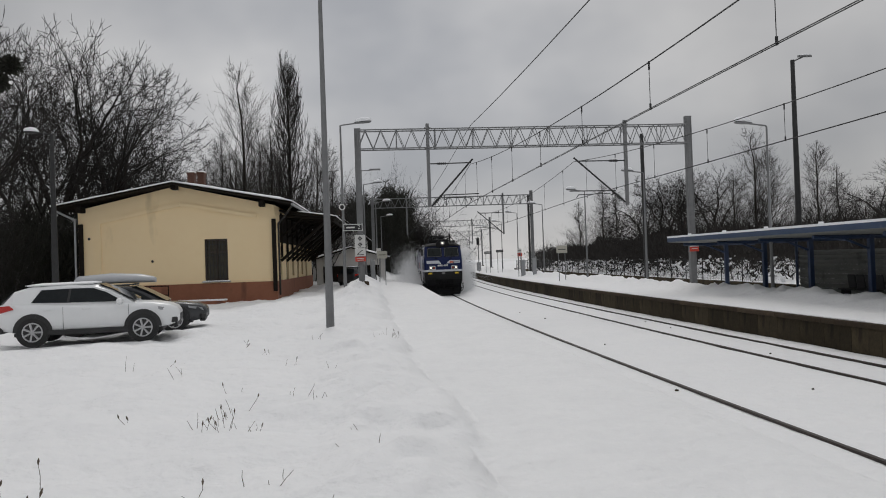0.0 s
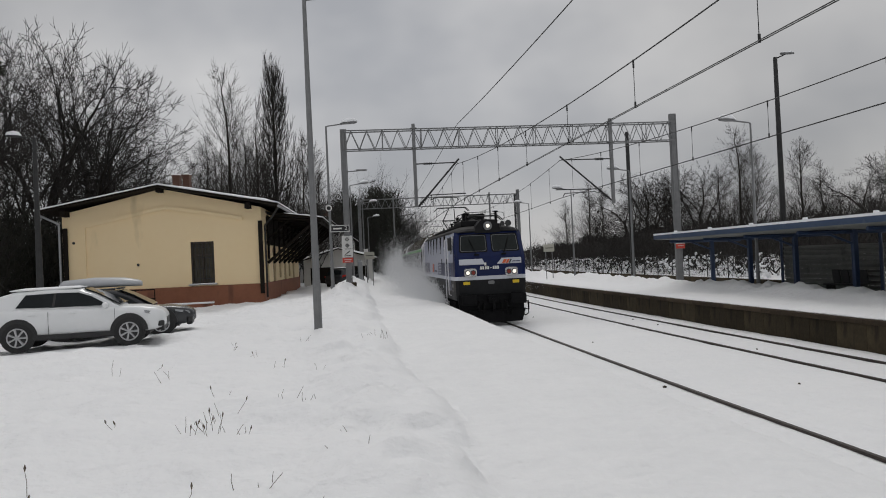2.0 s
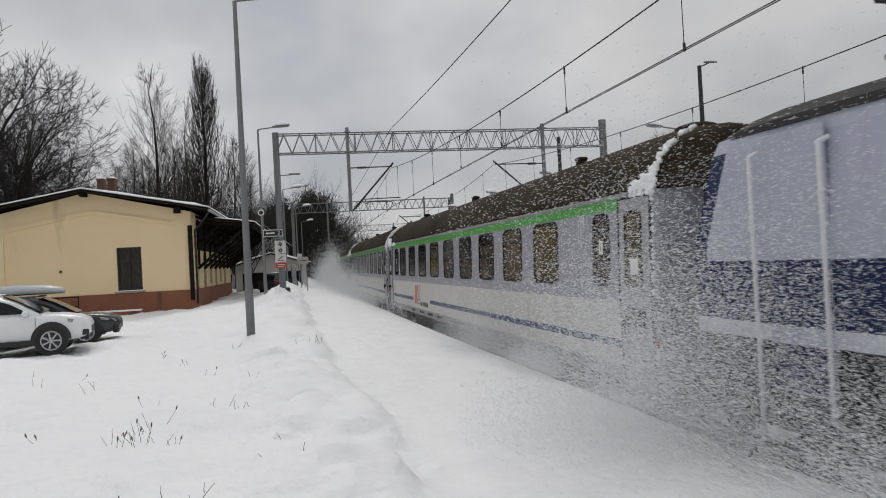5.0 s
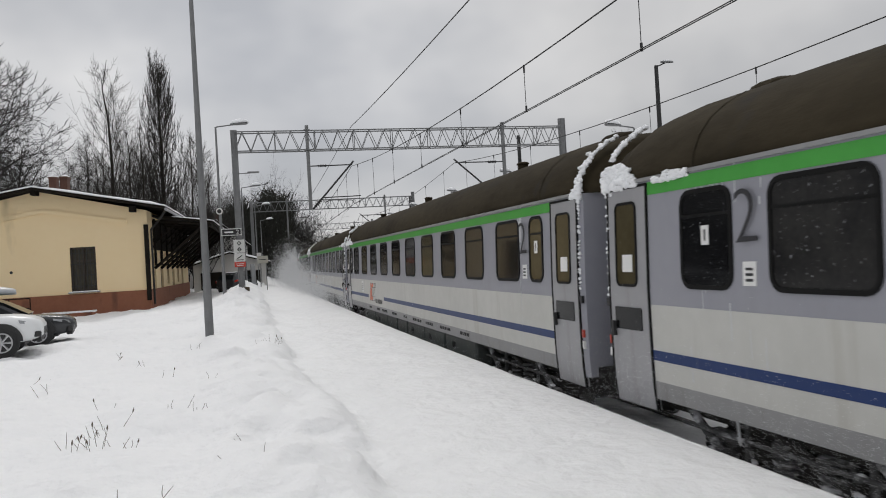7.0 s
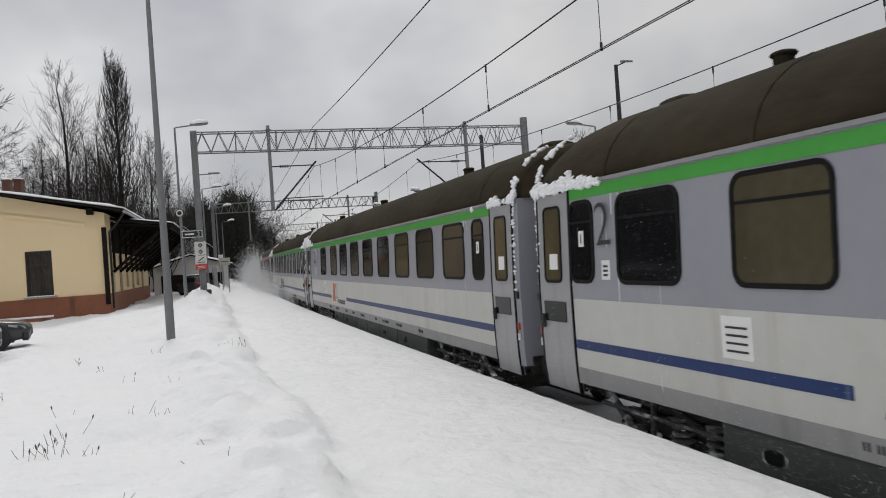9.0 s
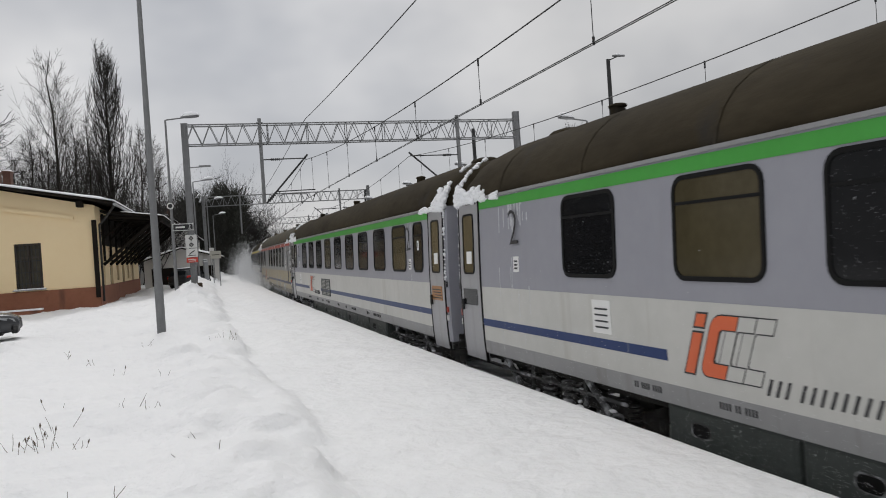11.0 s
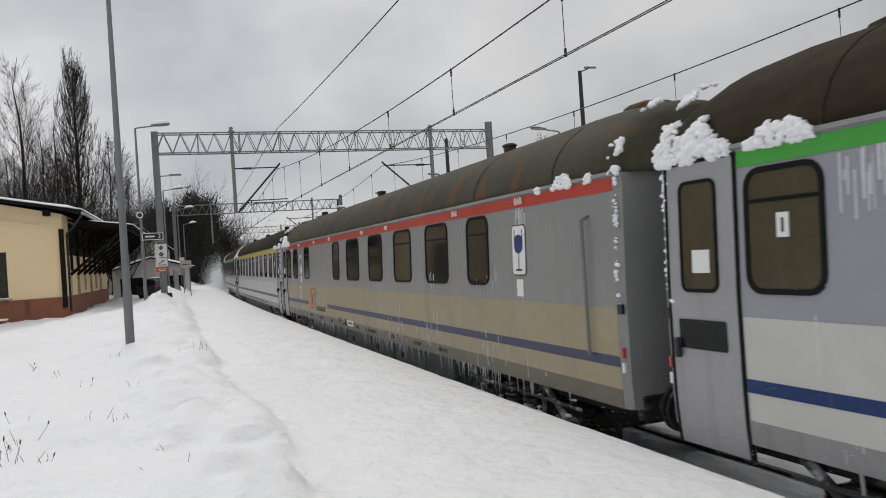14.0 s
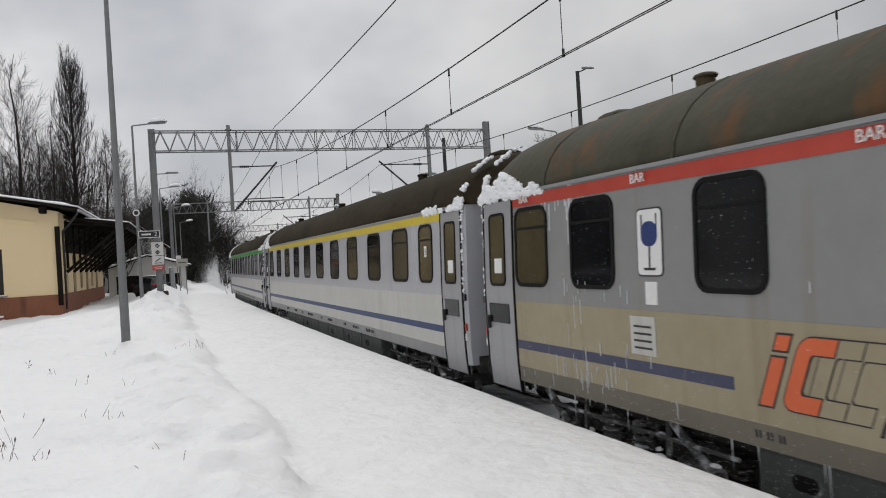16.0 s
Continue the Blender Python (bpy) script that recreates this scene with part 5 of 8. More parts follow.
    # breakers, arresters and bars crowding the roof behind the cab
    for k in range(12):
        bm = B()
        y, x = -5.9 + k * 0.55, (-0.75, 0.7, -0.45, 0.25)[k % 4]
        top = rnd.uniform(4.48, 4.68) if k < 5 else rnd.uniform(4.34, 4.5)
        q = 4.10
        while q < top:
            rod(bm, (x, y, q), (x, y, q + 0.04), 0.085, 0.055, 9)
            q += 0.06
        rod(bm, (x, y, 4.08), (x, y, top), 0.04, None, 8)
        box(bm, (x, y, top + 0.02), (0.16, 0.2, 0.05), None, 0.01)
        part("roof_insulator", bm, RUBBER, L)
    for x, z, y0, y1 in ((-0.75, 4.60, -5.9, -3.7), (0.7, 4.58, -5.4, -1.0), (-0.45, 4.46, -4.8, 1.0), (0.25, 4.44, -2.0, 4.0)):
        bm = B()
        n = 5
        pipe(bm, [(x + rnd.uniform(-0.08, 0.08), y0 + (y1 - y0) * i / n, z + rnd.uniform(-0.05, 0.05)) for i in range(n + 1)], 0.02, 6)
        part("roof_busbar", bm, RUBBER, L)
    bm = B()
    box(bm, (-0.1, -4.1, 4.42), (0.9, 0.8, 0.34), None, 0.05)
    for y in (-4.35, -3.85):
        box(bm, (-0.1, y, 4.62), (0.96, 0.06, 0.08), None, 0.01)
    part("roof_box", bm, LOCO_ROOF, L)
    RIDES.append((L, 8.1, 4.5))


build_loco()


# ---- station house ----
PLASTER = mat("pale_yellow_plaster", (0.85, 0.665, 0.395), 0.85, 0, (0.88, 0.710, 0.445), 0.35, 0.55, 0.15, 12, ((0.62, 0.49, 0.28), (0.8, 0.8, 0.25), 0.64))
PLINTH = mat("brown_painted_plinth", (0.215, 0.080, 0.042), 0.8, 0, (0.28, 0.115, 0.064), 0.8, 0.55, 0.3, 10, ((0.11, 0.045, 0.03), (1.5, 1.5, 0.4), 0.6))
DARK_WOOD = mat("dark_weathered_timber", (0.009, 0.0075, 0.006), 0.85, 0, (0.020, 0.016, 0.013), 2.0, 0.5, 0.3, 20, spec=0.12)
BROWN_WOOD = mat("brown_window_wood", (0.035, 0.024, 0.016), 0.6, 0, (0.06, 0.04, 0.028), 3.0, 0.5)
BRICK = mat("red_chimney_brick", (0.075, 0.036, 0.026), 0.9, 0, (0.13, 0.065, 0.045), 5.0, 0.5, 0.4, 25)
HOUSE_GLASS = mat("glass_before_pale_curtain", (0.030, 0.027, 0.020), 0.15, 0, (0.10, 0.090, 0.066), 3.0, 0.5, stretch=(3, 1, 0.6), spec=0.2)
GREY_METAL = mat("grey_sheet_metal", (0.30, 0.31, 0.32), 0.5, 0.3, (0.36, 0.37, 0.38), 2, 0.5)
OFF_WHITE = mat("off_white_render", (0.52, 0.51, 0.49), 0.85, 0, (0.58, 0.57, 0.55), 0.7, 0.5, 0.1, 10)


def snow_slab(bm, quad, thick, seed, nu=24, nv=8):
    """A soft-edged layer of snow over a sloping quad (four corners in turn)."""
    a, b, c, d = [Vector(p) for p in quad]
    top, low = [], []
    for i in range(nu + 1):
        for j in range(nv + 1):
            u, v = i / nu, j / nv
            p = (a * (1 - u) + b * u) * (1 - v) + (d * (1 - u) + c * u) * v
            e = min(1.0, min(u, 1 - u) * nu / 1.2, min(v, 1 - v) * nv / 1.2)
            k = thick * (0.35 + 0.65 * e) * (1 + 0.3 * noise.noise(Vector((p.x * 0.8 + seed, p.y * 0.8, seed))))
            top.append(bm.verts.new(p + Vector((0, 0, k))))
            low.append(bm.verts.new(p))
    n = nv + 1
    for i in range(nu):
        for j in range(nv):
            q = (i * n + j, (i + 1) * n + j, (i + 1) * n + j + 1, i * n + j + 1)
            bm.faces.new([top[k] for k in q])
            bm.faces.new([low[k] for k in reversed(q)])
    edge = [i * n for i in range(nu + 1)] + [nu * n + j for j in range(1, n)] + [i * n + nv for i in range(nu - 1, -1, -1)] + [j for j in range(nv - 1, 0, -1)]
    for i in range(len(edge)):
        p, q = edge[i], edge[(i + 1) % len(edge)]
        bm.faces.new((low[p], low[q], top[q], top[p]))
    return bm


def build_house():
    H = thing("station_house", pose(-9.8, 45.3, 0, 0, 0, 4), "pale yellow station house with brown plinth and snowy roof", "house")
    L0, R0, RIDGE, EAVE, PEAK, DEEP = -11.0, 0.1, -5.45, 6.25, 7.50, 21.0
    roof_z = lambda u: PEAK - (PEAK - EAVE) * abs(u - RIDGE) / (R0 - RIDGE)
    W0, W1, WZ0, WZ1 = -3.95, -2.64, 1.95, 4.38
    bm = B()
    t = (0, 0.4, 0)
    plate(bm, [(L0, 0, 0.4), (W0, 0, 0.4), (W0, 0, roof_z(W0)), (RIDGE, 0, PEAK), (L0, 0, EAVE)], t)
    plate(bm, [(W1, 0, 0.4), (R0, 0, 0.4), (R0, 0, EAVE), (W1, 0, roof_z(W1))], t)
    plate(bm, [(W0, 0, 0.4), (W1, 0, 0.4), (W1, 0, WZ0), (W0, 0, WZ0)], t)
    plate(bm, [(W0, 0, WZ1), (W1, 0, WZ1), (W1, 0, roof_z(W1)), (W0, 0, roof_z(W0))], t)
    part("gable_wall", bm, PLASTER, H)
    # side wall towards the tracks, with its openings
    opens = [(1.6, 2.6, 1.2, 3.9), (4.6, 5.8, 1.2, 4.0), (7.6, 8.7, 2.0, 4.0), (10.4, 11.6, 1.2, 4.0), (13.2, 14.3, 2.0, 4.0), (16.0, 17.2, 1.2, 4.0)]
    bm = B()
    y = 0.4
    for a, b, z0, z1 in opens:
        plate(bm, [(R0, y, 0.4), (R0, a, 0.4), (R0, a, EAVE), (R0, y, EAVE)], (-0.4, 0, 0))
        plate(bm, [(R0, a, 0.4), (R0, b, 0.4), (R0, b, z0), (R0, a, z0)], (-0.4, 0, 0))
        plate(bm, [(R0, a, z1), (R0, b, z1), (R0, b, EAVE), (R0, a, EAVE)], (-0.4, 0, 0))
        y = b
    plate(bm, [(R0, y, 0.4), (R0, DEEP, 0.4), (R0, DEEP, EAVE), (R0, y, EAVE)], (-0.4, 0, 0))
    part("side_wall", bm, PLASTER, H)
    for a, b, z0, z1 in opens:
        bm = B()
        box(bm, (R0 - 0.22, (a + b) / 2, (z0 + z1) / 2), (0.06, b - a, z1 - z0))
        for q in (a + 0.05, (a + b) / 2, b - 0.05):
            box(bm, (R0 - 0.17, q, (z0 + z1) / 2), (0.08, 0.08, z1 - z0))
        part("door" if z0 < 1.5 else "window", bm, BROWN_WOOD, H)
    bm = B()
    box(bm, (L0 + 0.2, DEEP / 2 + 0.2, 3.3), (0.4, DEEP - 0.4, 5.9))
    box(bm, ((L0 + R0) / 2, DEEP - 0.2, 3.3), (R0 - L0 - 0.9, 0.4, 5.9))
    part("back_wall", bm, PLASTER, H)
    bm = B()
    box(bm, ((L0 + R0) / 2, -0.035, 1.10), (R0 - L0 + 0.08, 0.07, 1.46), None, 0.015)
    box(bm, (R0 + 0.035, DEEP / 2, 1.10), (0.07, DEEP, 1.46), None, 0.015)
    part("plinth", bm, PLINTH, H)
    # raised moulding under the gable
    bm = B()
    pts = [(-9.84, 2.0), (-9.84, 5.52), (-5.25, 6.42), (-0.95, 5.62)]
    for (u0, z0), (u1, z1) in zip(pts, pts[1:]):
        d = Vector((u1 - u0, 0, z1 - z0)).normalized()
        nrm = Vector((-d.z, 0, d.x)) * 0.11
        plate(bm, [Vector((u0, -0.09, z0)) - nrm, Vector((u1, -0.09, z1)) - nrm, Vector((u1, -0.09, z1)) + nrm, Vector((u0, -0.09, z0)) + nrm], (0, 0.105, 0))
    part("moulding", bm, PLASTER, H)
    # barred window
    bm = B()
    for u in (W0 + 0.05, W1 - 0.05, (W0 + W1) / 2):
        box(bm, (u, 0.15, (WZ0 + WZ1) / 2), (0.10, 0.08, WZ1 - WZ0))
    for z in (WZ0 + 0.05, WZ1 - 0.05, WZ1 - 0.75):
        box(bm, ((W0 + W1) / 2, 0.15, z), (W1 - W0, 0.07, 0.10))
    w = part("window", bm, BROWN_WOOD, H)
    bm = B()
    box(bm, ((W0 + W1) / 2, 0.22, (WZ0 + WZ1) / 2), (W1 - W0, 0.02, WZ1 - WZ0))
    part("pane", bm, HOUSE_GLASS, w)
    bm = B()
    for i in range(7):
        rod(bm, (W0 + 0.1 + i * (W1 - W0 - 0.2) / 6, 0.02, WZ0), (W0 + 0.1 + i * (W1 - W0 - 0.2) / 6, 0.02, WZ1), 0.016, None, 6)
    for z in (WZ0 + 0.3, WZ0 + 0.9, WZ0 + 1.5, WZ0 + 2.1):
        box(bm, ((W0 + W1) / 2, 0.02, z), (W1 - W0, 0.012, 0.04))
    part("grille", bm, DARK_STEEL, w)
    bm = B()
    box(bm, ((W0 + W1) / 2, -0.06, WZ0 - 0.04), (W1 - W0 + 0.3, 0.26, 0.06), None, 0.01)
    sill = part("sill", bm, GREY_METAL, w)
    bm = B()
    box(bm, ((W0 + W1) / 2, -0.07, WZ0 + 0.01), (W1 - W0 + 0.2, 0.2, 0.05), None, 0.02)
    part("sill_snow", bm, SNOW_CAP, sill)
    # roof
    for nm, e, ez in (("roof_slope", -12.1, 6.30), ("roof_slope", 1.2, 6.24)):
        bm = B()
        plate(bm, [(RIDGE, -0.95, PEAK + 0.02), (e, -0.95, ez), (e, DEEP + 0.6, ez), (RIDGE, DEEP + 0.6, PEAK + 0.02)], (0, 0, 0.13))
        r = part(nm, bm, DARK_WOOD, H)
        bm = B()
        s = 0.06 if e < 0 else -0.06
        snow_slab(bm, [(RIDGE, -0.98, PEAK + 0.155), (RIDGE, DEEP + 0.6, PEAK + 0.155), (e - s * 0.5, DEEP + 0.6, ez + 0.135), (e - s * 0.5, -0.98, ez + 0.135)], 0.19, 3.0 + e)
        part("roof_snow", bm, SNOW_CAP, r, "white layer of snow", True)
    for u in (-10.7, RIDGE, -0.55):
        bm = B()
        z = roof_z(u) - 0.02
        plate(bm, [(u - 0.14, -0.75, z - 0.22), (u + 0.14, -0.75, z - 0.22), (u + 0.14, -0.75, z + 0.10), (u - 0.14, -0.75, z + 0.10)], (0, 0.75, 0))
        part("purlin_end", bm, DARK_WOOD, H)
    for u in (L0 + 0.18, R0 - 0.05):
        bm = B()
        box(bm, (u, -0.10, 3.35), (0.24, 0.12, 4.2), None, 0.01)
        part("corner_board", bm, DARK_WOOD, H)
    bm = B()
    pipe(bm, [(L0 - 1.0, -0.5, 6.2), (L0 - 0.1, -0.2, 5.7), (L0 - 0.1, -0.2, 0.9)], 0.06, 8)
    part("downpipe", bm, GREY_METAL, H)
    bm = B()
    pipe(bm, [(1.2, -0.5, 6.18), (0.6, 0.5, 5.6), (0.22, 0.6, 5.2), (0.22, 0.6, 1.0)], 0.06, 8)
    part("downpipe", bm, DARK_STEEL, H)
    bm = B()
    rod(bm, (1.24, -0.9, 6.2), (1.24, DEEP, 6.2), 0.08, None, 8)
    part("gutter", bm, GREY_METAL, H)
    for u, y, hh in ((-6.25, 7.0, 1.42), (-5.98, 8.6, 1.62)):
        bm = B()
        box(bm, (u, y, 7.5 + hh / 2), (0.44, 0.7, hh + 0.3), None, 0.02)
        box(bm, (u, y, 7.5 + hh + 0.1), (0.52, 0.80, 0.12), None, 0.02)
        ch = part("chimney", bm, BRICK, H)
        bm = B()
        ball(bm, (u, y, 7.5 + hh + 0.17), 0.30, (0.9, 1.1, 0.35))
        part("chimney_snow", bm, SNOW_CAP, ch, "", True)
    # canopy over the platform side, on timber braces
    bm = B()
    plate(bm, [(R0, 2.0, 6.0), (3.5, 2.0, 5.50), (3.5, DEEP + 4, 5.50), (R0, DEEP + 4, 6.0)], (0, 0, 0.12))
    cn = part("canopy", bm, DARK_WOOD, H)
    bm = B()
    snow_slab(bm, [(R0 + 1.1, 2.0, 5.96), (R0 + 1.1, DEEP + 4, 5.96), (3.55, DEEP + 4, 5.615), (3.55, 2.0, 5.615)], 0.12, 9.0)
    part("canopy_snow", bm, SNOW_CAP, cn, "", True)
    for k in range(8):
        y = 2.2 + k * 2.65
        bm = B()
        rod(bm, (R0, y, 3.0), (3.1, y, 5.5), 0.09, None, 6)
        rod(bm, (R0, y, 5.75), (3.4, y, 5.45), 0.085, None, 6)
        rod(bm, (R0 + 0.08, y, 3.2), (R0 + 0.08, y, 5.9), 0.075, None, 6)
        rod(bm, (R0 + 0.1, y, 4.5), (1.5, y, 5.6), 0.05, None, 6)
        part("brace", bm, DARK_WOOD, H)
    bm = B()
    box(bm, (3.3, DEEP / 2 + 3, 5.42), (0.14, DEEP + 2, 0.2))
    part("canopy_beam", bm, DARK_WOOD, H)
    # dark boards added on the upper side wall, standing in for the canopy's shadow
    bm = B()
    for k in range(62):
        box(bm, (R0 + 0.03, 2.1 + 0.3 * k, 4.95), (0.05, 0.27, 1.7))
    part("side_boarding", bm, DARK_WOOD, H)
    # small things on the gable
    bm = B()
    ball(bm, (-6.9, -0.02, 3.2), 0.08, (1, 0.5, 1))
    part("wall_fitting", bm, DARK_STEEL, H)
    bm = B()
    ball(bm, (-10.4, -0.02, 4.6), 0.08, (1, 0.6, 1))
    part("wall_fitting", bm, DARK_STEEL, H)


build_house()

bm = B()
box(bm, (0, 0, 0.22), (2.6, 0.35, 0.60), None, 0.03)
kerb = solid("brick_step", bm, PLINTH, pose(-13.5, 43.6, 0.36, 0, 0, 4), "low brown brick step along the house, capped with snow", "step")
bm = B()
box(bm, (0, 0, 0.56), (2.7, 0.42, 0.09), None, 0.03)
part("snow_cap", bm, SNOW_CAP, kerb)
rl = thing("railing", pose(-16.2, 43.0, 0.75, 0, 0, 4), "brown painted metal railing beside the house", "railing")
for u in (-1.1, 0.0, 1.0):
    bm = B()
    rod(bm, (u, 0, -0.2), (u, 0, 1.05), 0.03, None, 6)
    part("post", bm, DARK_WOOD, rl)
for z in (0.55, 1.05):
    bm = B()
    rod(bm, (-1.1, 0, z), (1.0, 0, z), 0.03, None, 6)
    part("rail", bm, DARK_WOOD, rl)


def small_house(m, w, d, h, ridge, wall, label, doors=2, chimney=False):
    s = thing("outbuilding", m, label, "outbuilding", "distant outbuildings")
    bm = B()
    box(bm, (0, 0, h / 2), (w, d, h))
    part("wall", bm, wall, s)
    bm = B()
    plate(bm, [(-w / 2, -d / 2, h), (w / 2, -d / 2, h), (0, -d / 2, ridge)], (0, d, 0))
    part("gable", bm, wall, s)
    for e in (-1, 1):
        bm = B()
        plate(bm, [(0, -d / 2 - 0.4, ridge), (e * (w / 2 + 0.4), -d / 2 - 0.4, h - 0.15), (e * (w / 2 + 0.4), d / 2 + 0.4, h - 0.15), (0, d / 2 + 0.4, ridge)], (0, 0, 0.1))
        r = part("roof", bm, DARK_WOOD, s)
        bm = B()
        snow_slab(bm, [(0, -d / 2 - 0.4, ridge + 0.11), (0, d / 2 + 0.4, ridge + 0.11), (e * (w / 2 + 0.4), d / 2 + 0.4, h - 0.04), (e * (w / 2 + 0.4), -d / 2 - 0.4, h - 0.04)], 0.2, w + e, 8, 5)
        part("roof_snow", bm, SNOW_CAP, r, "", True)
    for k in range(doors):
        bm = B()
        u = -w / 2 + w * (k + 0.5) / doors
        box(bm, (u, -d / 2 - 0.02, h * 0.40), (w / doors * 0.62, 0.08, h * 0.62), None, 0.02)
        part("door", bm, DARK_WOOD, s)
    if chimney:
        bm = B()
        box(bm, (w * 0.15, 0, ridge + 0.4), (0.6, 0.6, 1.4))
        part("chimney", bm, BRICK, s)
    return s


small_house(pose(-8.9, 76, 0.7, 0, 0, 6), 6.4, 7, 2.5, 3.4, OFF_WHITE, "white garage with dark doors and thick snow on its roof")
small_house(pose(-13.6, 96, 0.7, 0, 0, 20), 7.0, 8, 4.6, 7.6, OFF_WHITE, "distant pale house with steep snow-covered roof", 2, True)
small_house(pose(35, 118, 1.5, 0, 0, -30), 10, 7, 3.0, 4.8, BRICK, "distant low brown house behind trees, snow on roof", 4, True)


# ---- far platform: wall, shelter, fence, signs ----
BLUE_PAINT = mat("blue_shelter_paint", (0.010, 0.026, 0.070), 0.5, 0, (0.018, 0.04, 0.095), 1.5, 0.5, 0.05, 30)
PALE_BLUE = mat("faded_blue_fascia", (0.026, 0.050, 0.105), 0.5, 0, (0.050, 0.078, 0.135), 0.8, 0.5, 0, 30, ((0.2, 0.22, 0.25), (1.0, 1.0, 1.0), 0.66))
SLAT = mat("grey_green_slat_paint", (0.13, 0.135, 0.125), 0.7, 0, (0.19, 0.195, 0.18), 1.5, 0.5, 0.2, 20, ((0.07, 0.07, 0.065), (2, 2, 1), 0.6), 0.12)
SIGN_WHITE = mat("white_sign_enamel", (0.62, 0.62, 0.60), 0.4)
SIGN_RED = mat("red_sign_enamel", (0.52, 0.05, 0.03), 0.4)
SIGN_BLACK = mat("black_sign_enamel", (0.012, 0.012, 0.014), 0.4)
SIGN_BUFF = mat("buff_sign_enamel", (0.42, 0.41, 0.35), 0.5)


def build_shelter():
    S = thing("platform_shelter", Matrix(), "long open platform shelter with blue roof edge and posts", "shelter")
    def P(s, o, z):
        return (*rail_at(s, o), z)
    ss = spread([(6, 36.2, 1.6)])
    bm = B()
    loft(bm, [[P(s, 8.75, 3.18), P(s, 12.6, 3.02), P(s, 12.6, 3.14), P(s, 8.75, 3.36)] for s in ss])
    rf = part("roof", bm, SLAT, S)
    bm = B()
    loft(bm, [[P(s, 8.70, 3.20), P(s, 8.75, 3.20), P(s, 8.75, 3.38), P(s, 8.70, 3.38)] for s in ss])
    part("fascia", bm, PALE_BLUE, rf, "faded blue roof edge")
    bm = B()
    loft(bm, [[P(s, 8.70, 3.38), P(s, 12.7, 3.16), P(s, 12.7, 3.20), P(s, 8.68, 3.46)] for s in ss])
    part("roof_snow", bm, SNOW_CAP, rf)
    for s in (10.6, 14.1, 17.6, 21.1, 24.6, 28.1, 31.5, 35.0):
        bm = B()
        x, y = rail_at(s, 11.0)
        z = snow_height(s, 11.0)
        box(bm, (x, y, (z - 0.3 + 3.12) / 2), (0.17, 0.17, 3.12 - z + 0.3), (0, 0, 6), 0.02)
        p = part("post", bm, BLUE_PAINT, S)
        bm = B()
        rod(bm, P(s, 9.0, 3.05), P(s, 12.4, 3.0), 0.07, None, 6)
        rod(bm, P(s, 11.0, 2.6), P(s, 9.9, 3.05), 0.045, None, 6)
        part("bracket", bm, BLUE_PAINT, p)
        bm = B()
        rod(bm, P(s, 9.3, 3.38), P(s, 9.3, 3.55), 0.10, 0.08, 8)
        part("roof_vent", bm, SNOW_CAP, rf)
    for a, b in ((7, 13), (13.1, 19), (19.1, 25), (25.1, 31.2)):
        for k in range(9):
            bm = B()
            z = 0.95 + 0.185 * k
            loft(bm, [[P(s, 12.30, z), P(s, 12.36, z + 0.09), P(s, 12.30, z + 0.175), P(s, 12.40, z + 0.175), P(s, 12.40, z)] for s in spread([(a, b, 1.5)])])
            part("slat", bm, SLAT, S)
    for s in (19.05, 25.05, 31.25):
        bm = B()
        rod(bm, P(s, 12.26, 0.6), P(s, 12.26, 3.05), 0.06, None, 6)
        part("stud", bm, BLUE_PAINT, S)
    return S


build_shelter()


def build_bench(s, o):
    b = thing("platform_bench", along(s, o, snow_height(s, o) - 0.12, 90), "dark metal platform bench with separate seats", "bench", "platform benches")
    for k in range(4):
        bm = B()
        box(bm, (-0.75 + 0.5 * k, 0, 0.45), (0.44, 0.42, 0.05), None, 0.02)
        box(bm, (-0.75 + 0.5 * k, -0.22, 0.72), (0.44, 0.05, 0.5), (-8, 0, 0), 0.02)
        part("seat", bm, DARK_STEEL, b)
    for x in (-0.8, 0.8):
        bm = B()
        box(bm, (x, 0, 0.22), (0.06, 0.35, 0.44))
        part("leg", bm, DARK_STEEL, b)


for s in (26.3, 21.0):
    build_bench(s, 11.7)


def sign_board(name, m, w, h, face, label, rim=None, marks=(), post=None):
    g = thing(name, m, label, "sign", "station signs")
    bm = B()
    box(bm, (0, 0, 0), (w, 0.05, h), None, 0.01)
    part("panel", bm, face, g)
    if rim is not None:
        bm = B()
        for z in (-h / 2 + 0.025, h / 2 - 0.025):
            box(bm, (0, -0.03, z), (w, 0.02, 0.03))
        for x in (-w / 2 + 0.025, w / 2 - 0.025):
            box(bm, (x, -0.03, 0), (0.03, 0.02, h))
        part("rim", bm, rim, g)
    for x, z, ww, hh, m_, rot in marks:
        bm = B()
        box(bm, (x, -0.032, z), (ww, 0.014, hh), (0, rot, 0))
        part("mark", bm, m_, g)
    if post is not None:
        bm = B()
        for x in post[1]:
            rod(bm, (x, 0.06, -post[0]), (x, 0.06, h / 2), 0.03, None, 8)
        part("post", bm, STEEL, g)
    return g


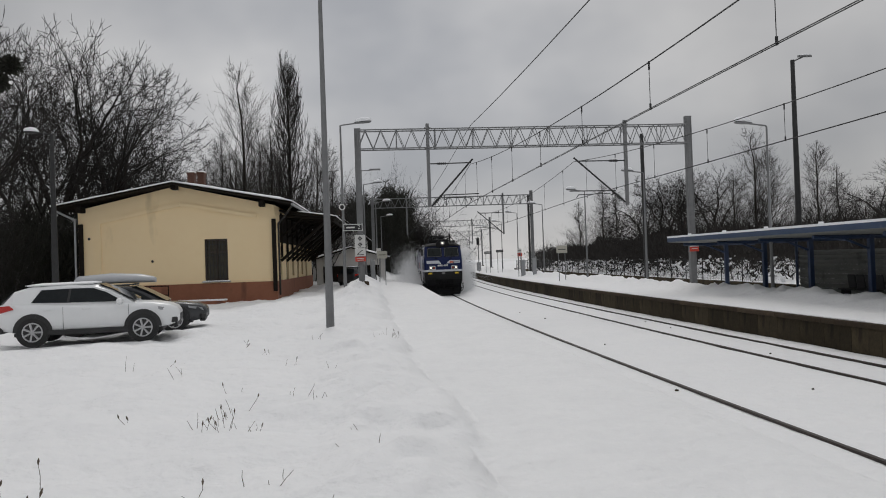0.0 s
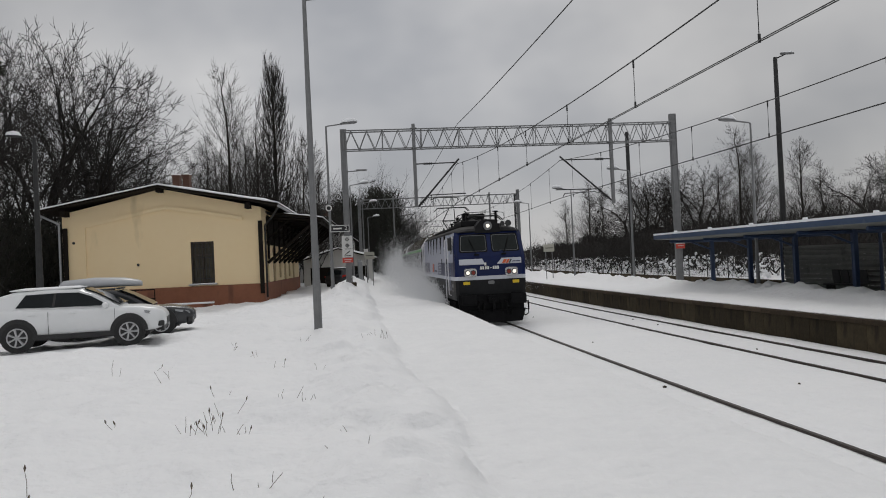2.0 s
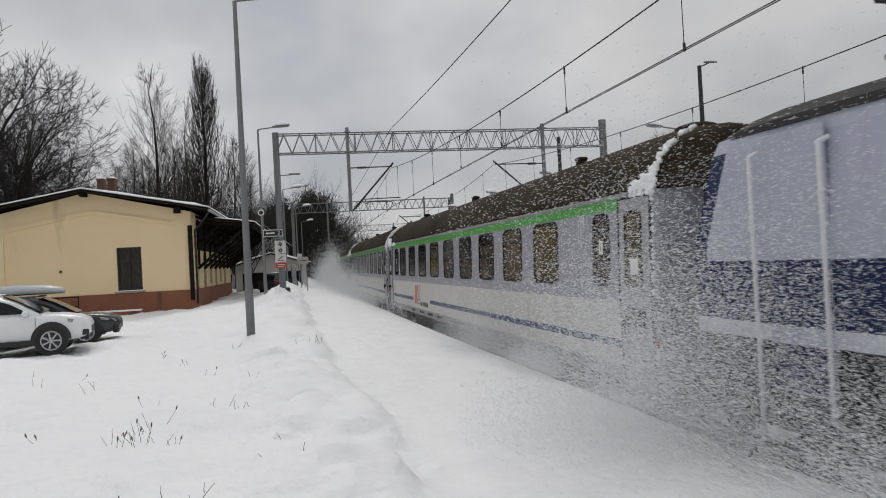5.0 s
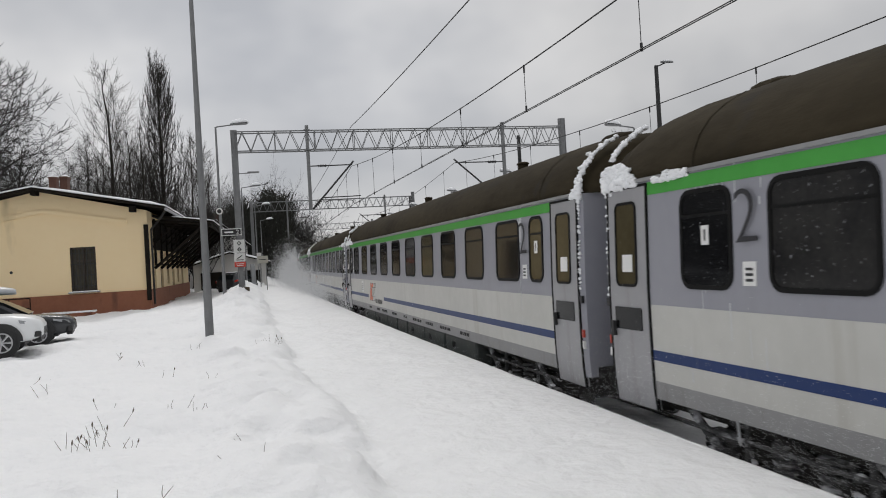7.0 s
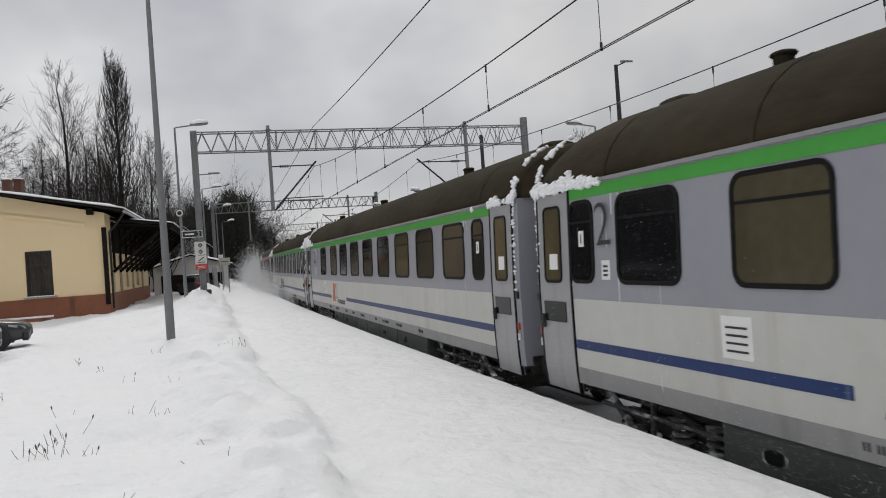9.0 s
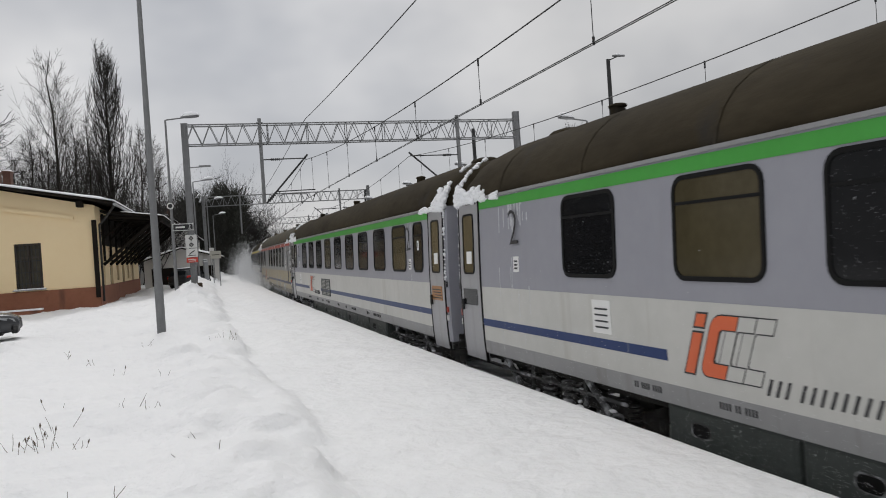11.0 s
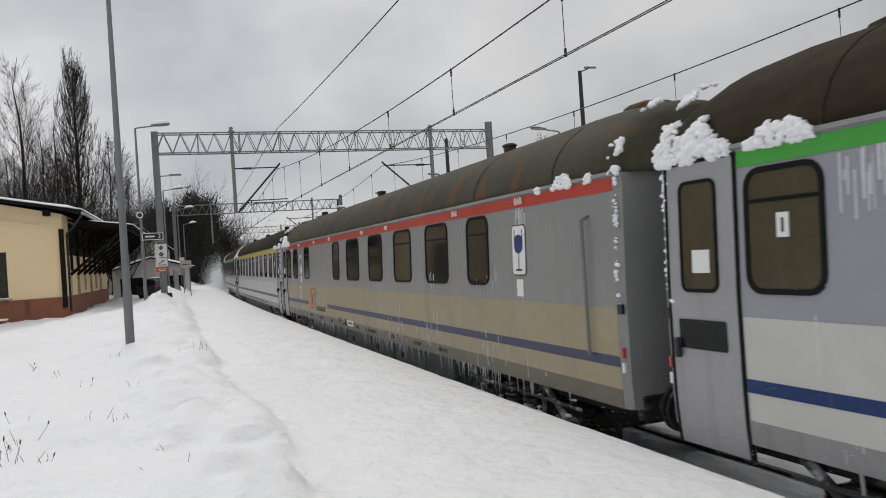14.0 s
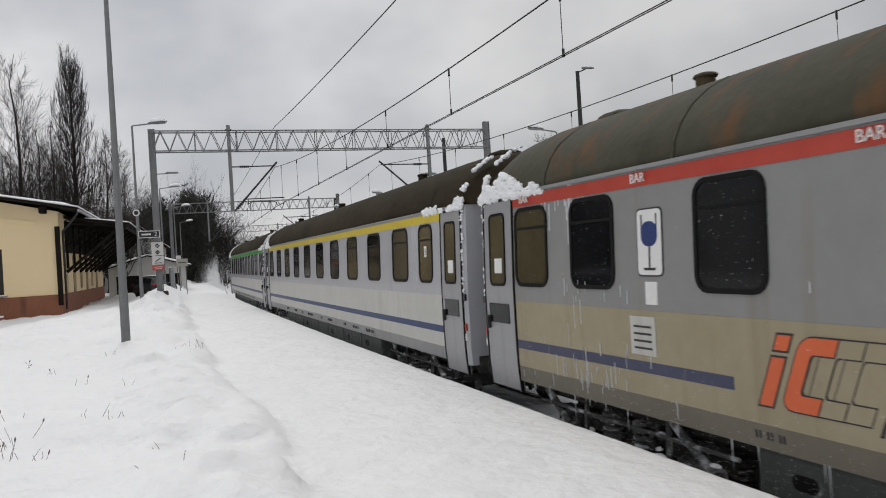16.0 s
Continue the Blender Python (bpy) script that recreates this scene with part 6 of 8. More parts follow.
def warning_signs(s, o, dy=-0.25):
    """The plates on a mast: two pictograms over a red one."""
    for z, h, face, marks in ((3.78, 0.62, SIGN_WHITE, [(0, 0.14, 0.16, 0.16, SIGN_BLACK, 45), (0, 0.14, 0.09, 0.09, SIGN_WHITE, 45), (0, -0.16, 0.16, 0.16, SIGN_BLACK, 45), (0, -0.16, 0.09, 0.09, SIGN_WHITE, 45)]),
                              (3.24, 0.40, SIGN_WHITE, [(0.0, 0.02, 0.30, 0.04, SIGN_BLACK, -35), (0, -0.12, 0.34, 0.03, SIGN_BLACK, 0)]),
                              (2.90, 0.24, SIGN_RED, [(0, 0.03, 0.36, 0.03, SIGN_WHITE, 0), (0, -0.05, 0.30, 0.03, SIGN_WHITE, 0)])):
        sign_board("warning_sign", along(s, o) @ pose(0, dy, z), 0.52, h, face, "red warning plate with pale bars on a mast" if face is SIGN_RED else "white pictogram plate on a steel mast", None, marks)


warning_signs(39.5, -5.75)
sign_board("warning_sign", along(39.5, 11.25) @ pose(0.05, -0.25, 3.20), 0.48, 0.46, SIGN_WHITE, "white pictogram plate on a steel mast", None, [(0, 0.0, 0.30, 0.04, SIGN_BLACK, -35)])
sign_board("warning_sign", along(39.5, 11.25) @ pose(0.05, -0.25, 2.84), 0.48, 0.24, SIGN_RED, "red warning plate with pale bars on a mast", None, [(0, 0.02, 0.3, 0.03, SIGN_WHITE, 0)])
num = sign_board("platform_sign", pose(-4.25, 37.3, 4.42, 0, 0, 5), 0.92, 0.34, SIGN_BLACK, "black platform number sign with white border", SIGN_WHITE, [(-0.12, 0, 0.40, 0.07, SIGN_WHITE, 0)])
letters("2", 0.26, SIGN_WHITE, num, pose(0.28, -0.034, 0, 90, 0, 0), "platform_number")
for x, y, z in ((-4.72, 37.25, 5.40),):
    sp = thing("station_loudspeaker", pose(x, y, z), "round white loudspeaker on a lamp post", "loudspeaker")
    bm = B()
    rod(bm, (0, 0.1, 0), (0, -0.14, 0), 0.11, 0.15, 18)
    part("horn", bm, SIGN_WHITE, sp)
    bm = B()
    rod(bm, (0, -0.12, 0), (0, -0.16, 0), 0.10, None, 14)
    part("cone", bm, DARK_STEEL, sp)
BOARDS = [(60, -4.6, 2.3, 0.75, 0.55, SIGN_BUFF), (70, -5.0, 2.3, 0.4, 0.6, SIGN_WHITE), (57.5, 8.7, 2.3, 0.8, 0.55, SIGN_BUFF), (75, 8.4, 2.5, 0.4, 0.4, SIGN_WHITE),
          (80, 9.2, 2.0, 0.5, 0.35, SIGN_RED), (96, 9.0, 2.6, 0.9, 0.3, SIGN_BLACK), (101, 8.0, 2.6, 0.9, 0.3, SIGN_BLACK)]
for s, o, hh, w, h, f in BOARDS:
    z = snow_height(s, o)
    sign_board("station_board", along(s, o, z + hh), w, h, f, f.name.split("_")[0] + " enamel board on slim steel posts in snow", None, [(0, 0, w * 0.7, 0.05, SIGN_BLACK if f is not SIGN_BLACK else SIGN_WHITE, 0)], (hh + 0.3, (-w * 0.3, w * 0.3)))
for s, o in ((64, -5.4), (66, -5.5), (76, 8.9), (72, 9.3)):
    bm = B()
    z = snow_height(s, o)
    box(bm, (0, 0, 0.75), (0.34, 0.3, 1.7), None, 0.04)
    cb = solid("equipment_cabinet", bm, GREY_METAL, along(s, o, z - 0.1), "slim grey metal equipment cabinet in snow", "cabinet", "equipment cabinets")

# dark tall masts behind the far platform
def tall_mast(x, y, top, label, r=0.16):
    m = thing("lighting_mast", pose(x, y, 0.8), label, "lighting mast", "tall masts")
    bm = B()
    rod(bm, (0, 0, -0.3), (0, 0, top - 0.8), r * 1.35, r * 0.8, 12)
    part("pole", bm, DARK_STEEL, m)
    bm = B()
    rod(bm, (0, 0, top - 0.9), (0.75, -0.1, top - 0.6), 0.04, None, 6)
    part("arm", bm, DARK_STEEL, m)
    bm = B()
    loft(bm, [[(x0, w * math.cos(a) - 0.1, top - 0.6 + 0.07 * math.sin(a)) for a in [i * math.tau / 8 for i in range(8)]] for x0, w in ((0.3, 0.05), (0.5, 0.16), (1.0, 0.14), (1.2, 0.04))])
    lum = part("luminaire", bm, STEEL, m)
    bm = B()
    ball(bm, (0.75, -0.1, top - 0.52), 0.35, (1.1, 0.4, 0.22))
    part("snow_cap", bm, SNOW_CAP, lum, "", True)


tall_mast(22.9, 50.0, 14.8, "tall dark lighting mast rising behind the shelter")
for s, o, top in ((52, 13.2, 10.0), (95, 12.6, 9.5)):
    x, y = rail_at(s, o)
    bm = B()
    rod(bm, (0, 0, -0.2), (0, 0, top), 0.15, 0.12, 10)
    solid("steel_pole", bm, DARK_STEEL, pose(x, y, 0.8), "plain dark steel pole behind the platform fence", "pole", "tall masts")
build_lamp(pose(-17.8, 35.8, 0.7), 8.4, -1.15, "thick dark street lamp post with snow-capped head before bare trees", 0.12, DARK_STEEL, True)

# arm lamp on the gantry mast
al = thing("mast_lamp", along(39.5, -5.75, 0), "small arm lamp fixed to a steel mast", "lamp", "platform lamps")
bm = B()
rod(bm, (0.1, -0.1, 7.28), (0.7, -0.1, 7.30), 0.025, None, 6)
part("arm", bm, STEEL, al)
bm = B()
box(bm, (0.85, -0.1, 7.33), (0.55, 0.2, 0.08), None, 0.03)
part("luminaire", bm, STEEL, al)

# colour light signal past the far platform
sg = thing("railway_signal", along(112, 7.6, 0.0), "black railway signal head on a slim grey post", "signal")
bm = B()
rod(bm, (0, 0, -0.2), (0, 0, 5.9), 0.07, 0.06, 10)
part("post", bm, STEEL, sg)
bm = B()
box(bm, (-0.05, -0.14, 5.2), (0.42, 0.14, 1.05), None, 0.12)
hd = part("head", bm, SIGN_BLACK, sg)
for z in (4.95, 5.40):
    bm = B()
    rod(bm, (-0.05, -0.20, z), (-0.05, -0.36, z), 0.12, 0.13, 14)
    part("hood", bm, SIGN_BLACK, hd)
bm = B()
box(bm, (0, 0.1, 1.6), (0.6, 0.5, 1.2), None, 0.03)
part("relay_box", bm, GREY_METAL, sg)

# fence behind the far platform
fence = thing("mesh_fence", Matrix(), "dark wire mesh fence along the back of the platform", "fence")
for k in range(34):
    s = 36 + 2.4 * k
    bm = B()
    z = snow_height(s, 13.4)
    rod(bm, (*rail_at(s, 13.4), z - 0.2), (*rail_at(s, 13.4), z + 1.5), 0.03, None, 6)
    part("post", bm, DARK_STEEL, fence)
bm = B()
for k in range(6):
    z = 0.95 + 0.26 * k
    for s in range(36, 116, 4):
        rod(bm, (*rail_at(s, 13.4), z), (*rail_at(s + 4, 13.4), z), 0.007, None, 3, False)
for i in range(400):
    s = 36 + 0.2 * i
    rod(bm, (*rail_at(s, 13.4), 0.9), (*rail_at(s, 13.4), 2.3), 0.005, None, 3, False)
tagged(part("mesh", bm, DARK_STEEL, fence), "", "", "", "stuff")
kb = B()
loft(kb, [[(*rail_at(s, 13.1), 0.6), (*rail_at(s, 13.3), 0.6), (*rail_at(s, 13.3), 1.12), (*rail_at(s, 13.1), 1.12)] for s in spread([(32, 116, 4)])])
solid("platform_kerb", kb, CONCRETE, Matrix(), "low concrete kerb at the back of the platform", "kerb", "", "structure")

# platform walls in concrete panels
def build_wall(name, off, lean, s0, s1, label):
    W = thing(name, Matrix(), label, "platform wall", "", "structure")
    me = None
    for k in range(int((s1 - s0) / 1.2)):
        if me is None:
            bm = B()
            box(bm, (0, 0, 0.24), (0.14, 1.185, 0.80), None, 0.012)
            me = mesh_of("panel", bm, CONCRETE)
        part("panel", me, None, W, at=along(s0 + 1.2 * (k + 0.5), off + lean * 0.075))
    cop = None
    for k in range(int((s1 - s0) / 2.4)):
        if cop is None:
            bm = B()
            box(bm, (0, 0, 0.715), (0.36, 2.385, 0.13), None, 0.015)
            cop = mesh_of("coping", bm, CONCRETE_EDGE)
        part("coping", cop, None, W, at=along(s0 + 2.4 * (k + 0.5), off + lean * 0.10))
    return W


build_wall("platform_wall_far", TRACKS + 1.62, 1, 4.0, 124.0, "stained dark concrete platform wall of upright panels")
build_wall("platform_wall_near", -1.90, -1, -6.0, 54.0, "concrete platform wall hidden below the snow edge")


# ---- bare winter trees ----
BARK = mat("dark_wet_bark", (0.014, 0.011, 0.009), 0.9, 0, (0.034, 0.028, 0.023), 3.0, 0.5, 0.4, 20)
TWIG = mat("grey_brown_twigs", (0.010, 0.0085, 0.0075), 0.9, 0, (0.022, 0.019, 0.0165), 0.6, 0.5, random_tone=0.25)
TWIG_PALE = mat("pale_birch_twigs", (0.018, 0.0155, 0.0135), 0.9, 0, (0.038, 0.033, 0.029), 0.6, 0.5, random_tone=0.2)
EVERGREEN = mat("dark_brush", (0.012, 0.014, 0.009), 0.9, 0, (0.03, 0.03, 0.022), 1.2, 0.5, random_tone=0.25)


def grow(rnd, trunk, crown, p, d, length, r, level, deep, lift, split, wander):
    n = 5 if level < 2 else 3 if level < 4 else 1
    pts, rad = [p.copy()], [r]
    step = length / n
    for i in range(n):
        d = (d + Vector((rnd.gauss(0, wander), rnd.gauss(0, wander), rnd.gauss(0, wander * 0.6) + lift))).normalized()
        p = p + d * step
        pts.append(p.copy())
        rad.append(r * (1 - 0.62 * (i + 1) / n))
    (trunk if level < 2 else crown).tube(pts, rad, 7 if level == 0 else 5 if level == 1 else 3)
    if level >= deep:
        return
    count = split[level]
    for k in range(count):
        f = rnd.uniform(0.22 if level else 0.30, 1.0) if k else 1.0
        i = min(n - 1, int(f * n))
        q = pts[i].lerp(pts[i + 1], f * n - i) if f < 1 else pts[-1]
        axis = d.orthogonal().normalized()
        axis.rotate(Matrix.Rotation(rnd.uniform(0, math.tau), 3, d))
        spread_ = rnd.uniform(0.35, 0.95) if f < 1 else rnd.uniform(0.1, 0.35)
        nd = (pts[i + 1] - pts[i]).normalized() * math.cos(spread_) + axis * math.sin(spread_)
        grow(rnd, trunk, crown, q, nd.normalized(), length * rnd.uniform(0.48, 0.78) * (1.0 if f == 1 else 1.15 - 0.45 * f), max(0.010, rad[i] * rnd.uniform(0.45, 0.7)), level + 1, deep, lift, split, wander)


def fork(rnd, trunk, crown, p, d, length, r, level):
    """A spreading tree: every limb forks at its end and throws side branches, down to sprays of fine twigs."""
    n = 4 if level < 2 else 3 if level < 4 else 2
    pts, rad = [p.copy()], [r]
    bend = 0.10 if level < 2 else 0.17
    for i in range(n):
        d = (d + Vector((rnd.gauss(0, bend), rnd.gauss(0, bend), rnd.gauss(0, 0.09) + 0.03)) * (0.4 if level == 0 else 1)).normalized()
        p = p + d * length / n
        pts.append(p.copy())
        rad.append(r * (1 - 0.28 * (i + 1) / n) if level < 6 else r * (1 - 0.5 * (i + 1) / n))
    (trunk if level < 3 else crown).tube(pts, rad, 7 if level < 2 else 5 if level < 4 else 3)
    if level == 7:
        return
    ends, sides = (3, 1) if level == 0 else (2, 1) if level < 6 else (2, 2)
    turn = rnd.uniform(0, math.tau)
    for k in range(ends + sides):
        side = k >= ends
        q, a = (pts[-1], rnd.uniform(0.35, 0.72)) if not side else (pts[rnd.randint(n - 2 if level == 0 else 1, n - 1)], rnd.uniform(0.75, 1.2))
        if k == 0:
            a *= 0.45
        axis = d.orthogonal().normalized()
        axis.rotate(Matrix.Rotation(turn + math.tau * k / (ends + sides) + rnd.uniform(-0.5, 0.5), 3, d))
        nd = (d * math.cos(a) + axis * math.sin(a)).normalized()
        step = length * (rnd.uniform(0.74, 0.84) if not side else rnd.uniform(0.55, 0.75)) * (1.15 if level == 0 else 0.8 if level == 6 else 1.0)
        fork(rnd, trunk, crown, q, nd, step, max(0.019, rad[-1] * (0.88 if k == 0 else 0.66 if not side else 0.48)), level + 1)


def tree_meshes(seed, height, kind):
    rnd = random.Random(seed)
    trunk, crown = Skin(), Skin()
    up_ = Vector((0, 0, 1))
    if kind == "poplar":       # upright limbs all the way up
        pts = [Vector((rnd.gauss(0, 0.05), rnd.gauss(0, 0.05), height * i / 8)) for i in range(9)]
        trunk.tube(pts, [0.32 * (1 - 0.92 * i / 8) for i in range(9)], 7)
        for k in range(400):
            f = rnd.uniform(0.08, 0.93) ** 0.9
            z = height * f
            a = rnd.uniform(0, math.tau)
            prof = (0.45 + 0.55 * min(1, f / 0.22)) * (1 - max(0, (f - 0.35) / 0.65)) ** 0.6
            reach = height * 0.104 * prof * rnd.uniform(0.5, 1.15)
            ln = height * rnd.uniform(0.10, 0.20) * (1.2 - f * 0.6)
            p0 = Vector((0, 0, z))
            out = Vector((math.cos(a), math.sin(a), 0))
            q = [p0, p0 + out * reach * 0.6 + up_ * ln * 0.25, p0 + out * reach * 0.9 + up_ * ln * 0.6, p0 + out * reach + up_ * ln]
            r = 0.055 * (1 - 0.6 * f)
            crown.tube(q, [r, r * 0.7, r * 0.45, 0.008], 4)
            for _ in range(16):
                t = rnd.uniform(0.2, 1.0)
                i = min(2, int(t * 3))
                b = q[i].lerp(q[i + 1], t * 3 - i)
                o = Vector((rnd.gauss(0, 0.17), rnd.gauss(0, 0.17), rnd.uniform(0.6, 1.2)))
                l2 = rnd.uniform(0.35, 0.95)
                crown.tube([b, b + o * l2 * 0.5, b + o * l2 + Vector((rnd.gauss(0, 0.1), rnd.gauss(0, 0.1), 0))], [0.015, 0.011, 0.006], 3)
    elif kind == "broad":
        fork(rnd, trunk, crown, Vector((0, 0, 0)), up_, height * 0.22, height * 0.025, 0)
    elif kind == "far":
        grow(rnd, trunk, crown, Vector((0, 0, 0)), up_, height * 0.42, height * 0.02, 0, 4, 0.05, (6, 6, 5, 5), 0.13)
    elif kind == "slender":
        pts = [Vector((rnd.gauss(0, 0.015) * i, rnd.gauss(0, 0.015) * i, height * i / 8)) for i in range(9)]
        trunk.tube(pts, [0.20 * (1 - 0.93 * i / 8) for i in range(9)], 6)
        for k in range(48):
            f = rnd.uniform(0.06, 0.95)
            i = min(7, int(f * 8))
            a = rnd.uniform(0, math.tau)
            d = Vector((math.cos(a) * 0.45, math.sin(a) * 0.45, 0.9)).normalized()
            grow(rnd, crown, crown, pts[i].lerp(pts[i + 1], f * 8 - i), d, height * 0.27 * (1.12 - f), 0.055 * (1.1 - f), 2, 4, 0.07, (0, 0, 6, 5), 0.12)
    else:                      # thicket
        for k in range(6):
            a = rnd.uniform(0, math.tau)
            d = Vector((math.cos(a) * 0.4, math.sin(a) * 0.4, 1)).normalized()
            grow(rnd, crown, crown, Vector((rnd.gauss(0, 0.7), rnd.gauss(0, 0.7), 0)), d, height * 0.6, 0.05, 1, 4, 0.04, (0, 5, 4, 2), 0.16)
    return trunk, crown


def make_tree(seed, height, kind, twig=None):
    t, c = tree_meshes(seed, height, kind)
    tops = sorted(q[2] for q in c.v)
    reach = tops[int(len(tops) * 0.985)]      # stretched so that the crown's top is the height asked for
    for s in (t, c):
        s.v = [(x * height / reach, y * height / reach, z * height / reach) for x, y, z in s.v]
    return (t.mesh("trunk", BARK) if t.v else None), c.mesh("crown", twig or TWIG), kind


KITS = {
    "broad": [make_tree(11, 18.0, "broad"), make_tree(12, 18.0, "broad"), make_tree(13, 18.0, "broad")],
    "far": [make_tree(14, 18.0, "far"), make_tree(15, 18.0, "far")],
    "poplar": [make_tree(21, 23.0, "poplar", TWIG)],
    "slender": [make_tree(31, 19.0, "slender", TWIG_PALE), make_tree(32, 19.0, "slender", TWIG)],
    "thicket": [make_tree(41, 6.0, "thicket"), make_tree(42, 6.0, "thicket")],
}
BASE_H = {"broad": 18.0, "far": 18.0, "poplar": 23.0, "slender": 19.0, "thicket": 6.0}
TREE_LABEL = {"far": "distant bare tree at the edge of a wood", "broad": "spreading bare winter tree with dark branches", "poplar": "tall narrow bare poplar with upright branches",
              "slender": "slim bare young tree with fine pale twigs", "thicket": "leafless tangled shrub on snowy ground"}
NAMES = {"far": "far_tree", "broad": "bare_tree", "poplar": "poplar_tree", "slender": "slim_tree", "thicket": "shrub"}


def plant(kind, az, dist, top, which=0, spin=0.0, wide=1.0):
    """A tree in the direction az degrees to the right of straight ahead; top is its height."""
    x, y = dist * math.sin(radians(az)), dist * math.cos(radians(az))
    tm, cm, _ = KITS[kind][which % len(KITS[kind])]
    s = top / BASE_H[kind]
    z = ground_z(x, y) - 0.15
    t = thing(NAMES[kind], pose(x, y, z, 0, 0, spin), TREE_LABEL[kind], "shrub" if kind == "thicket" else "tree", NAMES[kind] + "s by the station")
    for nm, me in (("trunk", tm), ("crown", cm)):
        if me:
            part(nm, me, None, t, at=Matrix.Diagonal((s * wide, s * wide, s, 1)))
    return t


rt = random.Random(77)
# left of the house: big trees and brush
for az, d, h, k in ((-26.2, 64, 19.4, 0), (-22.6, 66, 17.4, 1), (-30.6, 60, 17, 2), (-20.4, 72, 14.0, 2), (-24.4, 78, 18, 2), (-28.6, 84, 18, 1), (-34.5, 72, 17, 0), (-18.6, 80, 11.0, 1)):
    plant("broad", az, d, h, k, rt.uniform(0, 360), rt.uniform(0.80, 0.90))
for i in range(26):
    plant("thicket", (-39 + i * 0.8 if i < 12 else -35 + i * 0.78) + rt.uniform(-0.4, 0.4), rt.uniform(50, 60) if i < 12 else rt.uniform(72, 84), rt.uniform(5.0, 8.5), i, rt.uniform(0, 360), 1.1)
for i in range(8):
    plant("far", -36 + i * 2.2, rt.uniform(95, 115), rt.uniform(10, 14), i, rt.uniform(0, 360), 1.1)
# behind the house: poplars and slim trees
plant("poplar", -10.9, 80, 22.4, 0, 20, 1.12)
plant("slender", -9.0, 84, 16.0, 0, 140, 1.0)
plant("slender", -14.1, 78, 21.5, 0, 40, 1.15)
for az, h, k in ((-15.6, 15.5, 1), (-13.0, 16.0, 1), (-16.7, 13.0, 0), (-12.2, 15.0, 0), (-17.4, 11.5, 1), (-8.4, 13.5, 0), (-14.7, 14.0, 0)):
    plant("slender", az, 76 + rt.uniform(-4, 8), h, k, rt.uniform(0, 360), 1.35)
    plant("slender", az + 0.5, 82 + rt.uniform(-4, 8), h * 0.9, k + 1, rt.uniform(0, 360), 1.4)
for i in range(16):
    plant("thicket", -18 + i * 0.8, rt.uniform(84, 100), rt.uniform(6, 9), i, rt.uniform(0, 360), 1.2)
# far wood where the line curves away
for i in range(26):
    plant("far", -8.8 + i * 0.33 + rt.uniform(-0.2, 0.2), rt.uniform(120, 165), rt.uniform(11, 17.5) * (1.0 if i < 17 else 0.72), i, rt.uniform(0, 360), 0.9)
for i in range(26):
    plant("thicket", -8.8 + i * 0.33, rt.uniform(105, 140), rt.uniform(7, 10.5), i, rt.uniform(0, 360), 1.3)
for i in range(16):
    plant("far", -7.8 + i * 0.40 + rt.uniform(-0.2, 0.2), rt.uniform(112, 135), rt.uniform(9, 13.5), i, rt.uniform(0, 360), 1.15)
# right bank
def brushwood(label, seed, az0, az1, d0, d1, low, high, stems, material, snow=0, bank=None, coarse=1.0):
    """Undergrowth too dense to tell apart: upright slivers of twig in clumps, and snow caught in it."""
    rs = np.random.RandomState(seed)
    tri = []
    for _ in range(stems):
        az, dist = radians(rs.uniform(az0, az1)), rs.uniform(d0, d1)
        x, y = dist * math.sin(az), dist * math.cos(az)
        if bank:
            x, y = rail_at(rs.uniform(*bank[:2]), rs.uniform(*bank[2:]))
            az = math.atan2(x, y)
        top = low + (high - low) * (0.5 + 0.5 * noise.noise((math.degrees(az) * 0.9, seed, 0.3))) * rs.uniform(0.75, 1.1)
        n = 26
        p = np.stack([x + rs.randn(n) * 0.5, y + rs.randn(n) * 0.5, ground_z(x, y) + rs.uniform(-0.1, 0.8, n) * top], 1)
        d = np.stack([rs.randn(n) * 0.28, rs.randn(n) * 0.28, np.abs(rs.randn(n)) * 0.3 + 0.3], 1) * rs.uniform(0.5, 1.5, (n, 1)) * coarse ** 0.5
        w = rs.randn(n, 3) * 0.02 * coarse
        tri.append(np.stack([p - w, p + w, p + d], 1))
    v = np.concatenate(tri).reshape(-1, 3)
    me = bpy.data.meshes.new("brushwood")
    me.from_pydata(v.tolist(), [], [(i, i + 1, i + 2) for i in range(0, len(v), 3)])
    me.materials.append(material)
    tagged(new("brushwood", me), label, "undergrowth", "", "stuff")
    if snow:
        bm = B()
        for _ in range(snow):
            x, y = rail_at(rs.uniform(40, 100), rs.uniform(bank[2] - 1.0, bank[2] + 2))
            turn_ = Matrix.Translation((x, y, ground_z(x, y) + rs.uniform(0.0, 1.0) ** 2 * 1.2)) @ Euler((rs.uniform(-0.7, 0.7), rs.uniform(-0.7, 0.7), rs.uniform(0, 3))).to_matrix().to_4x4()
            bmesh.ops.create_icosphere(bm, subdivisions=1, radius=rs.uniform(0.04, 0.15), matrix=turn_ @ Matrix.Diagonal((rs.uniform(1, 2.6), 1, 0.6, 1)))
        me = bpy.data.meshes.new("caught_snow")
        bm.to_mesh(me)
        me.materials.append(SNOW_CAP)
        tagged(new("caught_snow", me), "clumps of snow caught in the undergrowth", "snow", "", "stuff")


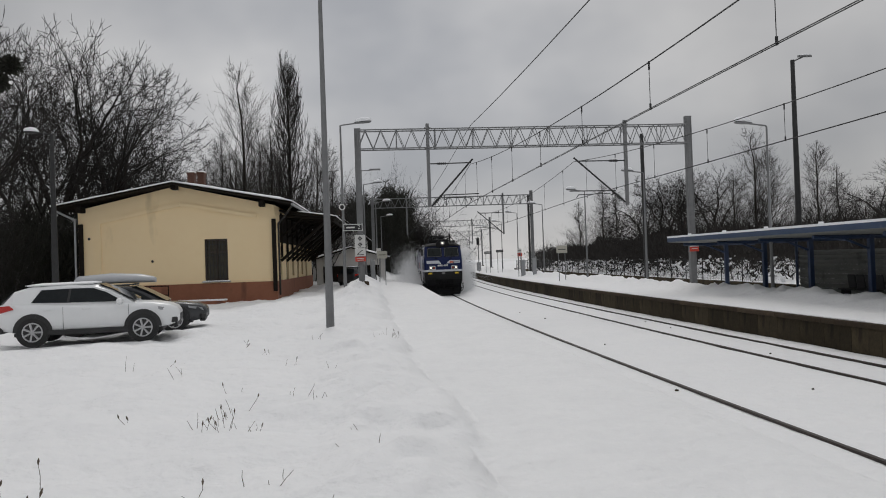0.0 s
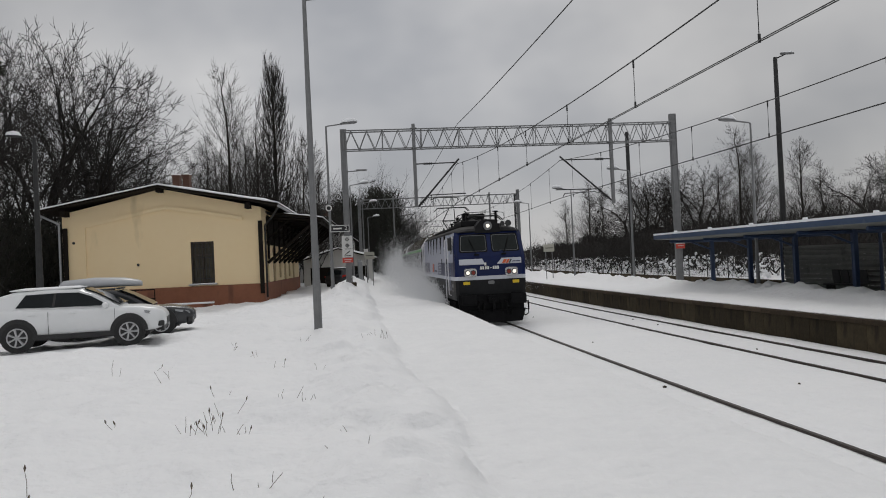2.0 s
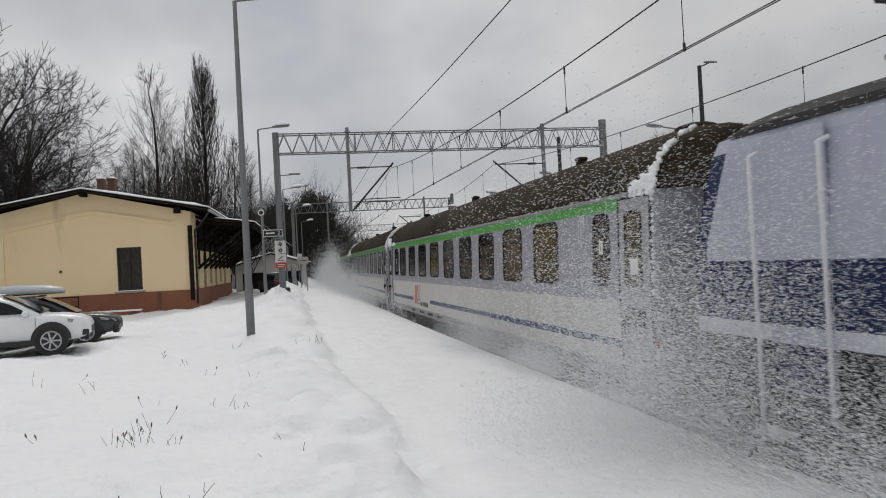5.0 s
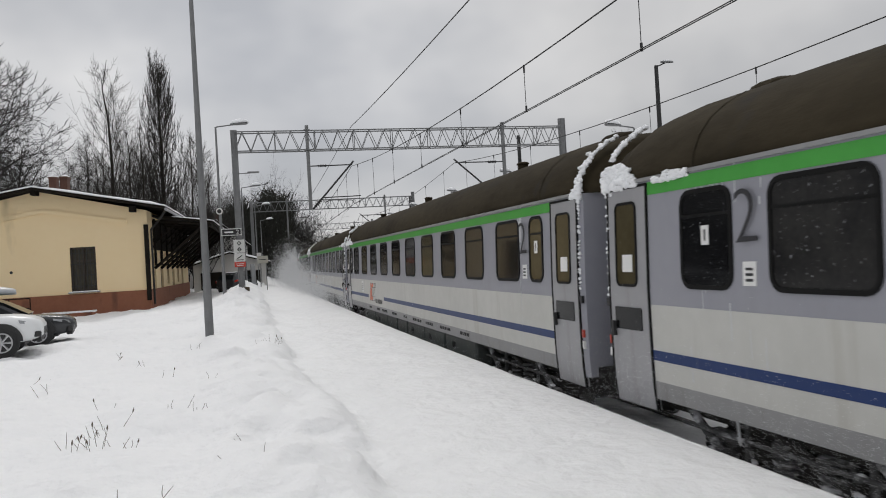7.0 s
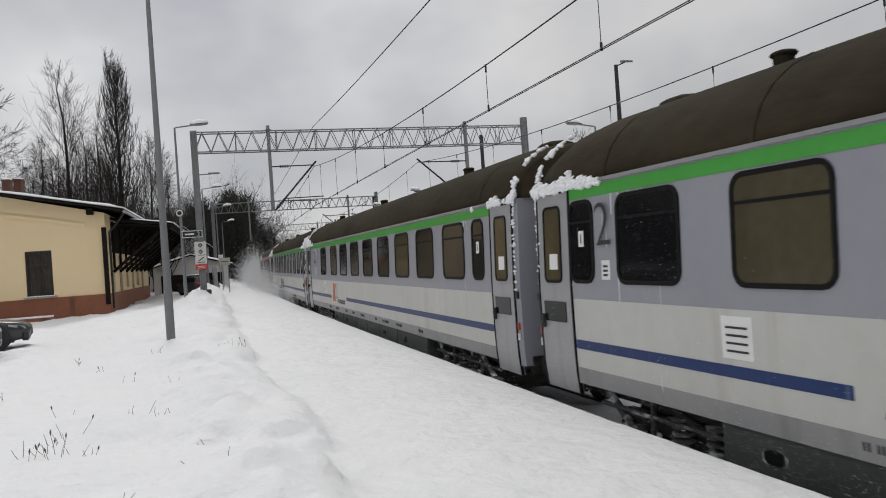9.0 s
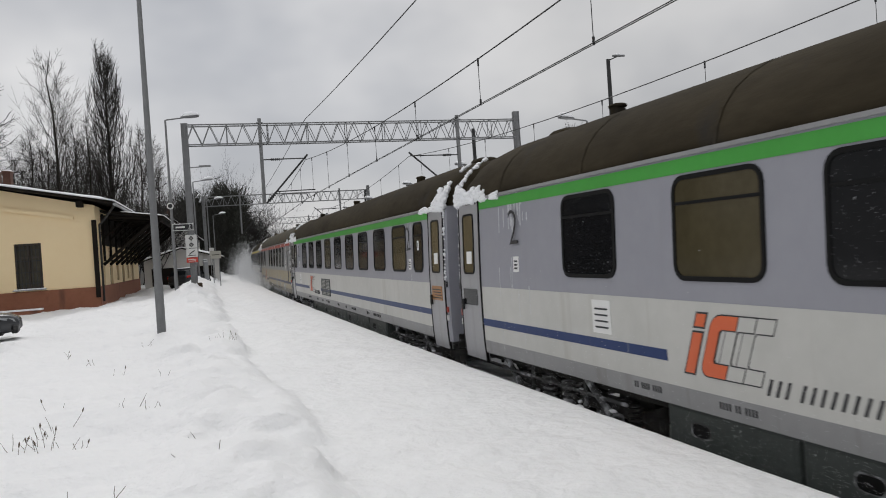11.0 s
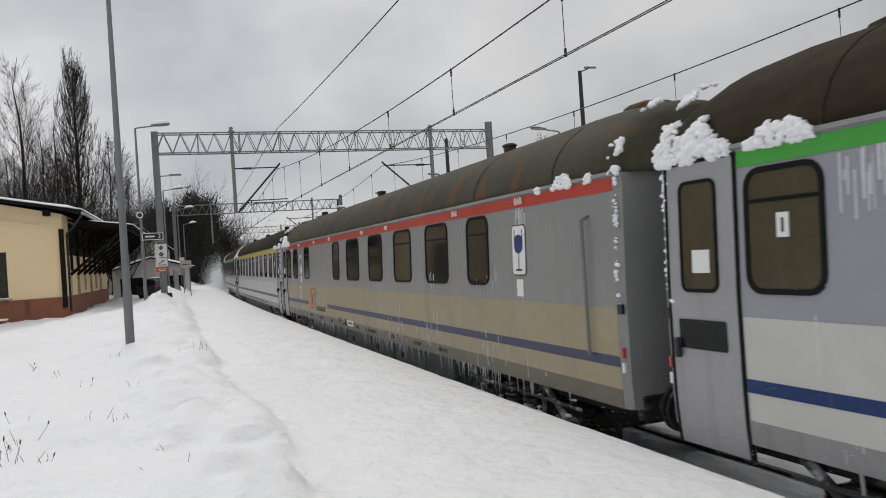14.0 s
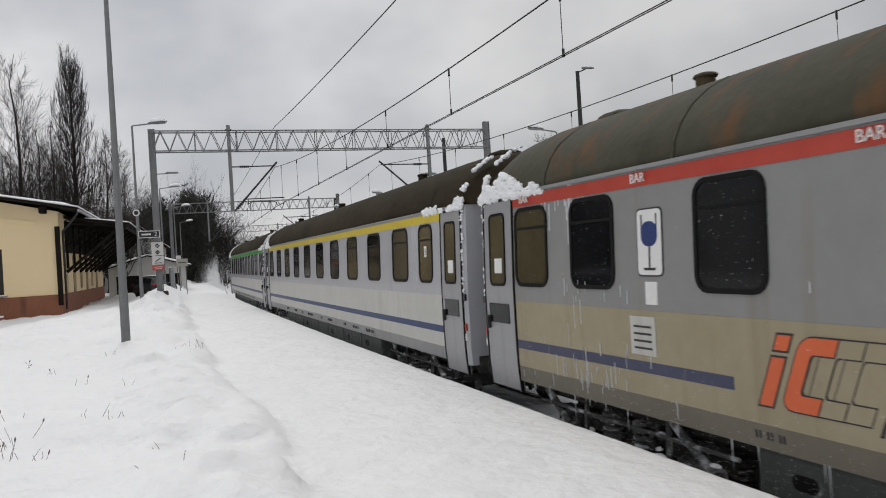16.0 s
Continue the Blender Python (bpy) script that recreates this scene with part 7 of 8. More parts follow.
brushwood("dense brown leafless undergrowth on the snowy bank", 61, 8.5, 36, 66, 92, 1.6, 4.6, 3800, TWIG_PALE, 1100, (30, 125, 16.5, 34))
brushwood("dark dense wood edge where the track bends", 62, -8.4, -2.4, 106, 150, 9.0, 18.0, 3200, EVERGREEN, coarse=2.0)
brushwood("dark dense undergrowth behind the parked cars", 63, -38, -17.5, 54, 84, 4.5, 10.5, 3400, EVERGREEN, coarse=1.3)
for az, d, h, k in ((22.0, 84, 12.6, 0), (22.8, 88, 11, 1), (25.8, 84, 11.0, 1), (27.0, 90, 9.5, 0), (20.6, 90, 9.5, 1), (11.7, 100, 10.0, 0), (12.6, 104, 9.5, 1), (17.0, 100, 9.0, 0), (31.5, 80, 8.0, 1), (10.0, 120, 9, 0)):
    plant("slender", az, d, h, k, rt.uniform(0, 360), 1.5)
for az, d, h, k in ((15.8, 92, 9.5, 0), (14.2, 96, 8.5, 1), (19.2, 90, 9.5, 2), (29.5, 88, 8.5, 1), (32.5, 86, 9, 2), (35, 80, 9, 0), (17.6, 98, 9, 1)):
    plant("broad", az, d, h, k, rt.uniform(0, 360), 1.2)
for i in range(34):
    az = 7.5 + i * 0.82 + rt.uniform(-0.3, 0.3)
    plant("thicket", az, rt.uniform(62, 76) if az > 12 else rt.uniform(95, 115), rt.uniform(3.0, 5.2), i, rt.uniform(0, 360), 1.35)
for i in range(22):
    plant("thicket", 12 + i * 1.2, rt.uniform(84, 100), rt.uniform(4.5, 6.5), i, rt.uniform(0, 360), 1.5)
# mistletoe ball in the branches
mt = Skin()
rm = random.Random(5)
for _ in range(900):
    d = Vector((rm.gauss(0, 1), rm.gauss(0, 1), rm.gauss(0, 1))).normalized()
    p = d * rm.uniform(0.05, 0.3)
    p = Vector((p.x * 1.35, p.y, p.z * 0.9)) + (Vector((-0.55, 0, -0.75)) if rm.random() < 0.4 else Vector())
    mt.tube([p, p + d * rm.uniform(0.06, 0.22) + Vector((rm.gauss(0, 0.08), rm.gauss(0, 0.08), rm.gauss(0, 0.08)))], [0.03, 0.05], 3)
mb = new("mistletoe", mt.mesh("mistletoe", EVERGREEN))
mb.matrix_basis = pose(-19.3, 35.2, 12.2)
tagged(mb, "dark round mistletoe bunch hanging on a bare branch", "mistletoe")
plant("broad", -34.2, 44, 17, 1, 60, 0.9)


# ---- dry weeds in the snow ----
STALK = mat("dry_brown_stalk", (0.075, 0.058, 0.042), 0.9, 0, (0.15, 0.12, 0.09), 8, 0.5)
rw = random.Random(9)
def weed(s, x, y, count, tall, heads):
    foot = Vector((x, y, ground_z(x, y)))
    for _ in range(count):
        p = foot + Vector((rw.gauss(0, 0.10), rw.gauss(0, 0.10), -0.05))
        d = Vector((rw.gauss(0, 0.28), rw.gauss(0, 0.28), 1)).normalized()
        l = tall * rw.uniform(0.4, 1.0)
        q = p + d * l + Vector((rw.gauss(0, 0.05), rw.gauss(0, 0.05), 0))
        s.tube([p, p.lerp(q, 0.6) + Vector((rw.gauss(0, 0.01), 0, 0)), q], [0.0035, 0.003, 0.002], 3)
        if rw.random() < heads:
            s.tube([q, q + d * 0.03, q + d * 0.06], [0.004, 0.011, 0.003], 4)


weeds = Skin()
for x, y, c, t, hd in ((-2.55, 8.6, 12, 0.30, 0.2), (-2.75, 9.6, 9, 0.28, 0.1), (-2.3, 8.9, 5, 0.24, 0.4), (-2.05, 10.4, 3, 0.28, 0.2), (-3.1, 11.2, 2, 0.3, 0.3), (-1.55, 10.0, 4, 0.2, 0), (-3.6, 6.0, 4, 0.3, 0.8), (-3.1, 5.4, 6, 0.26, 0.8),
                       (-2.8, 5.2, 5, 0.26, 0.8), (-2.45, 5.3, 4, 0.2, 0.7), (-1.95, 6.3, 3, 0.22, 0.6), (-2.2, 5.7, 2, 0.25, 0.2), (-1.5, 6.1, 4, 0.22, 0.1), (-1.35, 4.75, 7, 0.12, 1.0), (-1.0, 5.3, 3, 0.12, 0), (-3.3, 6.6, 1, 0.34, 1.0),
                       (-5.8, 14.5, 2, 0.42, 0.2), (-5.0, 14.6, 2, 0.2, 0.3), (-1.4, 16.6, 5, 0.35, 0.1), (-1.1, 17.0, 5, 0.32, 0.1), (-3.6, 15.6, 3, 0.2, 0.4), (-2.6, 13.6, 3, 0.2, 0.4), (-4.3, 12.6, 3, 0.25, 0.3), (-6.6, 10.5, 4, 0.22, 0.6),
                       (-3.9, 9.3, 2, 0.2, 0.8), (-1.9, 12.3, 3, 0.2, 0.3), (-4.4, 17.2, 3, 0.28, 0.3), (-2.9, 17.6, 3, 0.28, 0.2), (-1.0, 8.2, 2, 0.12, 0), (-0.9, 7.0, 2, 0.12, 0)):
    weed(weeds, x, y, c, t, hd)
tagged(new("dry_weeds", weeds.mesh("dry_weeds", STALK)), "thin dry brown weed stalks poking through snow", "weeds", "", "stuff")
rp = random.Random(3)
for k in range(12):
    s, o = rp.uniform(7, 40), rp.uniform(-1.4, TRACKS + 1.2)
    bm = B()
    ball(bm, (0, 0, 0), rp.uniform(0.02, 0.045), (1.3, 1, 0.7), 1)
    solid("ballast_stone", bm, CONCRETE, along(s, o, snow_height(s, o) + 0.01, rp.uniform(0, 90)), "small dark ballast stone lying on the snow", "stone", "loose stones")


# ---- parked cars ----
CAR_WHITE = mat("white_car_paint", (0.76, 0.775, 0.78), 0.25, 0, (0.82, 0.83, 0.835), 1.2, 0.5, 0, 30, ((0.62, 0.61, 0.59), (1.5, 1.5, 1.2), 0.68))
CAR_DARK = mat("dark_grey_car_paint", (0.035, 0.037, 0.042), 0.25, 0.2, (0.055, 0.057, 0.06), 1.2, 0.5)
CAR_TRIM = mat("black_plastic_trim", (0.015, 0.015, 0.016), 0.6, 0, (0.03, 0.03, 0.03), 3, 0.5)
CAR_GLASS = glass_mat("tinted_car_glass", (0.010, 0.012, 0.013), 0.05)
TYRE = mat("snowy_tyre_rubber", (0.016, 0.016, 0.016), 0.85, 0, (0.035, 0.035, 0.035), 6, 0.5, 0, 30, ((0.6, 0.6, 0.61), (4, 4, 4), 0.70))
ALLOY = mat("alloy_wheel", (0.50, 0.50, 0.51), 0.3, 0.7)
TAIL = mat("red_tail_lens", (0.45, 0.02, 0.015), 0.15)
LENS = mat("clear_lamp_lens", (0.35, 0.36, 0.37), 0.1, 0.2)
BOX_GREY = mat("silver_roof_box", (0.38, 0.39, 0.41), 0.35, 0, (0.44, 0.45, 0.47), 1.5, 0.5)


def build_car(m, paint, label, length=4.44, height=1.60, half=0.90, box_top=False, snowy=True, low=1.0):
    c = thing("parked_car", m, label, "car", "parked cars")
    k = length / 4.44
    g = height / 1.60

    def up(z):                 # a lower roof over the same belt line
        return (1.03 + (z - 1.03) * low if z > 1.03 else z) * g

    # lower body: rings from tail to nose (x, lowest, widest z, belt z, half-width)
    st = ((-2.20, 0.55, 0.75, 0.98, 0.70), (-2.12, 0.42, 0.75, 1.04, 0.80), (-1.75, 0.34, 0.72, 1.06, 0.885), (-0.9, 0.30, 0.70, 1.03, 0.90), (0.3, 0.30, 0.70, 1.00, 0.90), (0.95, 0.30, 0.70, 0.985, 0.895),
          (1.55, 0.32, 0.70, 0.955, 0.87), (1.95, 0.36, 0.68, 0.885, 0.80), (2.15, 0.42, 0.64, 0.80, 0.66), (2.22, 0.48, 0.60, 0.70, 0.50))
    bm = B()
    rings = []
    for x, lo, mid, belt, w in st:
        w *= half / 0.9
        q = [(-w * 0.86, lo), (-w * 0.97, lo + 0.12), (-w, mid), (-w * 0.985, belt - 0.10), (-w * 0.93, belt), (-w * 0.6, belt + 0.035), (0, belt + 0.05)]
        q = q + [(-y, z) for y, z in reversed(q[:-1])]
        rings.append([(x * k, y, z * g) for y, z in q])
    loft(bm, rings)
    part("body", bm, paint, c, "", True)
    # cabin
    cab = ((-2.08, 1.03, 0.70, 1.08, 0.66), (-1.80, 1.05, 0.79, 1.46, 0.62), (-1.45, 1.05, 0.81, 1.585, 0.60), (-0.5, 1.03, 0.82, 1.63, 0.61), (0.15, 1.01, 0.82, 1.60, 0.61), (0.55, 1.0, 0.81, 1.42, 0.62), (1.12, 0.99, 0.76, 1.03, 0.70))
    bm = B()
    rings = []
    for x, lo, w, hi, w2 in cab:
        w *= half / 0.9
        w2 *= half / 0.9
        q = [(-w, lo), (-w2 - 0.04, hi - 0.06), (-w2 + 0.06, hi), (0, hi + 0.015)]
        q = q + [(-y, z) for y, z in reversed(q[:-1])]
        rings.append([(x * k, y, up(z)) for y, z in q])
    loft(bm, rings)
    part("cabin", bm, paint, c)
    for sy in (-1, 1):
        def side(y0, z):
            f = (z - 1.03) / (1.55 - 1.03)
            return sy * (half / 0.9) * (0.825 + (0.655 - 0.825) * f)
        for nm, pts in (("rear_window", [(-1.36, 1.11), (-0.52, 1.08), (-0.48, 1.51), (-1.14, 1.49)]), ("front_window", [(-0.46, 1.08), (0.84, 1.06), (0.42, 1.36), (0.10, 1.50), (-0.42, 1.51)])):
            bm = B()
            plate(bm, [(x * k, side(0, z) + sy * 0.016, up(z)) for x, z in pts], (0, -sy * 0.03, 0))
            part(nm, bm, CAR_GLASS, c)
        bm = B()
        plate(bm, [(x * k, side(0, z) + sy * 0.012, up(z)) for x, z in ((-0.56, 1.075), (-0.42, 1.075), (-0.38, 1.51), (-0.52, 1.51))], (0, -sy * 0.03, 0))
        part("pillar_trim", bm, CAR_TRIM, c)
        bm = B()
        box(bm, (-0.1 * k, sy * half * 0.985, 0.33 * g), (2.3 * k, 0.06, 0.13), None, 0.02)
        part("sill", bm, CAR_TRIM, c)
        for x in (-1.32, 1.32):
            bm = B()
            pts = []
            for i in range(13):
                a = math.pi * i / 12
                pts.append((0.45 * math.cos(a), 0.45 * math.sin(a)))
            ring_o = [(x * k + a * 1.0, sy * (half * 1.0), 0.36 + b) for a, b in pts]
            ring_i = [(x * k + a * 0.80, sy * (half * 1.0), 0.36 + b * 0.80) for a, b in pts]
            outl = ring_o + list(reversed(ring_i))
            plate(bm, outl, (0, -sy * 0.08, 0))
            part("wheel_arch", bm, CAR_TRIM, c)
            bm = B()
            rod(bm, (x * k, sy * (half - 0.26), 0.35), (x * k, sy * (half - 0.02), 0.35), 0.35, None, 26)
            w = part("wheel", bm, TYRE, c, at=pose(0, sy * 0.04, 0))
            bm = B()
            rod(bm, (x * k, sy * (half - 0.10), 0.36), (x * k, sy * (half + 0.004), 0.36), 0.385, None, 24)
            part("wheel_well", bm, CAR_TRIM, c)
            bm = B()
            rod(bm, (x * k, sy * (half - 0.05), 0.35), (x * k, sy * (half - 0.012), 0.35), 0.235, None, 20)
            part("rim_disc", bm, CAR_TRIM, w)
            bm = B()
            for i in range(7):
                a = math.tau * i / 7
                rod(bm, (x * k, sy * (half - 0.008), 0.35), (x * k + 0.22 * math.cos(a), sy * (half - 0.012), 0.35 + 0.22 * math.sin(a)), 0.022, 0.03, 5)
            for i in range(20):
                a, b = math.tau * i / 20, math.tau * (i + 1) / 20
                rod(bm, (x * k + 0.225 * math.cos(a), sy * (half - 0.012), 0.35 + 0.225 * math.sin(a)), (x * k + 0.225 * math.cos(b), sy * (half - 0.012), 0.35 + 0.225 * math.sin(b)), 0.018, None, 5)
            part("rim", bm, ALLOY, w)
        bm = B()
        ball(bm, (0.78 * k, sy * (half + 0.10), 1.06 * g), 0.12, (0.7, 1.0, 0.75))
        part("mirror", bm, paint, c, "", True)
        for x in (-0.72, 0.22):
            bm = B()
            box(bm, ((x - 0.25) * k, sy * (half * 0.992), 0.90 * g), (0.20, 0.03, 0.03), None, 0.01)
            part("door_handle", bm, paint, c)
        for x in (-0.6, 0.98):
            bm = B()
            box(bm, (x * k, sy * half * 0.992, 0.68 * g), (0.006, 0.016, 0.56 * g))
            part("door_gap", bm, CAR_TRIM, c)
        bm = B()
        plate(bm, [(-2.17 * k, sy * 0.74, 0.84 * g), (-1.74 * k, sy * 0.90, 0.95 * g), (-1.84 * k, sy * 0.89, 1.05 * g), (-2.13 * k, sy * 0.76, 1.03 * g)], (0, sy * 0.03, 0))
        part("tail_lamp", bm, TAIL, c)
        bm = B()
        plate(bm, [(2.12 * k, sy * 0.62, 0.68 * g), (1.72 * k, sy * 0.845, 0.80 * g), (1.70 * k, sy * 0.84, 0.87 * g), (2.08 * k, sy * 0.64, 0.78 * g)], (0, sy * 0.03, 0.01))
        part("headlamp", bm, LENS, c)
        bm = B()
        box(bm, (2.06 * k, sy * 0.62, 0.50 * g), (0.16, 0.22, 0.14), (0, 0, -sy * 35), 0.03)
        part("fog_lamp", bm, CAR_TRIM, c)
        bm = B()
        rod(bm, (-1.5 * k, sy * 0.56, up(1.63)), (0.1 * k, sy * 0.56, up(1.655)), 0.018, None, 6)
        part("roof_rail", bm, paint, c)
    bm = B()
    plate(bm, [(1.10 * k, -0.72, 1.06 * g), (1.10 * k, 0.72, 1.06 * g), (0.55 * k, 0.60, up(1.43)), (0.22 * k, 0.55, up(1.60)), (0.22 * k, -0.55, up(1.60)), (0.55 * k, -0.60, up(1.43))], (0.02, 0, 0.02))
    part("windscreen", bm, CAR_GLASS, c)
    bm = B()
    plate(bm, [(-2.10 * k, -0.62, up(1.12)), (-2.10 * k, 0.62, up(1.12)), (-1.83 * k, 0.56, up(1.45)), (-1.83 * k, -0.56, up(1.45))], (-0.02, 0, 0.01))
    part("tailgate_glass", bm, CAR_GLASS, c)
    bm = B()
    box(bm, (2.19 * k, 0, 0.56 * g), (0.08, 0.8, 0.18), None, 0.02)
    part("grille", bm, CAR_TRIM, c)
    bm = B()
    box(bm, (-2.12 * k, 0, 0.46 * g), (0.16, 1.5, 0.24), None, 0.04)
    part("bumper", bm, CAR_TRIM, c)
    bm = B()
    box(bm, (2.08 * k, 0, 0.38 * g), (0.16, 1.2, 0.12), None, 0.03)
    part("bumper", bm, CAR_TRIM, c)
    bm = B()
    box(bm, (0, 0, 0.34), (3.6 * k, 1.4, 0.2))
    part("underbody", bm, CAR_TRIM, c)
    if snowy:
        bm = B()
        snow_slab(bm, [(-1.55 * k, -0.55, up(1.625)), (0.10 * k, -0.55, up(1.645)), (0.10 * k, 0.55, up(1.645)), (-1.55 * k, 0.55, up(1.625))], 0.05, 2.0, 10, 6)
        part("roof_snow", bm, SNOW_CAP, c, "thin layer of snow", True)
    if box_top:
        bm = B()
        rings = []
        for x, w, h in ((-1.15, 0.26, 0.10), (-1.05, 0.36, 0.19), (-0.2, 0.40, 0.25), (0.6, 0.38, 0.21), (1.0, 0.28, 0.12), (1.08, 0.12, 0.07)):
            rings.append([(x - 0.3, w * math.cos(a), height + 0.10 + (h if math.sin(a) > 0 else 0.06) * math.sin(a) + 0.06) for a in [i * math.tau / 14 for i in range(14)]])
        loft(bm, rings)
        rb = part("roof_box", bm, BOX_GREY, c, "long silver roof box", True)
        for x in (-0.9, 0.2):
            bm = B()
            box(bm, (x, 0, height + 0.06), (0.06, 1.2, 0.05))
            part("roof_bar", bm, CAR_TRIM, rb)
    return c


turn = radians(14.2)
def beside(x, y):
    return -9.02 - x * 0 + x * math.cos(turn) - y * math.sin(turn), 19.58 + x * math.sin(turn) + y * math.cos(turn)


cx, cy = beside(0.08, 0.86)
build_car(pose(cx, cy, 0.93, 0, 0, 14.2), CAR_WHITE, "white compact sport utility car with alloy wheels in snow", 4.30, 1.57, low=0.82)
cx, cy = beside(0.55, 3.6)
build_car(pose(cx, cy, 0.90, 0, 0, 14.2), CAR_DARK, "dark grey estate car carrying a silver roof box", 4.5, 1.36, 0.86, True, False)
build_car(pose(-6.9, 63.0, 0.9, 0, 0, 70), CAR_DARK, "dark car parked far off beside a garage", 4.3, 1.48, 0.86, False, True)


# ---- powder snow whirled up along the train ----
POWDER = mat("powder_snow", (0.80, 0.81, 0.82), 0.9, 0)


def powder(name, label, parts_, behind, half, seed, reach=1.5):
    """parts_: count, y range, x spread, top and how quickly it thins out behind."""
    rs = np.random.RandomState(seed)
    pos, rad = [], []
    for count, y0, y1, x0, xs, z0, zs, r in parts_:
        u = rs.rand(count) ** 0.62
        y = y0 + (y1 - y0) * u
        grow_ = 0.10 + 0.90 * np.clip((y - y0) / max(1e-3, 0.9 * (y1 - y0)), 0, 1)
        side = np.abs(rs.randn(count)) * xs
        side = np.where(side > reach, reach * rs.rand(count), side)
        x = x0 - np.sign(-x0) * side * grow_
        z = z0 + np.abs(rs.randn(count)) * zs * grow_
        # clumped, so that wisps show
        keep = (np.sin(y * 1.7 + z * 2.1) + np.sin(y * 0.63 + x * 1.9 + 1.0) + rs.rand(count) * 2.2) > 0.35
        pos.append(np.stack([x, y, z], 1)[keep])
        rad.append((r * (0.6 + 0.8 * rs.rand(count)))[keep])
    pos, rad = np.concatenate(pos), np.concatenate(rad)
    n = len(pos)
    d1, d2 = rs.randn(n, 3), rs.randn(n, 3)
    d1 /= np.linalg.norm(d1, axis=1)[:, None]
    d2 = np.cross(d1, d2)
    d2 /= np.linalg.norm(d2, axis=1)[:, None]
    r = rad[:, None] * 1.6
    v = np.stack([pos + d1 * r, pos - d1 * r * 0.5 + d2 * r * 0.87, pos - d1 * r * 0.5 - d2 * r * 0.87], 1).reshape(-1, 3)
    me = bpy.data.meshes.new(name)
    me.vertices.add(len(v))
    me.vertices.foreach_set("co", v.ravel())
    me.loops.add(n * 3)
    me.loops.foreach_set("vertex_index", np.arange(n * 3, dtype=np.int32))
    me.polygons.add(n)
    me.polygons.foreach_set("loop_start", np.arange(0, n * 3, 3, dtype=np.int32))
    me.update(calc_edges=True)
    me.materials.append(POWDER)
    ob = new(name, me)
    tagged(ob, label, "snow cloud", "", "stuff")
    RIDES.append((ob, behind, half))
    return ob


DUST = "fine powder snow whirled up beside the moving train"
powder("snow_cloud", DUST, [(90000, -6.4, 8.0, -1.55, 0.60, 0.84, 0.50, 0.0036), (400000, -5.5, 8.5, -1.6, 1.8, 0.86, 1.20, 0.0044), (150000, -5.2, 8.0, 1.55, 2.6, 0.1, 2.2, 0.0105)], 8.1, 4.5, 1, 2.5)
powder("snow_cloud", DUST, [(40000, -11.6, -6.0, -1.52, 0.45, 0.82, 0.35, 0.0028), (20000, -4, 11.6, -1.55, 0.5, 0.8, 0.4, 0.0020), (6000, -4, 11.6, -1.6, 0.7, 0.85, 0.6, 0.0020)], 16.1 + LEN * 0.5, 8.4, 2)
powder("snow_cloud", DUST, [(120000, -11.6, -3.0, -1.55, 0.7, 0.84, 0.45, 0.0030)], 16.1 + LEN * 0.5, 8.4, 12, 1.1)
for i in range(1, 7):
    powder("snow_cloud", DUST, [(5000, -11.6, 11.6, -1.5, 0.32, 0.78, 0.24, 0.0019), (5000, -11.6, 11.6, -1.6, 0.7, 0.85, 0.7, 0.0020)], 16.1 + LEN * (i + 0.5), 8.4, 2 + i)


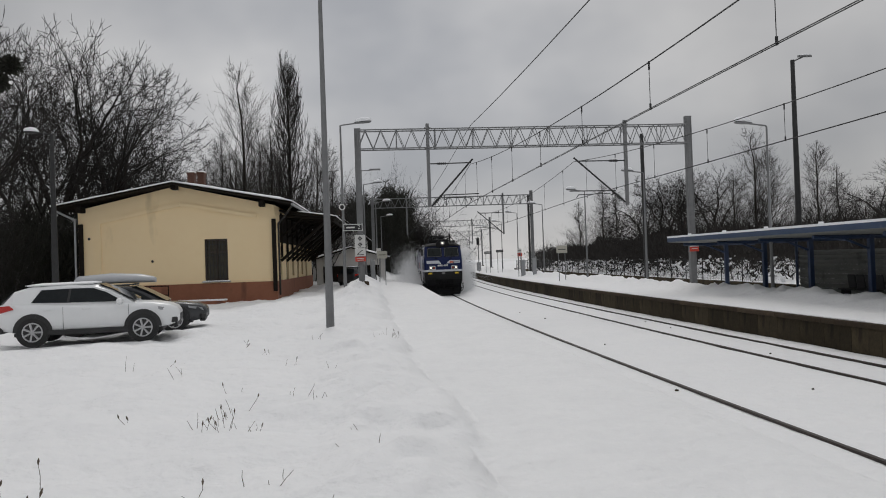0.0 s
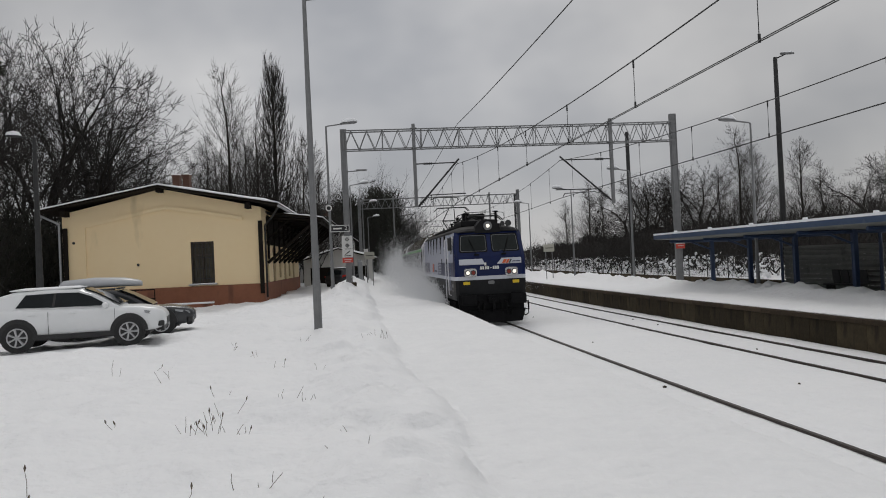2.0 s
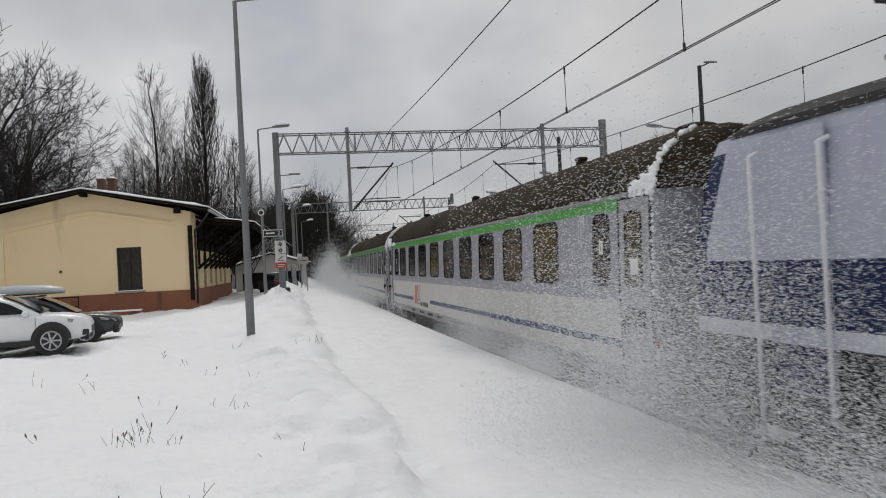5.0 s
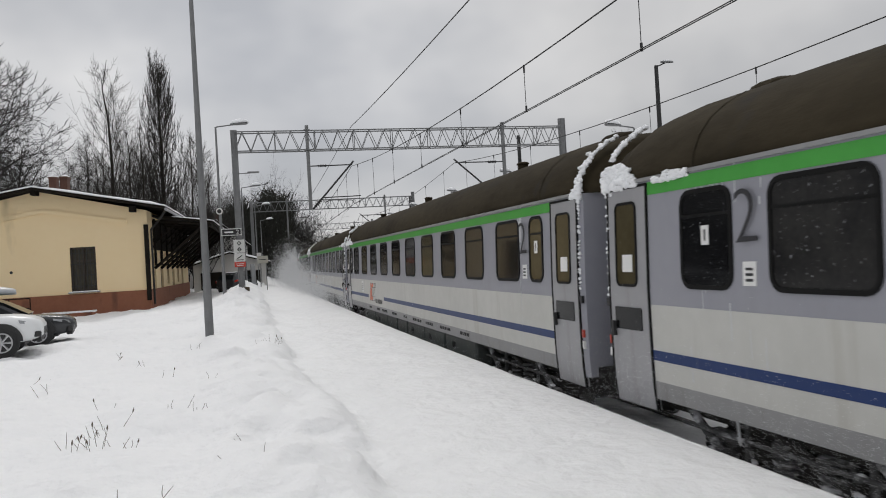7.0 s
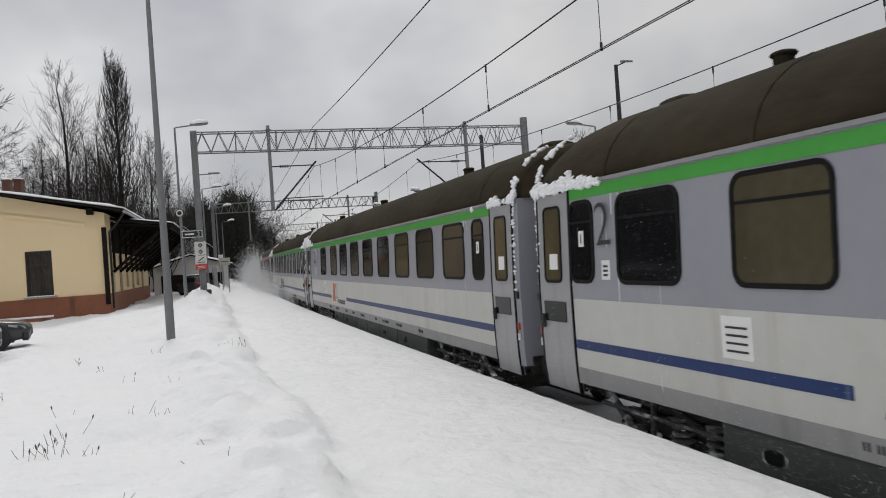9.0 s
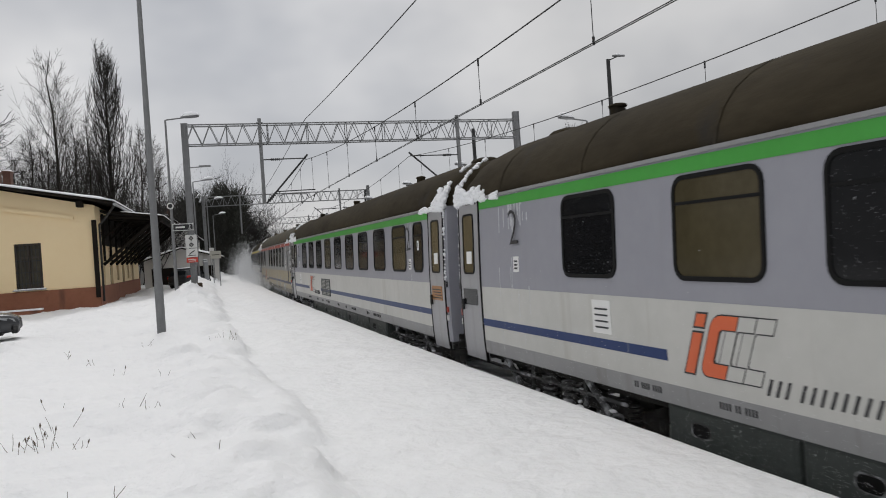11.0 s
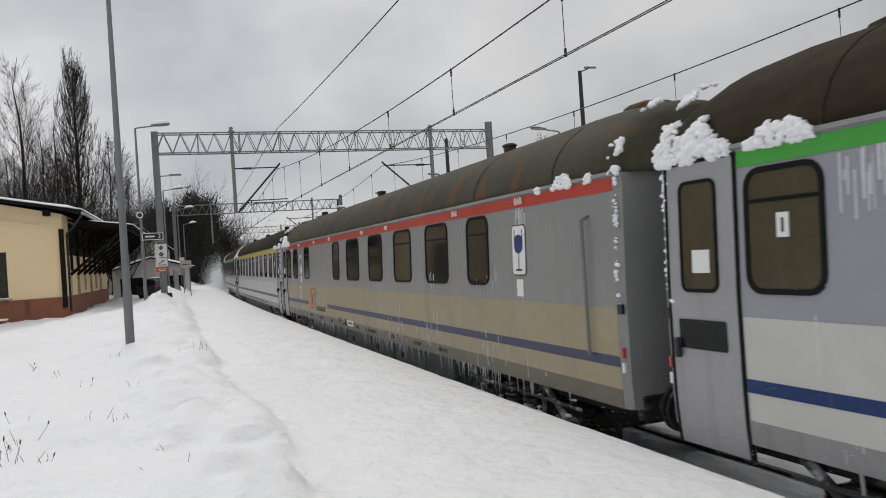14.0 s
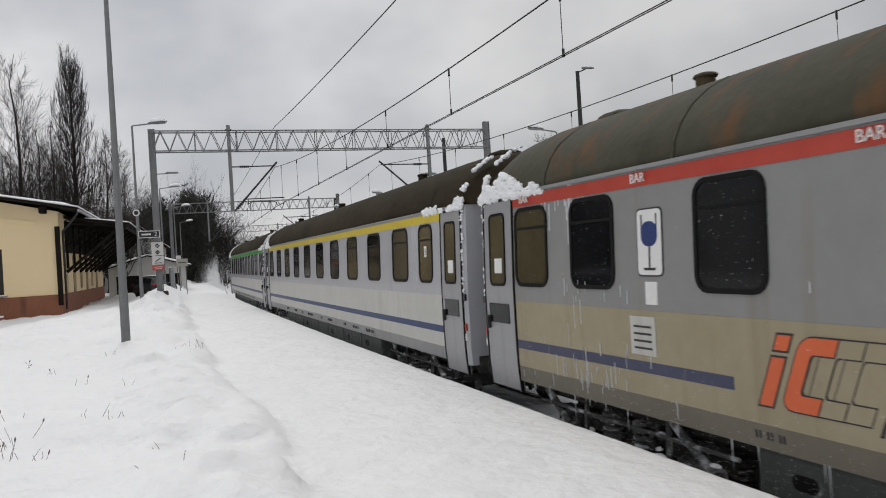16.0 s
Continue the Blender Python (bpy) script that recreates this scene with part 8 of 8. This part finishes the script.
def drift():
    """The trail of powder that the train drags round the bend, which then hangs and slowly settles."""
    rs = np.random.RandomState(40)
    n = 230000
    s_ = 95 * rs.rand(n) ** 0.78
    full = np.clip(s_ / 48, 0.10, 1)
    o_ = -1.55 - np.abs(rs.randn(n)) * 1.1 * full
    over = rs.rand(n) < 0.30
    o_ = np.where(over, rs.uniform(-2.8, 4.4, n), o_)
    z_ = np.where(over, 0.9 + np.abs(rs.randn(n)) * (0.5 + 1.3 * full), 0.85 + np.abs(rs.randn(n)) * (0.35 + 1.1 * full))
    z_ = np.where((np.abs(o_) < 1.6) & (s_ < 40), z_ * 0.25, z_)
    a = TH - s_ * BEND
    keep = (np.sin(s_ * 0.55 + z_ * 1.3) + np.sin(s_ * 0.21 + o_ * 1.4) + rs.rand(n) * 3.0) > 0.2
    pos = np.stack([-np.cos(a) * (1 / BEND - o_), -np.sin(a) * (1 / BEND - o_), z_], 1)[keep]
    size = (0.014 + 0.00030 * s_)[keep][:, None]
    n = len(pos)
    v = np.stack([pos, pos + rs.randn(n, 3) * size, pos + rs.randn(n, 3) * size], 1).reshape(-1, 3)
    me = bpy.data.meshes.new("snow_haze")
    me.vertices.add(len(v))
    me.vertices.foreach_set("co", v.ravel())
    me.loops.add(n * 3)
    me.loops.foreach_set("vertex_index", np.arange(n * 3, dtype=np.int32))
    me.polygons.add(n)
    me.polygons.foreach_set("loop_start", np.arange(0, n * 3, 3, dtype=np.int32))
    me.update(calc_edges=True)
    me.materials.append(POWDER)
    return tagged(new("snow_haze", me), "haze of powder snow hanging beside the train", "snow cloud", "", "stuff")


HAZE = drift()
# where the near end of the haze is along the track
TRAIL = ((0.0, 62.0), (1.0, 50.0), (2.0, 39.0), (3.0, 29.0), (3.5, 26.0), (5.0, 26.0), (7.0, 30.0), (8.5, 36.0), (11.0, 48.0), (13.0, 58.0), (16.0, 66.0))


# ---- motion ----
SPEED = (-2.177484068e-05, 0.001113445349, -0.02131149835, 0.1802882201, -0.4168799573, -13.58670316, 58.63734535)


SURGE = ((0.0, 0.0), (3.5, -0.1), (7.0, 0.45), (8.5, -0.45), (11.0, 0.1), (12.5, 0.0), (13.0, -0.15), (14.0, 0.25), (14.5, 0.1), (15.4, -0.15), (16.0, 0.1))      # its small surges


def front(t):
    """Where the locomotive's front buffers are along the track at t seconds."""
    v = 0.0
    for c in SPEED:
        v = v * t + c
    return v + float(np.interp(t, *zip(*SURGE)))


def train_pose(s, half):
    ax, ay = rail_at(s + half)
    bx, by = rail_at(s - half)
    return pose((ax + bx) / 2, (ay + by) / 2, 0, 0, 0, math.degrees(math.atan2(-(ax - bx), ay - by)))


def motions():
    walk(HAZE, [(t, pose(HUB[0], HUB[1], 0, 0, 0, -math.degrees(s * BEND))) for t, s in TRAIL])
    for ob, behind, half in RIDES:
        walk(ob, [(i * 0.5, train_pose(front(i * 0.5) + behind, half)) for i in range(33)])


motions()
